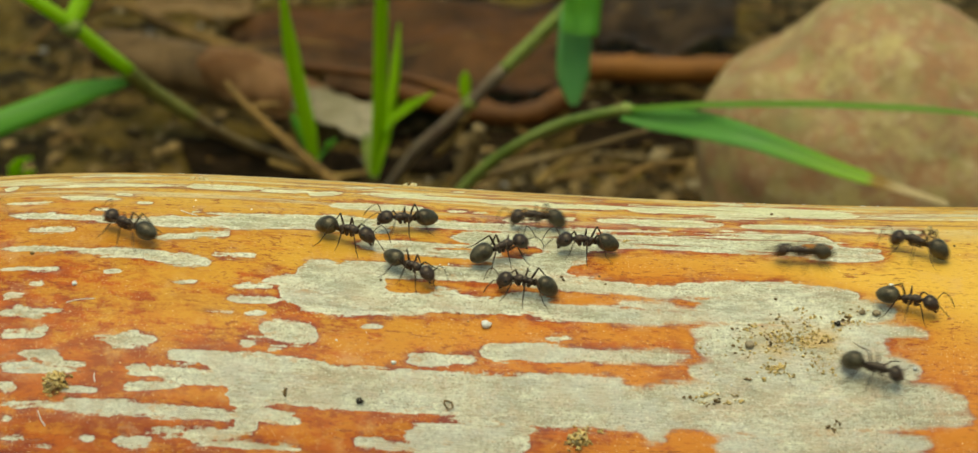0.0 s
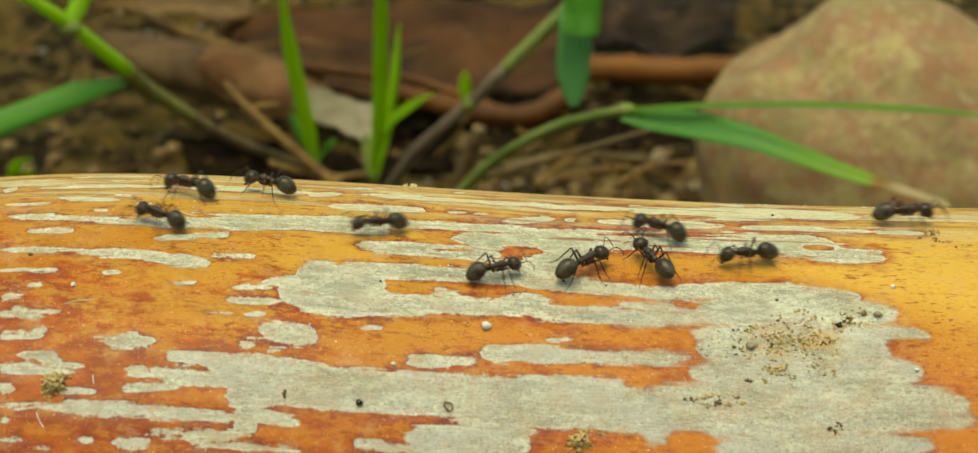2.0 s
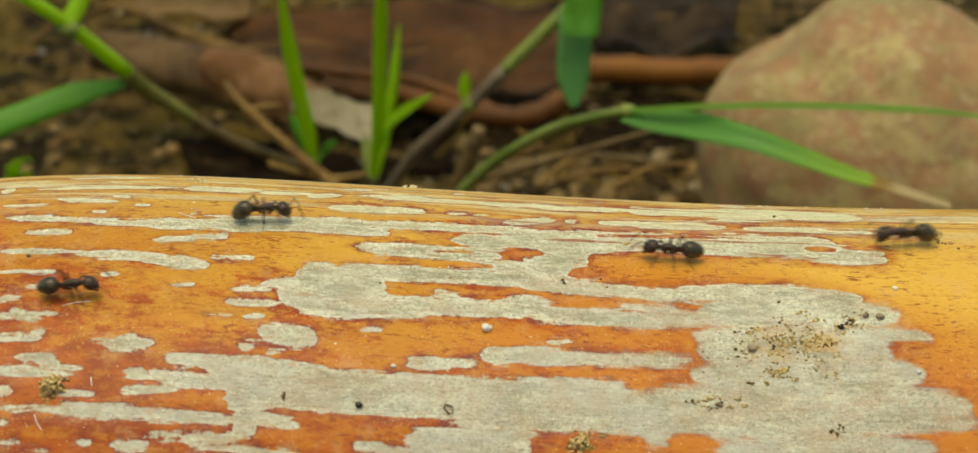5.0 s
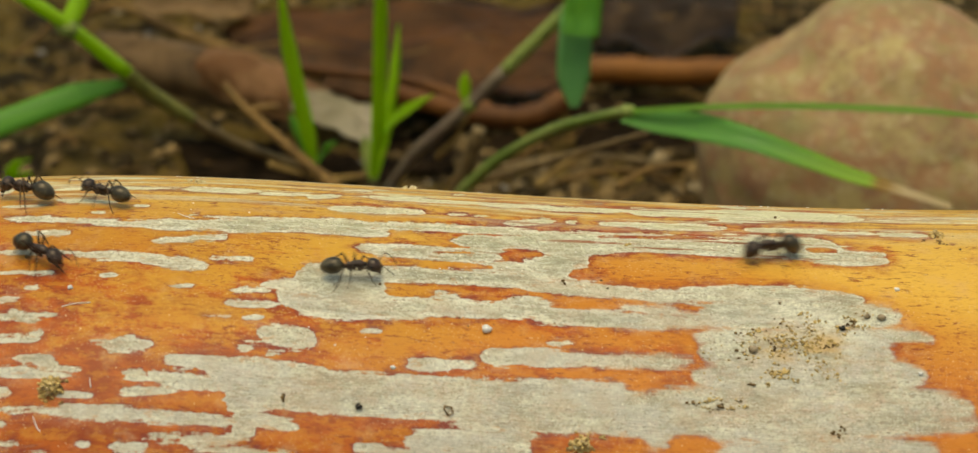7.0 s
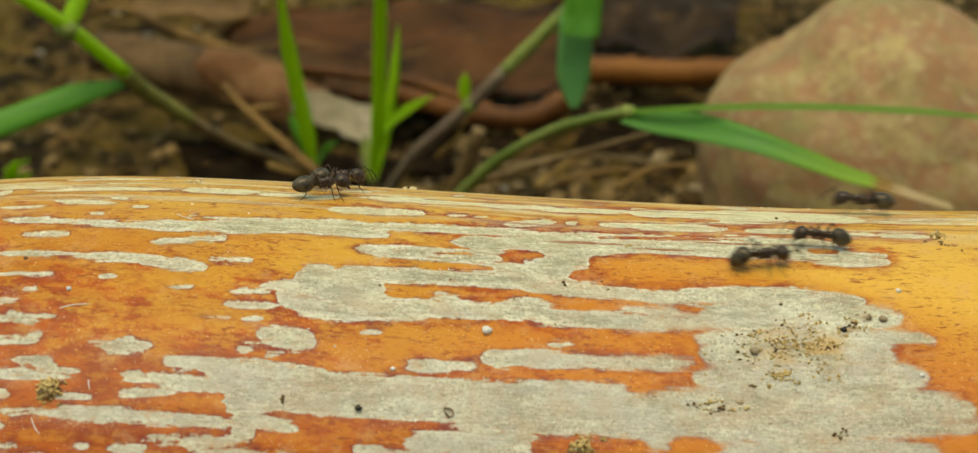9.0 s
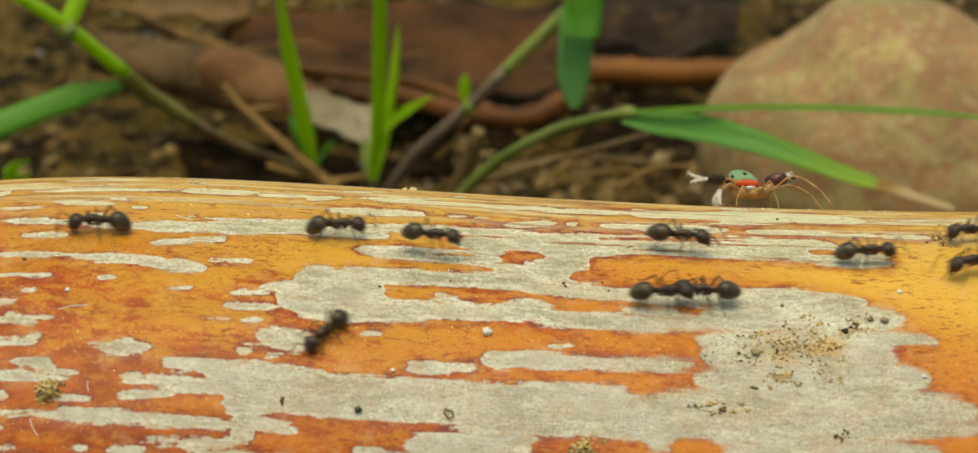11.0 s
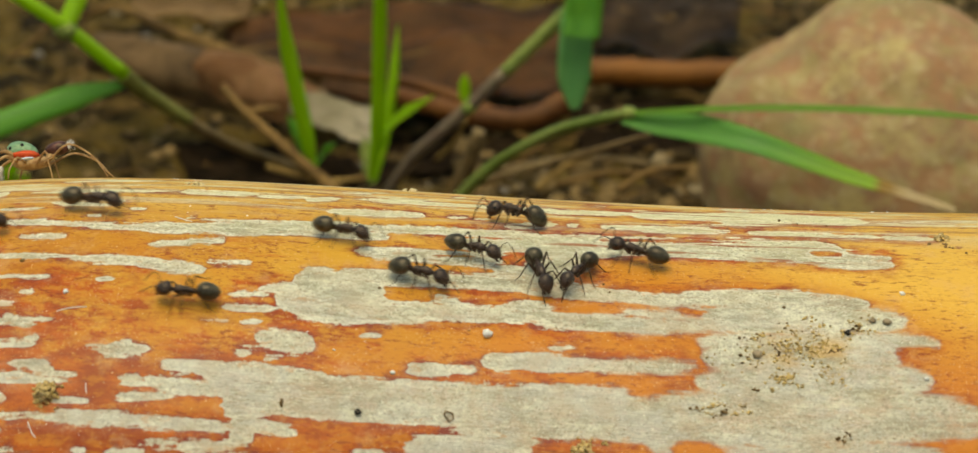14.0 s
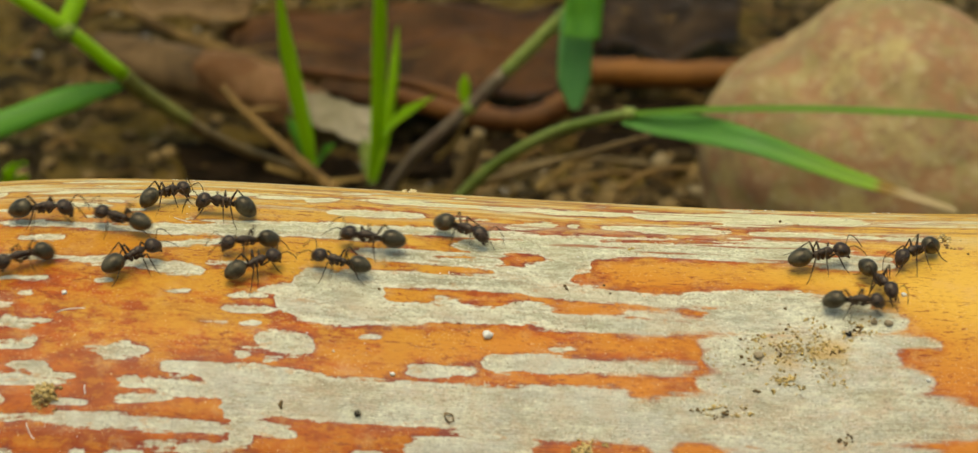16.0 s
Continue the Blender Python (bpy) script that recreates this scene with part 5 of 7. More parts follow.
spare = patterns + [copy_thing(patterns[k % 3], pose(0, 0, 0)) for k in range(72 - 3)]
ANT_SIZE = 0.97
waiting = {-1: 0, 1: 0}


def park(side):
    """A free resting place on the stem out of view, at its left or right end."""
    k = waiting[side]
    waiting[side] += 1
    return side * (50 + 5.6 * (k // 6)), 8.5 - 6.2 * (k % 6)


def swing(ant, rows):
    """Legs step in two sets of three, by the way that the ant has gone."""
    times = [r[0] for r in rows]
    gone = [0.0]
    for a, b in zip(rows, rows[1:]):
        gone.append(gone[-1] + math.hypot(b[1] - a[1], b[2] - a[2]) + abs(b[3] - a[3]) * 0.02)
    legs = [o for o in ant.children if o.name.startswith("leg")]
    first, last = times[0], times[-1]
    for i in range(len(rows) - 1):
        if gone[i + 1] > 0.05:
            first = times[i]
            break
    for i in range(len(rows) - 1, 0, -1):
        if gone[i] - gone[i - 1] > 0.05:
            last = times[i]
            break
    ticks = [first + k / 15 for k in range(int((last - first) * 15) + 1)]
    ticks = ([0.0] if first > 0.05 else []) + ticks + ([16.0] if ticks[-1] < 15.95 else [])
    for k, (leg, hip) in enumerate(zip(legs, HIPS)):
        w = 1 if hip[1] > 0 else -1
        phase = 0.0 if (k // 2 + k) % 2 else math.pi
        keys = []
        for t in ticks:
            p = float(np.interp(t, times, gone)) / 4.2 * 6.28319 + phase
            keys.append((t, Matrix.Translation(hip) @ pose(0, 0, 0, w * max(0.0, math.cos(p)) * 14, 0, w * math.sin(p) * -19)))
        walk(leg, keys)


def march(way, *rows):
    """One ant's walk over the stem: (seconds, u, s, heading), met by a way in and a way out."""
    ant = spare.pop()
    ant.scale = (ANT_SIZE * (1 + 0.05 * math.sin(len(spare) * 2.4)),) * 3
    rows = list(rows)
    ahead = 1 if way == "R" else -1
    t, u, s, h = rows[0]
    if t > 0.05:
        side = (1 if u > 0 else -1) if abs(u) > 28 else -ahead
        pu, ps = park(side)
        speed = 42.0
        need = math.hypot(pu - u, ps - s) / speed
        a = math.degrees(math.atan2(s - ps, u - pu))
        a = h + ((a - h + 180) % 360 - 180)
        if t - need < 0.1:
            k = (t - 0.0) / need
            rows.insert(0, (0.0, u + (pu - u) * k, s + (ps - s) * k, a))
        else:
            rows[:0] = [(0.0, pu, ps, a), (t - need, pu, ps, a), (t - need * 0.3, u + (pu - u) * 0.3, s + (ps - s) * 0.3, a)]
    t, u, s, h = rows[-1]
    if t < 15.95:
        if s < -19:
            rows += [(t + 0.4, u, s - 9, h), (16.0, u, s - 9, h)]
        else:
            side = (1 if u > 0 else -1) if abs(u) > 28 else ahead
            pu, ps = park(side)
            need = math.hypot(pu - u, ps - s) / 64.0
            a = math.degrees(math.atan2(ps - s, pu - u))
            a = h + ((a - h + 180) % 360 - 180)
            if t + need > 15.9:
                k = (16.0 - t) / need
                rows.append((16.0, u + (pu - u) * k, s + (ps - s) * k, a))
            else:
                rows += [(t + need * 0.3, u + (pu - u) * 0.3, s + (ps - s) * 0.3, a), (t + need, pu, ps, a), (16.0, pu, ps, a)]
    walk(ant, [(t, on_stem(u, s, h)) for t, u, s, h in rows])
    swing(ant, rows)


# ---- the jumping spider ----
S_GREEN = plain_material("spider_green_scales", (0.13, 0.27, 0.14), (0.30, 0.45, 0.27), 2500.0, 0.45, 0.3, 0.05)
S_RED = plain_material("spider_red_scales", (0.55, 0.05, 0.015), (0.72, 0.10, 0.03), 2500.0, 0.5, 0.3, 0.05)
S_BLUE = plain_material("spider_pale_blue_scales", (0.45, 0.62, 0.80), (0.75, 0.85, 0.92), 2500.0, 0.4, 0.3, 0.05)
S_PURPLE = plain_material("spider_purple_abdomen", (0.03, 0.010, 0.010), (0.15, 0.06, 0.05), 1800.0, 0.3, 0.3, 0.05)
S_LEG = plain_material("spider_amber_leg", (0.28, 0.14, 0.05), (0.55, 0.36, 0.17), 1500.0, 0.4, 0.3, 0.05)
S_BLACK = ant_material("spider_black_hair", (0.012, 0.010, 0.010), (0.04, 0.035, 0.03), 0.6)
S_WHITE = plain_material("spider_white_hair", (0.55, 0.52, 0.46), (0.78, 0.75, 0.70), 2500.0, 0.8, 0.5, 0.05)


def hairs(bm, points, r, n, out, lean=0.4):
    """Short stiff hairs standing round a line of points."""
    for _ in range(n):
        k = random.randrange(len(points) - 1)
        a, b = Vector(points[k]), Vector(points[k + 1])
        way = (b - a).normalized()
        side = way.orthogonal().normalized()
        side = Matrix.Rotation(random.uniform(0, 6.283), 3, way) @ side
        p = a + (b - a) * random.random()
        tube(bm, [p + side * r * 0.5, p + side * (r + out) + way * out * lean], [0.03, 0.008], 4)


SHOULDER = (2.7, 0.55, 2.15)


def jumping_spider():
    sp = new("jumping_spider")
    bm = bmesh.new()
    ball(bm, (2.2, 0, 2.62), (1.28, 0.9, 0.82), -10, 24, 16, -0.10)
    shell = part("carapace", bm, S_GREEN, sp, "metallic green carapace")
    for w in (-1, 1):
        bm = bmesh.new()
        ball(bm, (1.95, 0.3 * w, 2.28), (1.15, 0.76, 0.42), 0, 22, 12)
        part("red_band", bm, S_RED, shell, "bright red side band")
        bm = bmesh.new()
        ball(bm, (1.72, 0.34 * w, 1.92), (0.66, 0.72, 0.17), 6, 18, 8)
        part("pale_band", bm, S_BLUE, shell, "pale blue-white lower band")
        bm = bmesh.new()
        ball(bm, (3.38, 0.32 * w, 2.6), (0.18, 0.28, 0.28), 0, 12, 8)
        ball(bm, (3.05, 0.66 * w, 2.8), (0.14, 0.16, 0.16), 0, 8, 6)
        ball(bm, (2.1, 0.72 * w, 3.02), (0.17, 0.14, 0.17), 0, 8, 6)
        part("eyes", bm, EYE, shell, "glossy black eyes")
        bm = bmesh.new()
        tube(bm, curve([(2.5, 0.6 * w, 1.7), (3.3, 0.95 * w, 2.1), (4.15, 1.1 * w, 1.6)], 4), [0.17] * 5 + [0.13] * 4, 8)
        palp = part("pedipalp", bm, S_LEG, sp, "amber pedipalp with a white tip")
        bm = bmesh.new()
        line = curve([(4.1, 1.1 * w, 1.65), (4.25, 1.12 * w, 1.0), (4.05, 1.15 * w, 0.35)], 4)
        tube(bm, line, [0.14, 0.2, 0.24, 0.25, 0.24, 0.22, 0.18, 0.14, 0.07], 9)
        hairs(bm, line, 0.2, 60, 0.16)
        part("white_tip", bm, S_WHITE, palp, "white-haired tip")
        # front leg with black and white brushes, from its shoulder
        bm = bmesh.new()
        tube(bm, curve([(0, 0, 0), (0.6, 0.35 * w, 0.42), (1.15, 0.45 * w, 0.4)], 4), [0.17] * 5 + [0.13] * 4, 8)
        leg = part("front_leg", bm, S_LEG, sp, at=(SHOULDER[0], SHOULDER[1] * w, SHOULDER[2]))
        bm = bmesh.new()
        line = curve([(1.05, 0.45 * w, 0.4), (1.75, 0.5 * w, 0.5), (2.5, 0.55 * w, 0.48)], 4)
        tube(bm, line, [0.13, 0.18, 0.22, 0.24, 0.24, 0.23, 0.2, 0.17, 0.12], 9)
        hairs(bm, line, 0.2, 110, 0.3)
        part("hair_brush", bm, S_BLACK, leg, "black hair brush")
        bm = bmesh.new()
        line = curve([(2.45, 0.55 * w, 0.48), (3.1, 0.55 * w, 0.52 - 0.2 * w), (3.95, 0.5 * w, 0.6 - 0.4 * w)], 4)
        tube(bm, line, [0.1, 0.13, 0.14, 0.13, 0.11, 0.1, 0.1, 0.08, 0.05], 8)
        hairs(bm, line, 0.1, 60, 0.16)
        part("foot_tip", bm, S_WHITE, leg, "white front foot")
        for pts, r in (
            ([(1.7, 0.6 * w, 1.5), (2.3, 1.5 * w, 1.9), (2.8, 2.0 * w, 0.9), (2.9, 2.2 * w, 0.05)], 0.1),
            ([(0.9, 0.6 * w, 1.5), (0.13, 1.3 * w, 2.4), (-0.25, 1.7 * w, 1.3), (-0.6, 1.9 * w, 0.05)], 0.1),
            ([(0.4, 0.55 * w, 1.5), (-0.38, 0.95 * w, 1.95), (-1.76, 1.35 * w, 2.75 + 0.15 * w), (-3.55, 1.8 * w, 1.95), (-4.4, 2.0 * w, 0.98), (-5.3 + 0.3 * w, 2.2 * w, 0.04)], 0.11),
        ):
            bm = bmesh.new()
            line = curve(pts, 3)
            tube(bm, line, [r * (1 - 0.6 * k / (len(line) - 1)) for k in range(len(line))], 7)
            hairs(bm, line, r * 0.6, 26, 0.12)
            part("walking_leg", bm, S_LEG, sp)
    bm = bmesh.new()
    ball(bm, (1.55, 0, 1.68), (1.5, 0.82, 0.58), 0, 20, 12)
    tube(bm, [(0.6, 0, 1.75), (0.15, 0, 1.95), (-0.2, 0, 2.4)], [0.5, 0.3, 0.28], 10)
    part("underside", bm, S_LEG, sp, "amber underside and waist")
    bm = bmesh.new()
    ball(bm, (-0.6, 0, 2.8), (0.98, 0.6, 0.56), 8, 22, 14, 0.1)
    rear = part("abdomen", bm, S_PURPLE, sp, "iridescent purple-red abdomen")
    bm = bmesh.new()
    ball(bm, (-1.5, 0, 3.0), (0.26, 0.34, 0.32), 0, 14, 8)
    hairs(bm, [(-1.4, 0, 3.0), (-1.9, 0, 3.1)], 0.26, 70, 0.22)
    part("hair_tuft", bm, S_WHITE, rear, "pale hair tuft on the abdomen")
    bm = bmesh.new()
    tube(bm, [(-1.5, 0.05, 2.85), (-2.15, 0.08, 2.95)], [0.16, 0.05], 7)
    tube(bm, [(-1.5, -0.05, 2.8), (-2.05, -0.1, 2.75)], [0.14, 0.04], 7)
    part("spinnerets", bm, S_BLACK, rear)
    return tagged(sp, "jumping spider with green carapace, red band and purple abdomen", "spider")


spider = jumping_spider()


def spider_walk():
    """The spider comes from the right along the back of the stem, stops and leaves to the left."""
    way = ((0, 62, 16, 180), (9.6, 62, 16, 180), (10.6, 30, 15.5, 178), (11.1, 22, 14.6, 180), (11.3, 20.3, 14.6, 180), (11.4, 16.9, 14.4, 180), (11.5, 10.4, 14, 180), (11.6, 1.4, 14, 181),
           (11.7, -4.1, 14.2, 180), (12.0, -4.3, 14.2, 180), (12.6, -4.3, 14.2, 180), (12.7, -6.3, 14.2, 180), (12.8, -9.6, 14.2, 181), (12.9, -14.6, 14.2, 184), (13.0, -17.6, 14.4, 186), (13.2, -21.6, 14.4, 198),
           (13.5, -22.2, 14.4, 210), (13.7, -25.6, 14.4, 192), (13.9, -34.6, 14.4, 182), (14.1, -35.8, 14.4, 180), (14.25, -43, 14.4, 180), (14.8, -56, 14.4, 180), (16.0, -56, 14.4, 180))
    crouch = {13.2: (4, -0.2), 13.5: (8, -0.45), 13.7: (4, -0.2)}
    rows = []
    for t, u, s, h in way:
        nose, low = crouch.get(t, (0, 0.0))
        rows.append((t, on_stem(u, s, h, low) @ pose(0, 0, 0, 0, nose, 0)))
    walk(spider, rows)
    lift = ((0, 0), (11.3, 0), (11.7, 4), (12.0, 0), (12.3, -22), (12.5, -34), (12.7, -10), (12.9, -4), (13.1, -14), (13.3, -8), (13.5, 4), (13.8, 6), (14.2, 0), (16.0, 0))
    for leg in [o for o in spider.children if o.name.startswith("front_leg")]:
        w = 1 if leg.location.y > 0 else -1
        walk(leg, [(t, pose(SHOULDER[0] * MM, SHOULDER[1] * w * MM, SHOULDER[2] * MM, 0, a + 3 * w, 6 * w)) for t, a in lift])




def motions():
    march("L", (0, -26.3, -6.3, 150), (0.1, -28.5, -6.2, 161), (0.2, -29.4, -6.3, 173), (0.3, -29.5, -6.5, 186), (0.4, -29.8, -6.9, 180), (0.5, -30.8, -7.3, 163), (0.6, -32.4, -7.8, 173), (0.7, -34.3, -7.8, 182))
    march("R", (0.1, -34.7, -4.7, 28), (0.2, -34.1, -4.3, 18), (0.3, -33.7, -4.0, 11), (0.4, -33.5, -3.8, 13), (0.5, -32.7, -3.8, 18), (0.6, -29.5, -3.3, 15), (0.7, -25.5, -2.6, 13), (0.8, -22.6, -1.8, 15), (0.9, -21.3, -1.1, 19), (1, -21.1, -1.1, 8), (1.1, -20.6, -2.3, -29), (1.2, -19.0, -4.2, -43), (1.3, -16.5, -5.9, -37), (1.4, -14.5, -7.6, -34), (1.5, -12.9, -8.7, -24), (1.6, -10.2, -8.9, -7), (1.7, -6.7, -8.6, 2), (1.8, -3.5, -8.5, 0), (1.9, -1.5, -8.6, 6), (2, 0.4, -8.7, 19), (2.1, 1.7, -8.4, 16), (2.2, 2.6, -8.2, 8), (2.3, 3.4, -8.1, 0), (2.4, 4.4, -8.0, 7), (2.5, 5.8, -8.3, 22), (2.6, 7.4, -8.7, 16), (2.7, 9.9, -8.4, 13), (2.8, 12.6, -7.5, 21), (2.9, 14.6, -6.4, 29), (3, 15.9, -5.6, 27), (3.1, 18.0, -5.7, 10), (3.2, 21.5, -6.0, -1), (3.3, 26.0, -6.1, -4), (3.4, 30.4, -6.5, -3), (3.5, 32.8, -7.3, 1), (3.6, 35.1, -7.4, 0))
    march("R", (0, -10.5, -5.7, -21), (0.1, -10.3, -5.8, -20), (0.2, -9.9, -5.9, -20), (0.3, -9.7, -6.3, -26), (0.4, -9.9, -7.2, -33), (0.5, -10.1, -8.6, -42), (0.6, -9.9, -9.9, -47), (0.7, -9.1, -10.8, -41), (0.8, -7.9, -11.4, -26), (0.9, -7.2, -11.7, -24), (1, -6.5, -11.8, -23), (1.1, -5.3, -11.5, -1), (1.2, -3.8, -11.1, 18), (1.3, -1.9, -10.4, 22), (1.4, 0.0, -9.5, 25), (1.5, 1.8, -8.7, 21), (1.6, 2.2, -8.9, 10), (1.7, 2.9, -9.1, 5), (1.8, 4.2, -9.0, 9), (1.9, 5.7, -8.4, 28), (2, 6.8, -7.6, 37), (2.1, 7.4, -7.8, 6), (2.2, 8.1, -8.4, -23), (2.3, 8.6, -8.9, -29), (2.4, 9.8, -9.6, -19), (2.5, 11.8, -10.1, -1), (2.6, 14.4, -9.9, 8), (2.7, 17.6, -9.2, 11), (2.8, 21.3, -8.5, 13), (2.9, 25.2, -7.5, 18), (3, 29.5, -6.2, 22), (3.1, 34.1, -4.8, 20))
    march("L", (0, -6.2, -3.6, 193), (0.1, -7.2, -3.0, 189), (0.2, -8.8, -2.9, 186), (0.3, -11.5, -3.5, 196), (0.4, -16.3, -5.1, 198), (0.5, -22.2, -6.7, 193), (0.6, -26.7, -7.2, 184), (0.7, -29.5, -7.0, 175), (0.8, -32.3, -6.5, 170))
    march("L", (0, 3.5, -2.0, 183), (0.1, 0.0, -2.7, 193), (0.2, -2.0, -3.6, 206), (0.3, -2.8, -4.1, 210), (0.4, -3.6, -4.5, 190), (0.5, -4.9, -5.0, 165), (0.6, -7.0, -5.5, 173), (0.7, -9.6, -5.9, 184), (0.8, -13.1, -6.1, 182), (0.9, -16.7, -6.1, 165), (1, -19.6, -6.3, 155), (1.1, -20.8, -7.0, 193), (1.2, -21.0, -8.4, 244), (1.3, -20.2, -9.7, 280), (1.4, -19.0, -10.3, 307), (1.5, -18.4, -10.2, 312), (1.6, -18.6, -9.2, 272), (1.7, -19.4, -7.9, 224), (1.8, -20.4, -6.6, 186), (1.9, -21.7, -5.4, 163), (2, -24.2, -4.5, 152), (2.1, -29.2, -4.1, 165), (2.2, -35.0, -3.8, 176))
    march("R", (0, 0.8, -6.7, 29), (0.1, 1.2, -7.5, 12), (0.2, 2.1, -8.2, -8), (0.3, 3.5, -8.8, -18), (0.4, 5.1, -9.3, -24), (0.5, 6.9, -9.9, -20), (0.6, 8.4, -9.8, 8), (0.7, 9.3, -9.2, 36), (0.8, 10.3, -8.2, 47), (0.9, 10.9, -7.1, 55), (1, 10.9, -6.4, 52), (1.1, 11.1, -6.5, 25), (1.2, 11.6, -6.8, 1), (1.3, 13.5, -6.9, 3), (1.4, 16.3, -6.4, 13), (1.5, 17.8, -5.4, 33), (1.6, 18.5, -4.3, 48), (1.7, 19.6, -2.7, 43), (1.8, 22.5, -0.6, 27), (1.9, 26.7, 0.8, 12), (2, 31.7, 1.8, 4), (2.1, 36.4, 2.2, 4))
    march("R", (0, -5.7, -9.2, -32), (0.1, -5.2, -9.1, -18), (0.2, -5.2, -9.1, -5), (0.3, -5.2, -9.0, -1), (0.4, -5.1, -8.9, 15), (0.5, -4.7, -8.8, 33), (0.6, -4.3, -8.4, 28), (0.7, -4.1, -7.8, 40), (0.8, -4.5, -6.5, 80), (0.9, -5.7, -5.1, 108), (1, -7.7, -3.8, 129), (1.1, -10.1, -2.6, 154), (1.2, -12.3, -2.0, 172), (1.3, -15.6, -1.8, 178), (1.4, -20.9, -1.7, 188), (1.5, -27.4, -1.9, 196), (1.6, -33.4, -2.7, 191))
    march("L", (0, 2.6, -10.2, 172), (0.1, 2.1, -10.2, 174), (0.2, 1.7, -10.1, 177), (0.3, 1.1, -10.1, 176), (0.4, 0.1, -9.9, 156), (0.5, -0.6, -9.8, 136), (0.6, -0.6, -10.2, 156), (0.7, -0.7, -10.7, 173), (0.8, -1.4, -10.9, 167), (0.9, -2.4, -10.4, 165), (1, -3.9, -9.7, 166), (1.1, -4.9, -9.0, 156), (1.2, -6.0, -8.5, 150), (1.3, -7.0, -8.0, 150), (1.4, -7.5, -7.5, 148), (1.5, -8.1, -6.6, 150), (1.6, -10.8, -5.7, 156), (1.7, -14.6, -4.6, 154), (1.8, -17.7, -2.8, 148), (1.9, -20.0, -0.8, 143), (2, -22.7, 0.6, 153), (2.1, -26.0, 0.3, 178), (2.2, -29.5, -0.7, 192), (2.3, -33.7, -1.6, 193))
    march("L", (0, 7.1, -5.3, 181), (0.1, 6.6, -4.3, 159), (0.2, 5.4, -3.0, 148), (0.3, 2.8, -1.5, 163), (0.4, -1.0, -0.6, 179), (0.5, -6.0, -1.2, 188), (0.6, -12.4, -3.8, 195), (0.7, -18.5, -6.0, 193), (0.8, -23.5, -6.7, 182), (0.9, -28.9, -5.8, 157), (1, -34.8, -3.7, 138))
    march("L", (0, 23.1, -5.4, 183), (0.1, 16.6, -6.2, 183), (0.2, 12.1, -6.3, 177), (0.3, 9.6, -5.9, 166), (0.4, 6.4, -4.7, 166), (0.5, 1.4, -3.1, 172), (0.6, -3.0, -2.0, 175), (0.7, -7.3, -1.7, 179), (0.8, -11.4, -2.0, 182), (0.9, -14.0, -2.0, 180), (1, -15.4, -1.4, 174), (1.1, -17.1, -0.4, 170), (1.2, -20.7, 0.1, 174), (1.3, -26.5, 0.0, 183), (1.4, -33.3, -0.7, 187))
    march("L", (0, 31.9, -3.9, 151), (0.1, 28.5, -2.2, 168), (0.2, 24.3, -1.6, 179), (0.3, 19.5, -2.0, 184), (0.4, 14.2, -2.2, 182), (0.5, 9.3, -2.3, 183), (0.6, 4.9, -3.6, 196), (0.7, 2.4, -5.0, 207), (0.8, 1.0, -5.8, 204), (0.9, -0.1, -6.4, 194), (1, -1.3, -6.4, 180), (1.1, -3.0, -5.4, 164), (1.2, -5.5, -4.4, 161), (1.3, -8.5, -3.7, 167), (1.4, -11.0, -3.0, 169), (1.5, -14.6, -2.4, 172), (1.6, -20.7, -3.0, 180), (1.7, -28.1, -3.6, 183), (1.8, -34.8, -3.7, 180))
    march("L", (0.1, 35.7, -4.2, 182), (0.2, 33.1, -4.3, 186), (0.3, 29.2, -4.8, 192), (0.4, 23.4, -6.2, 202), (0.5, 16.6, -8.3, 202), (0.6, 14.0, -8.5, 179), (0.7, 14.1, -7.7, 152), (0.8, 14.3, -6.6, 130), (0.9, 14.3, -5.5, 109), (1, 13.8, -4.5, 105), (1.1, 12.2, -3.8, 140), (1.2, 8.5, -3.9, 179), (1.3, 3.5, -4.7, 189), (1.4, -0.4, -5.2, 184), (1.5, -3.2, -5.2, 171), (1.6, -5.7, -4.1, 160), (1.7, -9.2, -2.6, 155), (1.8, -12.7, -1.1, 152), (1.9, -15.0, 0.6, 144), (2, -16.8, 1.9, 156), (2.1, -19.0, 1.3, 186), (2.2, -22.4, -0.3, 202), (2.3, -26.4, -2.0, 201), (2.4, -30.5, -3.4, 195), (2.5, -34.5, -4.2, 190))
    march("R", (0, 30.2, -10.4, -15), (0.1, 31.6, -10.0, -8), (0.2, 32.8, -9.6, 0), (0.3, 34.1, -9.0, 7), (0.5, 36.8, -7.8, 24))
    march("R", (0, 27.0, -16.4, -22), (0.1, 30.7, -16.4, -12), (0.2, 34.1, -16.2, -4))
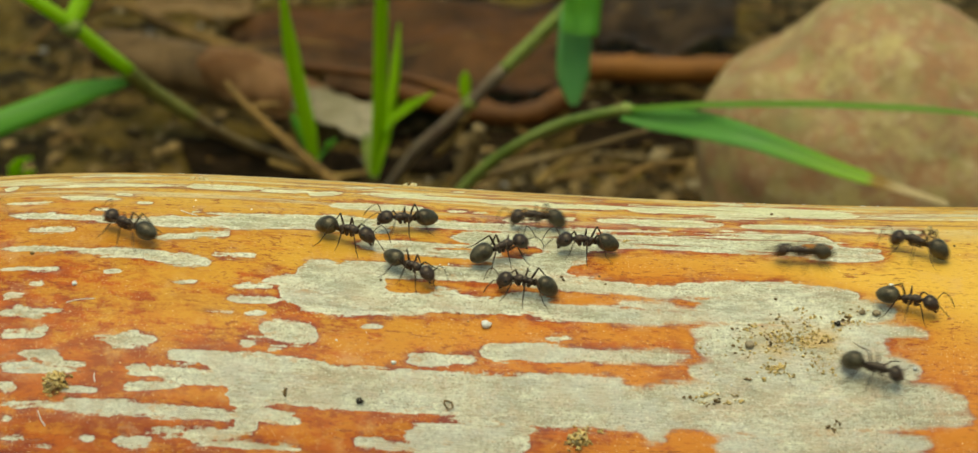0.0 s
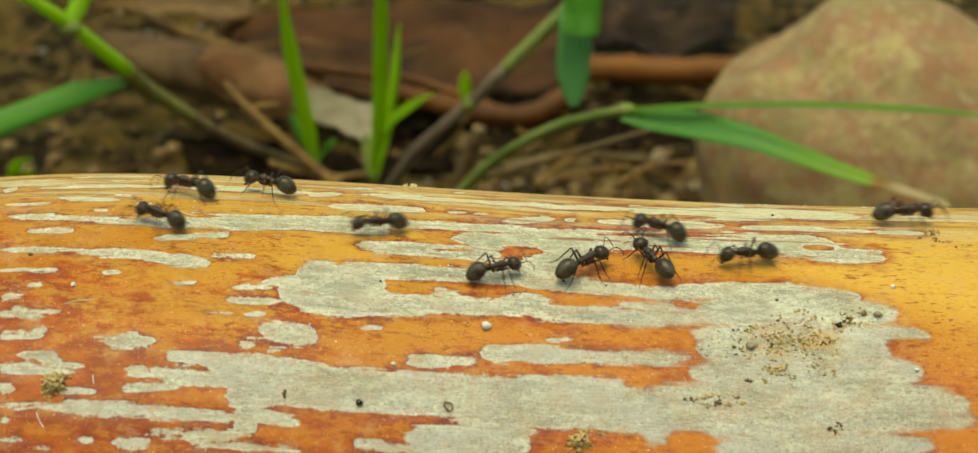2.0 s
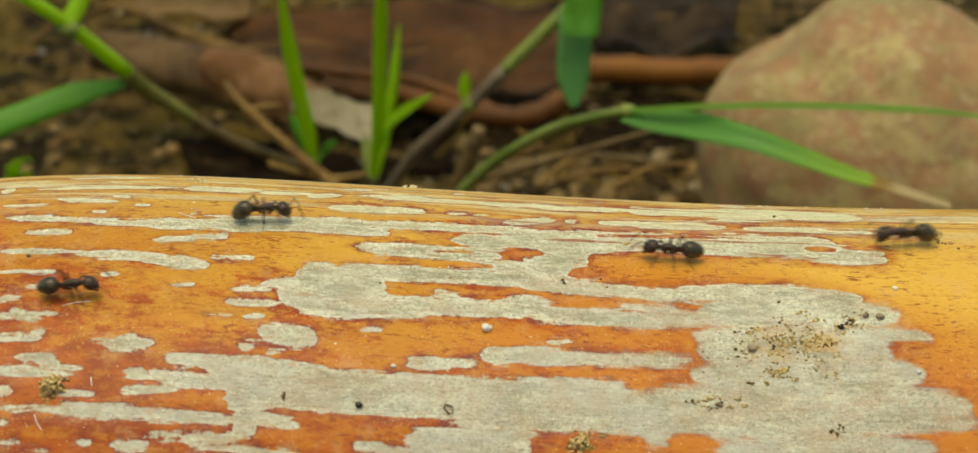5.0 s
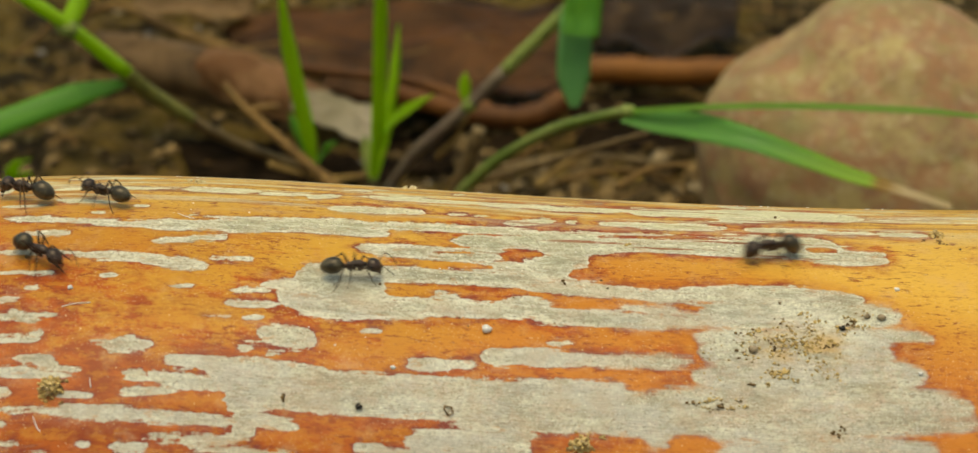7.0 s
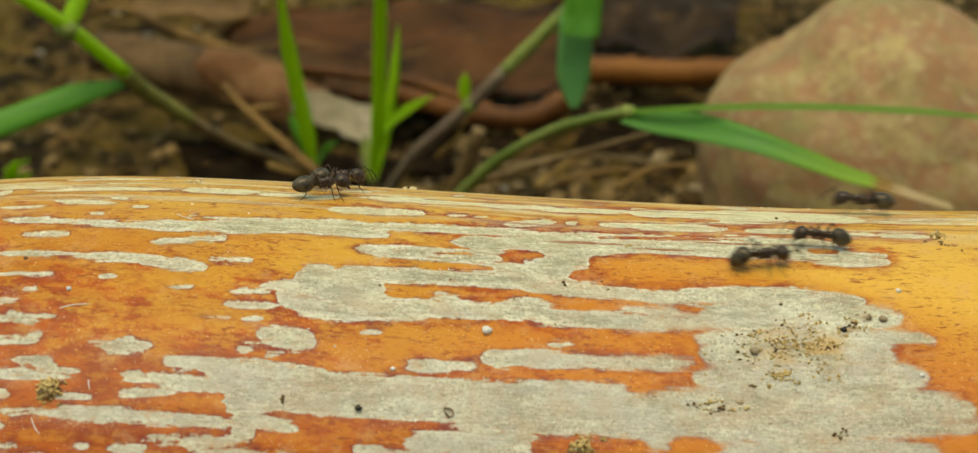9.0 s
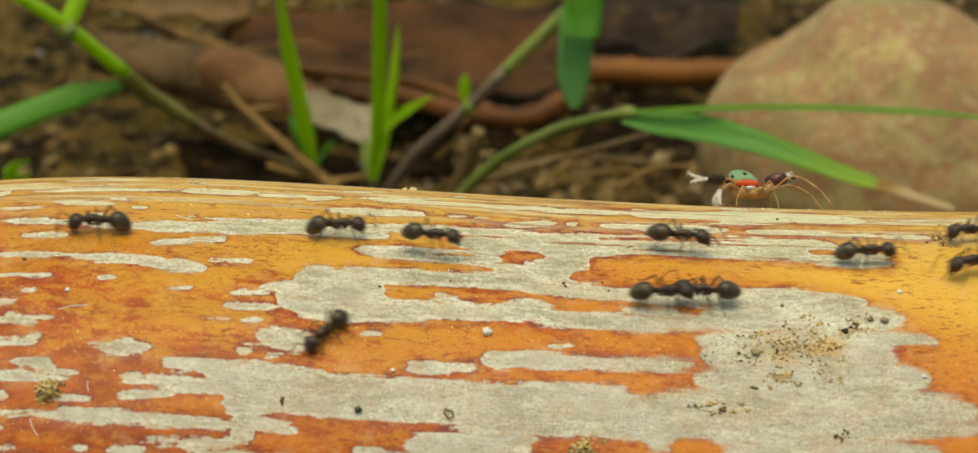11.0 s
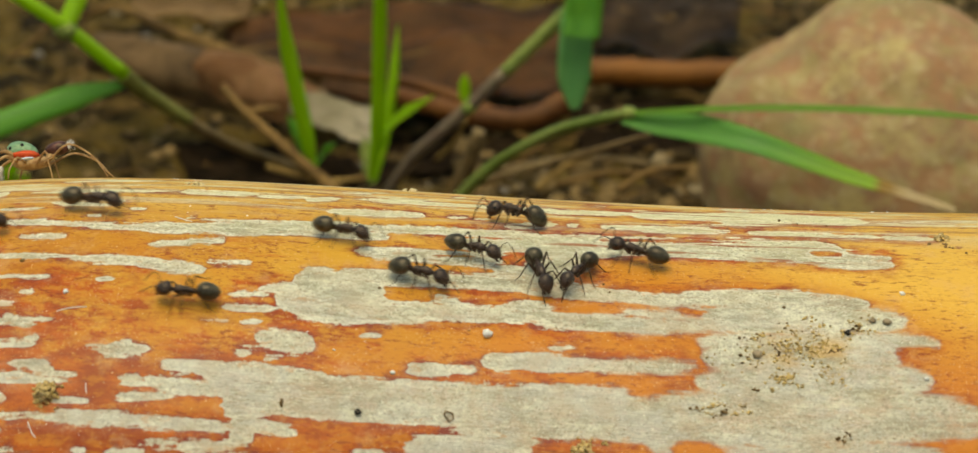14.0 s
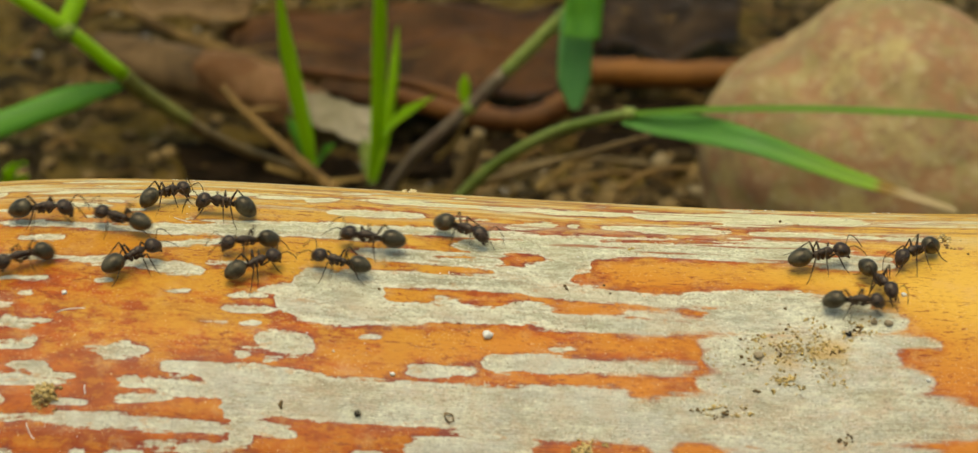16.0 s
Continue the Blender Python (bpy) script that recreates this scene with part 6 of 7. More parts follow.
    march("L", (0.3, 36.9, -0.7, 136), (0.4, 35.4, 0.9, 154), (0.5, 32.6, 1.4, 173), (0.6, 27.0, -0.4, 193), (0.7, 22.4, -2.4, 200), (0.8, 20.3, -3.2, 182), (0.9, 19.4, -2.8, 167), (1, 18.7, -1.7, 170), (1.1, 18.1, -0.5, 168), (1.2, 16.3, -0.2, 181), (1.3, 13.2, -1.1, 200), (1.4, 9.7, -2.7, 209), (1.5, 6.7, -3.9, 204), (1.6, 5.6, -4.0, 182), (1.7, 4.2, -3.4, 170), (1.8, 1.3, -2.9, 178), (1.9, -3.0, -3.3, 190), (2, -8.2, -4.1, 195), (2.1, -13.8, -5.1, 190), (2.2, -19.2, -5.5, 182), (2.3, -23.2, -5.5, 176), (2.4, -25.3, -5.0, 169), (2.5, -27.1, -4.4, 169), (2.6, -30.3, -4.3, 174), (2.7, -34.1, -4.1, 176))
    march("L", (1.2, 33.1, -4.7, 188), (1.3, 28.3, -5.3, 188), (1.4, 24.5, -5.9, 180), (1.5, 22.4, -6.3, 176), (1.6, 20.2, -7.5, 186), (1.7, 17.7, -8.1, 186), (1.8, 15.2, -8.0, 168), (1.9, 12.9, -7.5, 144), (2, 11.8, -6.8, 124), (2.1, 11.5, -6.6, 133), (2.2, 11.3, -6.3, 145), (2.3, 10.9, -5.9, 155), (2.4, 9.8, -5.2, 159), (2.5, 7.5, -4.8, 165), (2.6, 3.6, -5.4, 183), (2.7, -0.5, -6.7, 197), (2.8, -5.3, -8.3, 195), (2.9, -10.7, -9.3, 184), (3, -15.7, -9.8, 173), (3.1, -18.4, -9.5, 169), (3.2, -19.5, -9.3, 161), (3.3, -20.1, -8.8, 154), (3.4, -21.4, -8.1, 155), (3.5, -24.3, -7.0, 162), (3.6, -28.5, -6.2, 170), (3.7, -31.5, -5.9, 179), (3.8, -33.0, -6.0, 188), (3.9, -34.1, -6.3, 193), (4, -35.3, -6.6, 194))
    march("L", (1.4, 31.8, -3.1, 180), (1.5, 27.7, -3.5, 178), (1.6, 24.7, -3.5, 182), (1.7, 22.9, -3.8, 184), (1.8, 20.4, -4.0, 177), (1.9, 16.7, -3.3, 161), (2, 12.6, -2.3, 152), (2.1, 8.7, -1.5, 170), (2.2, 5.1, -2.0, 191), (2.3, -0.1, -3.6, 197), (2.4, -6.7, -5.6, 197), (2.5, -13.6, -7.3, 191), (2.6, -18.7, -7.9, 182), (2.7, -21.5, -7.6, 169), (2.8, -23.8, -6.7, 161), (2.9, -27.5, -5.4, 167), (3, -32.5, -3.9, 173), (3.1, -36.6, -2.8, 170))
    march("L", (2.1, 35.9, -4.1, 199), (2.2, 32.1, -5.4, 190), (2.3, 26.9, -5.9, 181), (2.4, 20.6, -5.5, 181), (2.5, 15.2, -4.9, 184), (2.6, 12.0, -4.8, 180), (2.7, 8.4, -4.6, 175), (2.8, 3.5, -4.3, 172), (2.9, -1.5, -3.1, 169), (3, -7.0, -2.1, 171), (3.1, -14.2, -2.3, 180), (3.2, -20.8, -3.1, 184), (3.3, -25.9, -3.4, 182), (3.4, -30.8, -3.4, 177), (3.5, -35.4, -2.9, 173))
    march("L", (2.3, 38.7, 7.8, 165), (2.4, 34.4, 9.2, 182), (2.5, 29.2, 8.3, 198), (2.6, 23.3, 5.0, 204), (2.7, 16.6, 2.1, 204), (2.8, 10.6, -0.5, 204), (2.9, 6.3, -2.4, 194), (3, 3.7, -3.9, 185), (3.1, 0.2, -5.9, 193), (3.2, -4.4, -7.6, 195), (3.3, -9.3, -8.5, 183), (3.4, -12.8, -8.1, 160), (3.5, -15.5, -6.9, 141), (3.6, -20.2, -5.2, 149), (3.7, -25.9, -3.2, 159), (3.8, -30.7, -1.4, 158), (3.9, -34.6, 0.3, 154), (4, -38.3, 2.4, 151))
    march("R", (2.2, -33.5, -8.9, -6), (2.3, -30.9, -9.1, -8), (2.4, -28.9, -9.5, -6), (2.5, -27.5, -9.9, -2), (2.6, -27.0, -10.1, -5), (2.7, -27.2, -10.2, -6), (2.8, -27.5, -10.3, 0), (2.9, -27.7, -10.3, 8), (3, -27.8, -10.2, 9), (3.1, -27.5, -10.3, -10), (3.2, -27.0, -10.7, -33), (3.3, -26.0, -11.5, -46), (3.4, -25.0, -12.6, -44), (3.5, -23.9, -13.7, -31), (3.6, -23.2, -14.4, -15), (3.7, -22.1, -14.5, 7), (3.8, -20.2, -13.9, 23), (3.9, -17.8, -12.6, 27), (4, -14.7, -10.8, 25), (4.1, -10.9, -9.0, 22), (4.2, -6.3, -7.2, 21))
    march("L", (1.7, 36.1, -1.1, 197), (1.8, 29.8, -3.1, 197), (1.9, 23.6, -4.8, 198), (2, 18.9, -5.7, 194), (2.1, 16.7, -5.9, 172), (2.2, 15.5, -5.1, 150), (2.3, 13.5, -3.7, 148), (2.4, 10.6, -1.9, 163), (2.5, 6.8, -0.8, 187), (2.6, 1.5, -1.9, 197), (2.7, -4.7, -3.8, 197), (2.8, -11.3, -5.8, 194), (2.9, -18.0, -7.0, 188), (3, -23.4, -7.4, 178), (3.1, -27.3, -6.6, 169), (3.2, -31.3, -5.4, 164), (3.3, -35.8, -4.1, 163))
    march("L", (2.6, 33.9, -5.8, 170), (2.7, 28.2, -4.8, 170), (2.8, 24.3, -4.1, 168), (2.9, 22.3, -3.3, 149), (3, 21.0, -2.6, 136), (3.1, 19.0, -2.9, 165), (3.2, 14.7, -4.0, 190), (3.3, 8.0, -5.2, 189), (3.4, -0.5, -6.3, 193), (3.5, -8.5, -7.3, 197), (3.6, -11.4, -7.5, 186), (3.7, -13.7, -7.3, 175), (3.8, -18.0, -6.8, 175), (3.9, -23.9, -6.4, 175), (4, -29.0, -6.4, 178), (4.1, -31.4, -6.8, 189), (4.2, -32.8, -7.5, 200))
    march("L", (3.3, 37.1, 1.0, 198), (3.4, 34.4, 0.4, 198), (3.5, 31.5, -0.1, 197), (3.6, 28.3, -1.0, 193), (3.7, 24.3, -2.0, 191), (3.8, 19.7, -2.9, 193), (3.9, 14.9, -4.1, 204), (4, 9.8, -5.3, 211), (4.1, 4.6, -5.7, 195), (4.2, -0.7, -5.8, 181))
    march("L", (3.5, 35.7, -1.8, 207), (3.6, 33.9, -2.8, 204), (3.7, 30.8, -4.1, 200), (3.8, 26.1, -5.6, 196), (3.9, 20.2, -6.9, 194), (4, 14.6, -8.0, 191), (4.1, 9.5, -8.6, 186), (4.2, 5.1, -9.0, 183))
    march("R", (3.9, -35.8, -5.4, 32), (4, -33.9, -4.2, 31), (4.1, -32.3, -3.6, 24), (4.2, -30.6, -3.1, 21))
    march("L", (6.3, -34.2, -3.5, 148), (6.4, -35.5, -2.7, 148))
    march("L", (6.3, -17.9, -5.4, 187), (6.4, -24.4, -5.9, 191), (6.5, -29.6, -6.0, 187), (6.6, -30.8, -5.7, 157), (6.7, -30.9, -5.3, 127), (6.8, -31.2, -4.2, 121), (6.9, -32.3, -2.4, 139), (7, -34.5, -0.2, 155), (7.1, -36.4, 1.5, 148))
    march("L", (6.3, 4.7, -7.5, 174), (6.4, -2.7, -6.5, 168), (6.5, -10.3, -5.4, 164), (6.6, -17.9, -5.0, 170), (6.7, -23.3, -4.9, 168), (6.8, -25.7, -4.0, 152), (6.9, -27.0, -2.5, 145), (7, -28.6, -0.8, 153), (7.1, -31.6, 0.0, 161), (7.2, -35.1, 1.0, 162))
    march("R", (6.3, 11.4, -4.7, -6), (6.4, 16.2, -5.2, -2), (6.5, 21.5, -5.6, -1), (6.6, 25.9, -5.8, -8), (6.7, 28.6, -6.6, -22), (6.8, 30.7, -7.9, -29), (6.9, 33.1, -9.2, -31))
    march("R", (6.5, -34.7, -6.7, 7), (6.6, -34.5, -6.3, -4), (6.7, -34.5, -6.2, -16), (6.8, -34.2, -6.6, -29), (6.9, -33.6, -7.5, -35), (7, -32.1, -8.7, -36), (7.1, -28.9, -9.8, -15), (7.2, -25.6, -9.6, 4), (7.3, -22.2, -8.2, 22), (7.4, -18.1, -6.2, 26), (7.5, -14.7, -4.6, 20), (7.6, -13.6, -4.1, 18), (7.7, -13.8, -4.1, 54), (7.8, -14.4, -4.1, 64), (7.9, -14.9, -3.6, 94), (8, -15.1, -3.0, 120), (8.1, -15.2, -3.3, 137), (8.2, -15.6, -3.5, 150), (8.3, -16.5, -3.1, 162), (8.4, -18.2, -2.4, 170), (8.5, -20.8, -2.5, 182), (8.6, -24.3, -4.3, 201), (8.7, -28.2, -6.9, 209), (8.8, -32.3, -8.9, 207))
    march("R", (6.5, -33.0, -11.0, -53), (6.6, -29.5, -11.1, -24), (6.7, -25.0, -11.0, 1), (6.8, -19.6, -10.7, 7), (6.9, -14.0, -9.8, 12), (7, -9.8, -9.2, 5), (7.1, -8.7, -10.3, -35), (7.2, -9.3, -12.6, -79), (7.3, -11.1, -15.3, -102), (7.4, -13.4, -17.4, -115), (7.5, -14.7, -18.5, -119), (7.7, -15.0, -18.9, -119), (7.9, -14.8, -18.6, -124), (8, -14.9, -18.4, -129), (8.2, -15.0, -18.5, -125), (8.3, -15.4, -18.3, -130), (8.4, -16.3, -18.1, -140), (8.5, -18.2, -18.0, -155), (8.6, -21.9, -18.2, -170), (8.7, -26.4, -18.2, -179), (8.8, -30.6, -18.0, -184), (8.9, -34.3, -17.6, -187))
    march("L", (6.5, 37.6, -2.8, 185), (6.6, 33.9, -3.0, 182), (6.7, 32.9, -3.1, 180), (6.8, 31.0, -3.3, 183), (6.9, 26.8, -3.6, 191), (7, 20.6, -4.4, 198), (7.1, 14.4, -5.4, 190), (7.2, 8.1, -5.8, 181), (7.3, 1.5, -5.7, 180), (7.4, -4.9, -5.7, 179), (7.5, -10.1, -6.3, 183), (7.6, -12.5, -7.4, 196), (7.7, -14.5, -8.3, 200), (7.8, -16.4, -8.8, 195), (7.9, -17.6, -9.0, 184), (8, -18.3, -8.9, 175), (8.1, -18.7, -9.0, 182), (8.2, -19.5, -9.3, 188), (8.3, -21.3, -9.6, 184), (8.4, -24.5, -9.6, 179), (8.5, -28.7, -9.1, 173), (8.6, -33.2, -7.8, 165))
    march("R", (7.2, -33.6, -4.4, 13), (7.3, -29.2, -3.3, 18), (7.4, -25.4, -1.5, 35), (7.5, -23.6, 0.0, 52), (7.6, -24.0, -0.2, 29), (7.7, -24.8, -0.8, -53), (7.8, -24.9, -1.3, -57), (7.9, -24.5, -1.6, 7), (8, -23.8, -1.7, 47), (8.1, -23.1, -1.4, 49), (8.2, -22.1, -0.9, 41), (8.3, -21.3, -0.1, 38), (8.4, -20.4, 0.9, 36), (8.5, -19.4, 2.1, 33), (8.6, -17.8, 2.4, 28), (8.7, -15.6, 2.8, 25), (8.8, -13.5, 3.8, 24), (9, -11.7, 5.8, 20), (9.2, -14.0, 4.7, 10))
    march("R", (7.4, -33.9, -3.6, 4), (7.5, -29.3, -3.3, 4), (7.6, -25.1, -3.9, -3), (7.7, -21.6, -4.5, 1), (7.8, -20.0, -4.4, 25), (7.9, -19.7, -3.6, 42), (8, -19.8, -2.6, 43), (8.1, -19.3, -1.8, 42), (8.2, -18.1, -1.0, 36), (8.3, -16.5, -0.1, 26), (8.4, -14.7, 1.1, 25), (8.5, -13.3, 2.1, 29), (8.6, -12.7, 2.0, 26), (8.7, -12.6, 1.8, 24), (8.8, -12.5, 1.9, 22), (9, -12.7, 2.8, 24), (9.2, -12.6, 1.3, 24))
    march("R", (7.6, -33.2, -3.0, -6), (7.7, -31.3, -3.1, -8), (7.8, -30.6, -3.3, -10), (7.9, -29.6, -4.0, -12), (8, -27.8, -4.8, -15), (8.1, -25.3, -5.5, -13), (8.2, -23.1, -5.7, -10), (8.3, -21.5, -6.0, -7), (8.4, -19.9, -6.4, -3), (8.5, -17.7, -6.7, 2), (8.6, -12.9, -6.0, 4), (8.7, -5.6, -5.3, 3), (8.8, 3.1, -5.2, 1), (8.9, 12.2, -5.1, 8), (9, 19.7, -5.4, 10), (9.1, 22.5, -6.9, -15), (9.2, 25.1, -9.0, -34))
    march("L", (8.9, 31.0, -3.1, 176), (9, 24.4, -2.3, 174), (9.1, 23.1, -2.1, 170), (9.2, 23.8, -1.9, 167))
    march("L", (8.9, 34.9, 5.6, 176), (9, 28.8, 5.8, 177), (9.1, 22.0, 4.7, 186), (9.2, 15.3, 3.3, 192))
    march("R", (11.3, 0.1, -5.2, 14), (11.4, 3.5, -4.5, 15), (11.5, 7.6, -3.8, 16), (11.6, 11.5, -3.4, 11), (11.7, 15.3, -2.8, 9), (11.8, 18.8, -2.2, 11), (11.9, 21.2, -1.7, 14), (12, 22.9, -1.3, 16), (12.1, 24.9, -1.1, 10), (12.2, 28.1, -0.6, 7), (12.3, 32.7, -0.1, 6))
    march("R", (11.3, 4.8, -6.8, -50), (11.4, 5.7, -11.0, -72), (11.5, 6.2, -14.6, -93), (11.6, 5.6, -16.9, -111), (11.7, 4.3, -18.3, -112), (11.8, 3.2, -19.2, -111), (11.9, 1.7, -19.5, -125), (12, -0.4, -19.3, -145), (12.1, -4.6, -18.8, -166), (12.2, -8.8, -17.3, -193), (12.3, -12.3, -14.7, -220), (12.4, -15.6, -11.6, -231), (12.5, -17.7, -9.4, -216), (12.6, -18.6, -9.8, -169), (12.7, -19.0, -12.0, -144), (12.8, -19.5, -14.9, -115), (12.9, -19.6, -18.3, -93), (13, -19.5, -21.7, -87), (13.1, -19.4, -25.0, -87))
    march("L", (11.3, 2.3, -10.5, 167), (11.4, -3.3, -9.0, 161), (11.5, -9.7, -7.4, 157), (11.6, -17.2, -6.3, 166), (11.7, -25.0, -5.8, 174), (11.8, -32.8, -4.9, 174))
    march("L", (11.3, -22.3, -15.7, 265), (11.4, -25.3, -16.5, 230), (11.5, -28.8, -17.1, 195), (11.6, -32.6, -17.0, 165))
    march("R", (11.3, 18.9, -8.8, 0), (11.4, 18.9, -8.5, 4), (11.5, 19.2, -7.9, 12), (11.6, 20.2, -7.1, 20), (11.7, 21.8, -5.9, 26), (11.8, 23.7, -5.0, 24), (11.9, 25.5, -3.9, 29), (12, 27.2, -3.0, 35), (12.1, 30.8, -2.1, 26), (12.2, 35.3, -1.2, 16))
    march("R", (11.3, 22.5, -4.8, -10), (11.4, 24.0, -5.0, -4), (11.5, 25.4, -5.3, 3), (11.6, 26.7, -6.0, -12), (11.7, 28.2, -6.7, -21), (11.8, 29.8, -7.3, -14), (11.9, 32.1, -7.8, -7), (12, 34.9, -7.9, -2))
    march("L", (11.3, 24.7, -2.9, 183), (11.4, 22.1, -2.9, 192), (11.5, 18.9, -3.6, 205), (11.6, 16.5, -5.2, 210), (11.7, 14.2, -6.8, 204), (11.8, 10.7, -7.9, 192), (11.9, 6.0, -8.6, 178), (12, -0.0, -8.6, 168), (12.1, -6.4, -7.7, 170), (12.2, -12.6, -6.9, 178), (12.3, -17.9, -7.0, 188), (12.4, -21.0, -7.8, 197), (12.5, -23.5, -8.8, 194), (12.6, -27.5, -9.8, 188), (12.7, -31.7, -10.1, 183))
    march("L", (11.3, 25.2, -7.8, 279), (11.4, 25.4, -9.0, 249), (11.5, 24.2, -10.7, 221), (11.6, 20.6, -12.8, 205), (11.7, 17.1, -14.0, 191), (11.8, 14.6, -14.1, 173), (11.9, 12.5, -13.4, 158), (12, 10.1, -12.2, 152), (12.1, 6.5, -10.2, 153), (12.2, 1.6, -7.8, 157), (12.3, -4.4, -5.6, 165), (12.4, -11.3, -4.4, 171), (12.5, -17.3, -4.3, 179), (12.6, -19.0, -4.9, 196), (12.7, -19.7, -5.8, 205), (12.8, -20.9, -6.4, 193), (12.9, -21.8, -6.4, 165), (13, -22.9, -5.9, 144), (13.1, -25.4, -4.7, 151), (13.2, -28.8, -3.5, 160), (13.3, -32.7, -2.2, 162))
    march("L", (11.3, 35.0, -1.0, 203), (11.4, 32.7, -1.9, 194), (11.5, 31.0, -2.3, 174), (11.6, 30.5, -1.9, 151), (11.7, 29.7, -1.1, 139), (11.8, 28.5, 0.0, 139), (11.9, 26.7, 1.4, 147), (12, 24.6, 2.8, 165), (12.1, 22.2, 2.7, 187), (12.2, 19.5, 1.9, 202), (12.3, 16.8, 0.4, 211), (12.4, 14.7, -1.2, 216), (12.5, 12.4, -2.6, 214), (12.6, 9.1, -3.8, 206), (12.7, 5.8, -4.8, 200), (12.8, 3.1, -5.8, 197), (12.9, 0.7, -6.4, 198), (13, -1.7, -6.7, 194), (13.1, -4.1, -6.2, 178), (13.2, -5.3, -5.8, 177), (13.3, -5.6, -5.7, 199), (13.4, -6.1, -6.5, 215), (13.5, -7.0, -7.9, 213), (13.6, -8.7, -9.6, 214), (13.7, -11.0, -11.0, 206), (13.8, -14.1, -12.0, 192), (13.9, -17.5, -12.4, 186), (14, -21.1, -12.1, 181), (14.1, -24.1, -11.0, 168), (14.2, -26.7, -9.9, 158), (14.3, -29.3, -8.8, 157), (14.4, -32.0, -7.7, 154), (14.5, -34.5, -6.3, 151))
    march("L", (11.5, 34.7, -2.9, 162), (11.6, 34.3, -3.0, 143), (11.7, 33.9, -2.6, 127), (11.8, 33.1, -1.2, 121), (11.9, 31.7, 1.6, 124), (12, 29.6, 4.8, 138), (12.1, 27.4, 5.5, 163), (12.2, 25.0, 5.1, 182), (12.3, 22.2, 4.7, 190), (12.4, 18.6, 3.9, 195), (12.5, 14.2, 2.8, 199), (12.6, 9.4, 1.1, 200), (12.7, 4.3, -0.6, 197), (12.8, -0.7, -2.1, 197), (12.9, -6.1, -3.8, 198), (13, -10.9, -5.9, 208), (13.1, -12.6, -8.3, 224), (13.2, -14.2, -10.8, 219), (13.3, -15.9, -12.7, 208), (13.4, -16.9, -14.0, 218), (13.5, -18.4, -14.5, 209), (13.6, -21.7, -14.0, 177), (13.7, -26.4, -12.7, 165), (13.8, -31.6, -11.0, 161))
    march("L", (11.7, 34.9, -4.6, 130), (11.8, 34.2, -3.8, 155), (11.9, 33.4, -3.2, 154), (12, 32.4, -3.4, 147), (12.1, 30.3, -5.1, 178), (12.2, 26.8, -6.7, 196), (12.3, 21.8, -7.5, 188), (12.4, 16.1, -7.9, 186), (12.5, 10.1, -8.3, 184), (12.6, 3.4, -8.2, 179), (12.7, -3.9, -7.5, 178), (12.8, -11.1, -7.4, 185), (12.9, -17.0, -8.6, 197), (13, -20.9, -10.0, 198), (13.1, -22.2, -9.8, 170), (13.2, -23.5, -8.6, 148), (13.3, -25.9, -6.9, 146), (13.4, -29.1, -4.6, 164), (13.5, -32.6, -2.6, 184), (13.6, -35.6, -1.1, 170))
    march("R", (12.1, -35.4, -1.9, -9), (12.2, -32.0, -2.4, -3), (12.3, -28.4, -2.4, 7), (12.4, -25.1, -1.9, 26), (12.5, -22.5, -1.2, 31), (12.6, -21.5, -1.3, -1), (12.7, -20.7, -1.8, -20), (12.8, -19.3, -2.2, -15), (12.9, -17.3, -2.8, -17), (13, -15.1, -3.1, -20), (13.1, -13.2, -2.9, -3), (13.2, -11.8, -2.2, 12), (13.3, -10.6, -1.9, 8), (13.4, -9.7, -1.9, 16), (13.5, -9.3, -2.0, 20), (13.6, -9.1, -2.7, -15), (13.7, -8.4, -3.4, -34), (13.8, -6.5, -4.4, -23), (13.9, -3.6, -5.3, -21), (14, -1.2, -5.9, -21), (14.1, -0.3, -5.8, -8), (14.2, 0.0, -5.4, -2), (14.3, 0.4, -5.2, -5), (14.4, 0.7, -4.8, -3), (14.5, 1.1, -4.5, 3), (14.6, 1.7, -4.4, 10), (14.7, 2.7, -4.2, 18), (14.8, 3.6, -3.8, 20), (14.9, 4.2, -3.2, 18), (15, 4.3, -2.6, 1), (15.1, 3.9, -2.0, -49), (15.2, 2.8, -2.0, -99), (15.3, 1.2, -3.2, -115), (15.4, -0.8, -5.3, -116), (15.5, -2.9, -7.9, -117), (15.6, -4.7, -10.1, -129), (15.7, -6.3, -11.2, -151), (15.8, -7.7, -11.0, -178), (15.9, -9.2, -9.9, -190), (16, -10.7, -8.3, -191))
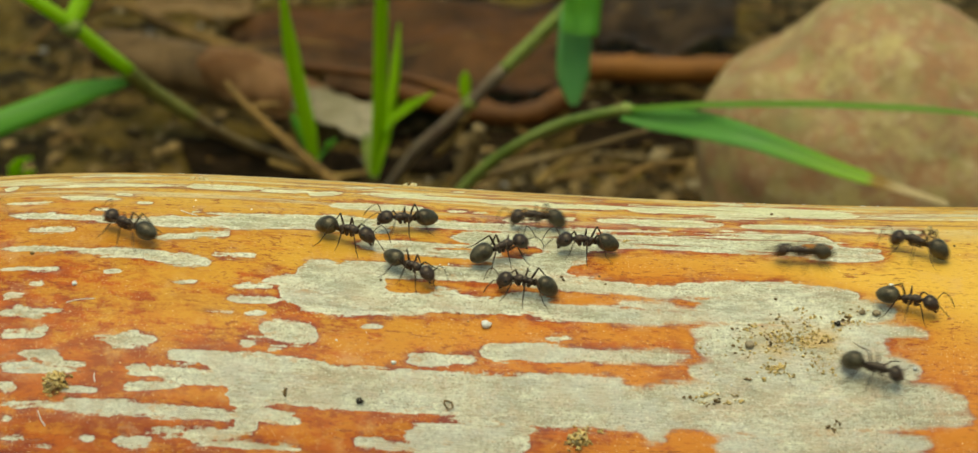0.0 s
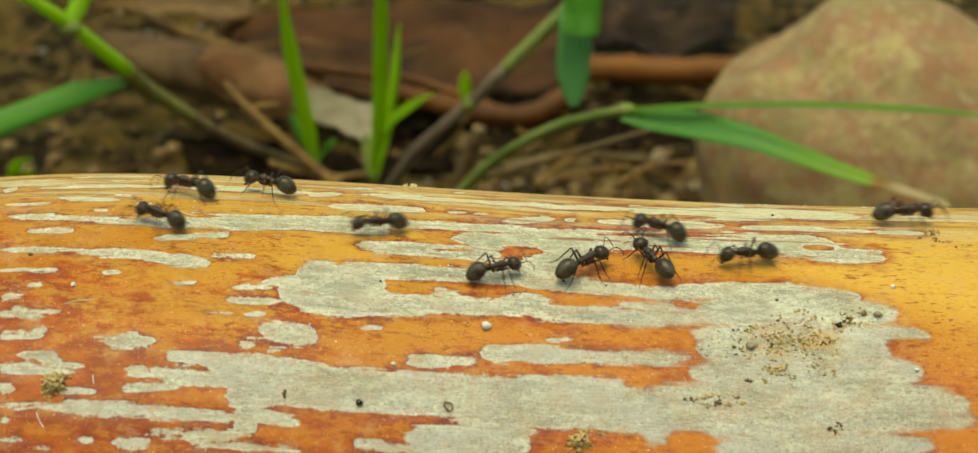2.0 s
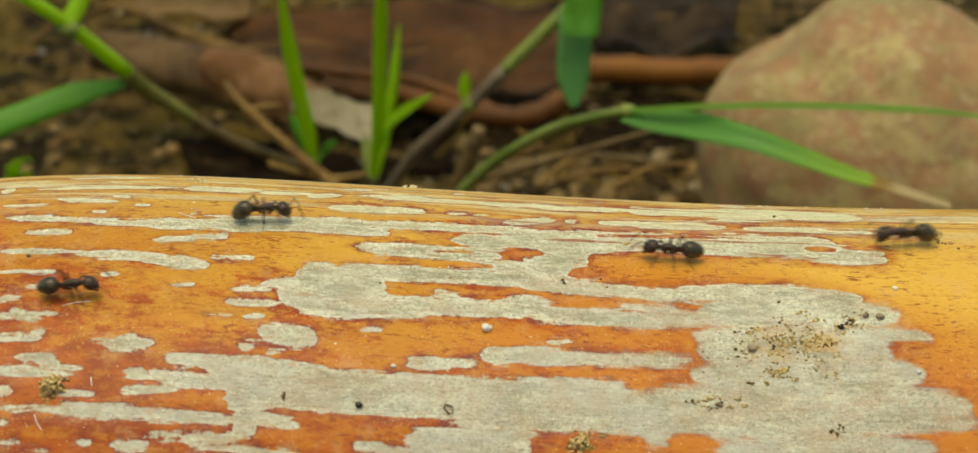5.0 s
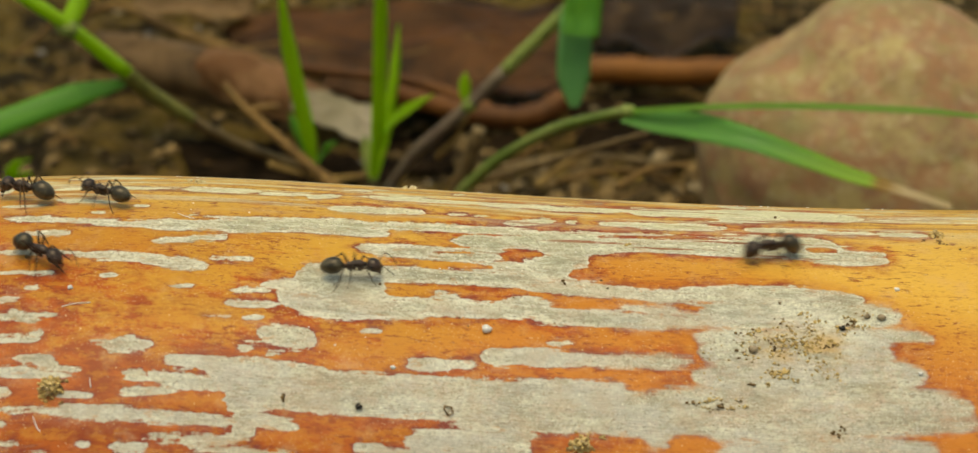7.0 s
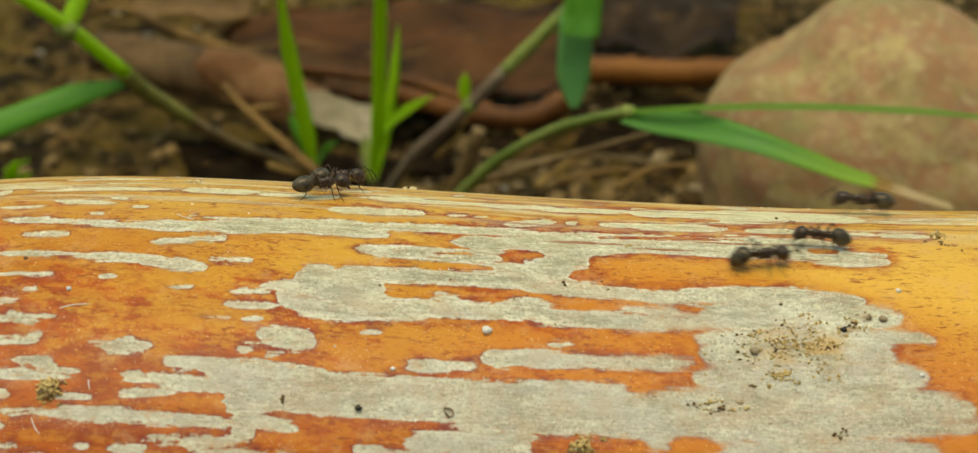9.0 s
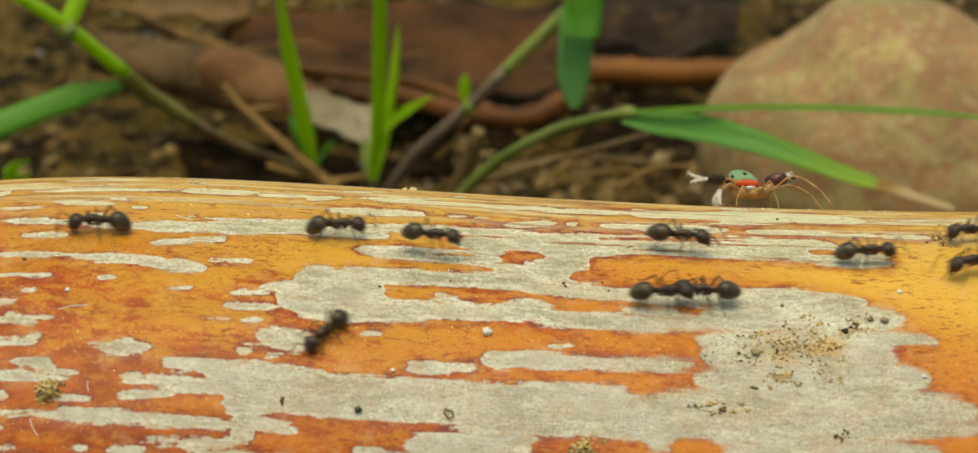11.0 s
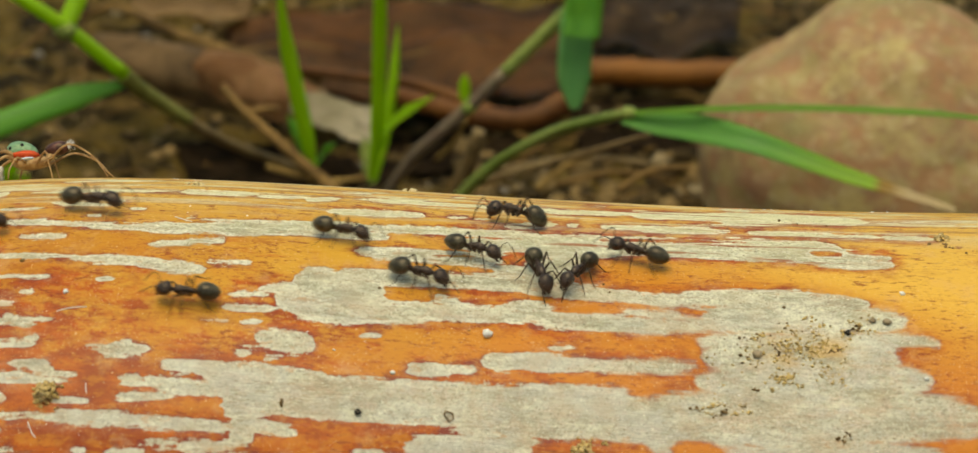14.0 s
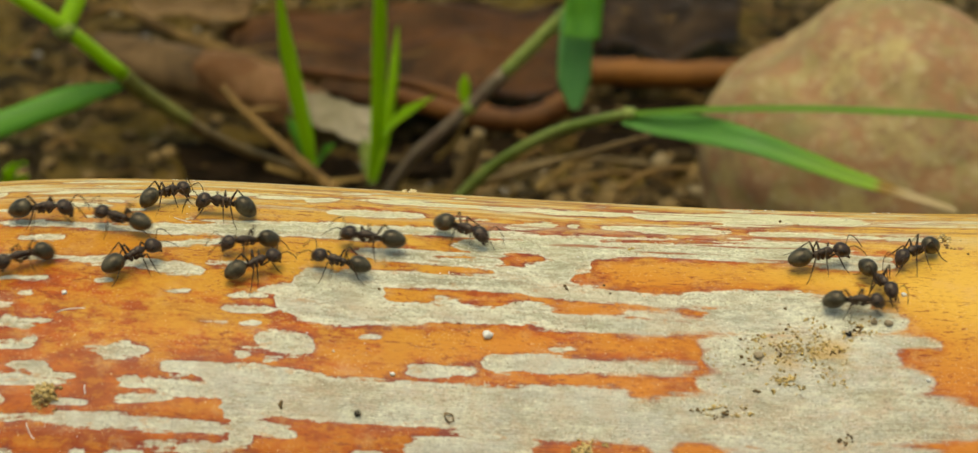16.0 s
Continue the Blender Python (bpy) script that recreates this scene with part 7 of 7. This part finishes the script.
    march("R", (12.3, -36.0, -0.7, -1), (12.4, -31.7, -0.7, 0), (12.5, -27.7, -0.4, 3), (12.6, -26.1, -0.1, 13), (12.7, -24.5, 0.4, 20), (12.8, -21.9, 1.3, 18), (12.9, -18.5, 2.5, 5), (13, -15.2, 2.8, -13), (13.1, -12.3, 1.3, -21), (13.2, -10.1, 0.2, -14), (13.3, -7.1, -0.2, -7), (13.4, -3.0, -0.9, -3), (13.5, 1.1, -1.8, -13), (13.6, 2.3, -3.1, -45), (13.7, 2.6, -4.5, -58), (13.8, 3.1, -5.8, -61), (13.9, 3.4, -6.7, -70), (14, 3.4, -8.0, -75), (14.1, 3.6, -11.0, -66), (14.2, 4.3, -13.6, -44), (14.3, 6.6, -14.5, -10), (14.4, 10.1, -14.2, 10), (14.5, 14.6, -13.0, 18), (14.6, 19.1, -11.5, 20), (14.7, 22.9, -10.1, 17), (14.8, 26.3, -9.2, 11), (14.9, 29.3, -8.8, 1), (15, 31.7, -8.9, -4), (15.1, 34.5, -8.7, 0))
    march("R", (12.4, -36.0, 0.1, -17), (12.5, -34.9, -0.2, -30), (12.6, -32.5, -2.1, -38), (12.7, -30.0, -4.1, -42), (12.8, -28.1, -5.8, -50), (12.9, -27.0, -7.5, -57), (13, -26.3, -9.2, -55), (13.1, -26.1, -10.5, -38), (13.2, -25.2, -11.2, -10), (13.3, -23.1, -11.0, 19), (13.4, -20.4, -9.8, 27), (13.5, -17.6, -8.0, 19), (13.6, -15.0, -6.5, 8), (13.7, -13.4, -6.1, -7), (13.8, -11.6, -6.8, -19), (13.9, -8.4, -8.0, -20), (14, -5.0, -9.0, -19), (14.1, -3.7, -9.7, -20), (14.2, -3.2, -10.0, -18), (14.3, -2.4, -10.1, -16), (14.4, -1.6, -10.2, 6), (14.5, -1.0, -10.3, 29), (14.6, -0.5, -10.4, 10), (14.7, -0.4, -10.3, -7), (14.8, -0.4, -10.0, -2), (14.9, -0.1, -9.5, 8), (15, 0.9, -9.3, 10), (15.1, 3.4, -9.6, 1), (15.2, 6.6, -10.0, -3), (15.3, 10.3, -10.0, 3), (15.4, 14.2, -9.8, 14), (15.5, 18.5, -8.9, 23), (15.6, 23.3, -7.7, 14), (15.7, 27.5, -7.2, 1), (15.8, 31.3, -7.6, -6), (15.9, 35.0, -8.2, -9))
    march("R", (13.4, -34.0, -7.7, 0), (13.5, -31.4, -7.6, 6), (13.6, -27.5, -7.0, 11), (13.7, -22.7, -5.7, 14), (13.8, -18.3, -4.7, 9), (13.9, -14.5, -4.3, -5), (14, -10.7, -4.6, -18), (14.1, -7.4, -4.7, -15), (14.2, -5.4, -5.2, -17), (14.3, -4.2, -5.8, -27), (14.4, -3.0, -6.3, -23), (14.5, -2.1, -6.8, -16), (14.6, -1.6, -7.8, -22), (14.7, -0.5, -8.5, -16), (14.8, 1.7, -8.6, 0), (14.9, 4.1, -8.3, 14), (15, 6.4, -7.3, 28), (15.1, 9.1, -5.6, 34), (15.2, 12.1, -3.4, 33), (15.3, 15.3, -1.6, 25), (15.4, 18.4, -0.3, 12), (15.5, 21.9, 0.3, -4), (15.6, 25.7, -0.8, -21), (15.7, 27.1, -2.4, -37), (15.8, 27.4, -4.0, -49), (15.9, 27.5, -5.8, -58), (16, 27.6, -7.4, -62))
    march("L", (12.8, 33.0, -7.8, 158), (12.9, 31.1, -7.1, 160), (13, 29.7, -6.6, 164), (13.1, 28.6, -5.9, 163), (13.2, 25.8, -4.8, 165), (13.3, 20.1, -3.5, 171), (13.4, 12.6, -2.6, 178), (13.5, 6.1, -2.5, 182), (13.6, 5.2, -2.4, 174), (13.7, 5.7, -2.2, 165), (13.8, 5.5, -1.7, 160), (13.9, 4.1, -1.0, 162), (14, 1.8, -0.4, 164), (14.1, 0.5, -0.4, 166), (14.2, 0.2, -0.5, 165), (14.3, -0.3, -0.1, 163), (14.4, -1.9, 0.7, 162), (14.5, -5.9, 1.5, 161), (14.6, -13.4, 0.9, 176), (14.7, -21.2, -0.2, 186), (14.8, -27.1, -0.9, 186), (14.9, -31.1, -0.9, 179), (15, -33.9, -0.6, 172), (15.1, -36.9, -0.8, 175))
    march("L", (13.3, 36.0, -2.7, 191), (13.4, 30.2, -4.1, 196), (13.5, 23.3, -5.5, 201), (13.6, 16.7, -6.0, 192), (13.7, 11.5, -6.2, 187), (13.8, 8.3, -6.7, 195), (13.9, 6.8, -7.2, 217), (14, 6.2, -7.8, 236), (14.1, 6.0, -8.2, 225), (14.2, 5.8, -8.7, 211), (14.3, 5.2, -9.3, 216), (14.4, 4.5, -10.0, 219), (14.5, 3.2, -11.2, 210), (14.6, 0.7, -12.9, 199), (14.7, -2.4, -13.7, 179), (14.8, -5.5, -12.9, 153), (14.9, -8.6, -10.3, 139), (15, -11.4, -7.3, 139), (15.1, -12.8, -6.6, 158), (15.2, -14.1, -7.3, 189), (15.3, -15.7, -8.4, 221), (15.4, -17.2, -9.7, 252), (15.5, -18.1, -11.0, 280), (15.6, -17.9, -11.5, 290), (15.7, -17.5, -11.2, 302), (15.8, -17.1, -10.5, 335), (15.9, -16.9, -9.7, 376), (16, -16.6, -9.0, 392))
    march("L", (13.4, 35.1, -4.8, 182), (13.5, 30.2, -5.6, 182), (13.6, 24.3, -6.1, 185), (13.7, 18.4, -6.6, 186), (13.8, 14.4, -7.0, 179), (13.9, 12.2, -6.5, 168), (14, 10.5, -5.3, 161), (14.1, 7.8, -4.6, 154), (14.2, 6.0, -3.7, 145), (14.3, 5.1, -2.7, 150), (14.4, 3.6, -2.0, 174), (14.5, 1.8, -1.9, 199), (14.6, -0.0, -2.6, 201), (14.7, -1.8, -3.4, 192), (14.8, -3.4, -3.6, 181), (14.9, -5.2, -3.2, 184), (15, -8.1, -2.7, 200), (15.1, -11.0, -3.5, 201), (15.2, -13.6, -4.5, 200), (15.3, -15.4, -5.3, 208), (15.4, -16.2, -5.8, 207), (15.5, -16.5, -6.1, 194), (15.6, -18.2, -6.8, 186), (15.7, -19.6, -7.1, 175), (15.8, -21.1, -6.6, 163), (15.9, -23.4, -5.6, 160), (16, -26.5, -4.5, 161))
    march("L", (14.2, 34.7, -7.3, 174), (14.3, 26.8, -6.6, 175), (14.4, 17.8, -5.8, 176), (14.5, 9.5, -5.6, 185), (14.6, 6.2, -7.0, 208), (14.7, 4.9, -9.0, 223), (14.8, 2.9, -11.0, 214), (14.9, -0.4, -12.5, 195), (15, -4.2, -12.9, 176), (15.1, -8.1, -11.8, 164), (15.2, -10.9, -10.7, 160), (15.3, -12.6, -10.1, 154), (15.4, -13.4, -9.7, 147), (15.5, -14.1, -9.0, 140), (15.6, -14.7, -7.7, 130), (15.7, -16.1, -5.8, 126), (15.8, -17.7, -3.8, 128), (15.9, -18.7, -2.5, 149), (16, -19.4, -1.7, 169))
    march("L", (14.5, 33.1, -5.8, 192), (14.6, 26.9, -5.3, 184), (14.7, 21.6, -5.1, 178), (14.8, 16.4, -5.1, 183), (14.9, 12.3, -5.5, 182), (15, 10.8, -5.9, 172), (15.1, 10.9, -6.1, 162), (15.2, 11.0, -6.0, 151), (15.3, 10.1, -5.2, 147), (15.4, 7.9, -3.7, 160), (15.5, 3.7, -2.8, 179), (15.6, -1.9, -3.9, 191), (15.7, -7.3, -5.3, 193), (15.8, -11.7, -6.2, 189), (15.9, -14.8, -6.6, 192), (16, -17.2, -6.6, 197))
    march("L", (14.9, 36.2, -2.1, 165), (15, 33.2, -2.0, 154), (15.1, 27.9, -1.5, 168), (15.2, 22.6, -1.6, 188), (15.3, 19.6, -2.4, 199), (15.4, 17.5, -3.7, 194), (15.5, 14.9, -4.5, 180), (15.6, 10.1, -4.3, 179), (15.7, 4.1, -4.6, 185), (15.8, -1.7, -5.4, 186), (15.9, -5.6, -5.7, 182), (16, -8.6, -5.5, 177))
    march("L", (15.5, 40.5, 0.6, 199), (15.6, 34.3, -0.2, 194), (15.7, 33.1, -0.8, 190), (15.8, 32.2, -1.7, 191), (15.9, 31.5, -2.6, 203), (16, 30.8, -3.8, 217))
    march("R", (14.1, -32.4, -4.4, -4), (14.2, -27.5, -4.7, -3), (14.3, -22.1, -4.8, -2), (14.4, -16.1, -4.9, -2), (14.5, -10.9, -5.1, -5), (14.6, -8.5, -5.5, -10), (14.7, -7.4, -5.9, -19), (14.8, -6.6, -6.3, -25), (14.9, -5.7, -6.8, -14), (15, -4.8, -7.3, -1), (15.1, -3.9, -7.8, -13), (15.2, -2.3, -8.6, -22), (15.3, 0.2, -9.5, -16), (15.4, 3.5, -10.2, -8), (15.5, 7.3, -10.7, 0), (15.6, 11.4, -11.1, 2), (15.7, 15.6, -11.0, 4), (15.8, 19.6, -10.6, 7), (15.9, 22.9, -10.1, 3), (16, 25.6, -9.7, -2))
    march("R", (13.9, -34.4, 0.1, -18), (14, -29.0, -1.8, -13), (14.1, -23.4, -4.0, -11), (14.2, -17.7, -5.3, -11), (14.3, -12.4, -6.1, -12), (14.4, -8.9, -6.9, -18), (14.5, -6.8, -7.5, -19), (14.6, -5.3, -7.9, -4), (14.7, -4.1, -7.8, 13), (14.8, -2.5, -7.2, 19), (14.9, -0.5, -6.5, 27), (15, 1.0, -6.0, 25), (15.1, 1.9, -6.5, 0), (15.2, 3.3, -7.0, -13), (15.3, 5.5, -7.3, -10), (15.4, 8.2, -7.7, -9), (15.5, 11.2, -7.9, -4), (15.6, 15.1, -7.6, 6), (15.7, 19.2, -6.9, 14), (15.8, 22.1, -5.9, 20), (15.9, 23.4, -5.3, 20), (16, 23.7, -4.8, 20))
    march("R", (14.7, -34.1, -8.0, 12), (14.8, -29.2, -7.0, 10), (14.9, -23.5, -6.0, 8), (15, -18.3, -5.2, 4), (15.1, -16.8, -5.5, 4), (15.2, -16.9, -5.8, 32), (15.3, -17.1, -5.5, 99), (15.4, -18.1, -5.1, 163), (15.5, -20.0, -4.9, 197), (15.6, -21.9, -5.2, 203), (15.7, -23.9, -5.9, 198), (15.8, -26.6, -6.6, 197), (15.9, -29.7, -7.6, 200), (16, -32.7, -8.8, 202))
    march("R", (14.9, -36.0, -6.9, 5), (15, -33.3, -6.7, 7), (15.1, -29.5, -6.1, 13), (15.2, -25.4, -5.0, 23), (15.3, -22.4, -3.3, 34), (15.4, -20.5, -1.0, 36), (15.5, -18.1, 1.1, 19), (15.6, -13.8, 0.8, -1), (15.7, -9.6, -0.2, -14), (15.8, -6.6, -1.1, -22), (15.9, -4.4, -2.2, -29), (16, -2.1, -3.5, -32))
    march("R", (15.2, -34.9, -5.5, -5), (15.3, -30.0, -5.9, -5), (15.4, -26.0, -6.3, -2), (15.5, -24.0, -6.6, 3), (15.6, -24.1, -7.5, -4), (15.7, -24.7, -8.3, -6), (15.8, -25.1, -8.8, 0), (15.9, -25.2, -8.9, 19), (16, -25.1, -8.8, 38))
    march("R", (15.4, -34.0, -4.3, 8), (15.5, -30.3, -3.5, 8), (15.6, -27.5, -2.9, 16), (15.7, -25.6, -2.2, 26), (15.8, -24.2, -1.4, 35), (15.9, -23.7, -0.6, 36), (16, -23.8, -0.1, 37))
    march("R", (15.8, -36.7, -4.8, 10), (15.9, -34.2, -4.3, 4), (16, -32.3, -3.2, -2))
    march("L", (4.5, 36.9, -4.6, 187), (4.8, 20.7, -6.5, 181), (5.1, 9.8, -4.9, 181), (5.4, -3.8, -7.0, 183), (5.7, -18.2, -6.4, 179), (6.1, -36.7, -6.2, 179))
    march("R", (4.35, -36.7, -5.2, -7), (4.7, -25.0, -6.8, 8), (5, -16.7, -3.1, 6), (5.4, -1.2, -6.1, -7), (5.7, 10.2, -7.3, -1), (6.2, 37.2, -4.5, 6))
    march("L", (4.9, 37.5, -1.3, 189), (5.2, 15.8, -4.9, 185), (5.6, -7.6, -3.9, 179), (6.1, -37.0, -4.6, 181))
    march("R", (4.8, -35.6, -12.9, 6), (5.1, -26.5, -12.0, 2), (5.5, -13.3, -12.9, -12), (5.9, -3.7, -16.9, -49), (6.2, -1.0, -24.2, -70))
    march("L", (9.4, 36.8, -3.4, 188), (9.8, 19.6, -5.6, 185), (10.3, 0.6, -6.4, 180), (10.9, -24.5, -5.0, 181), (11.2, -36.5, -5.5, 183))
    march("R", (9.5, -37.1, -3.0, -6), (9.9, -20.5, -4.7, -4), (10.3, -3.8, -5.3, -1), (10.8, 18.7, -4.8, 3), (11.2, 37.2, -3.2, 5))
    spider_walk()


motions()
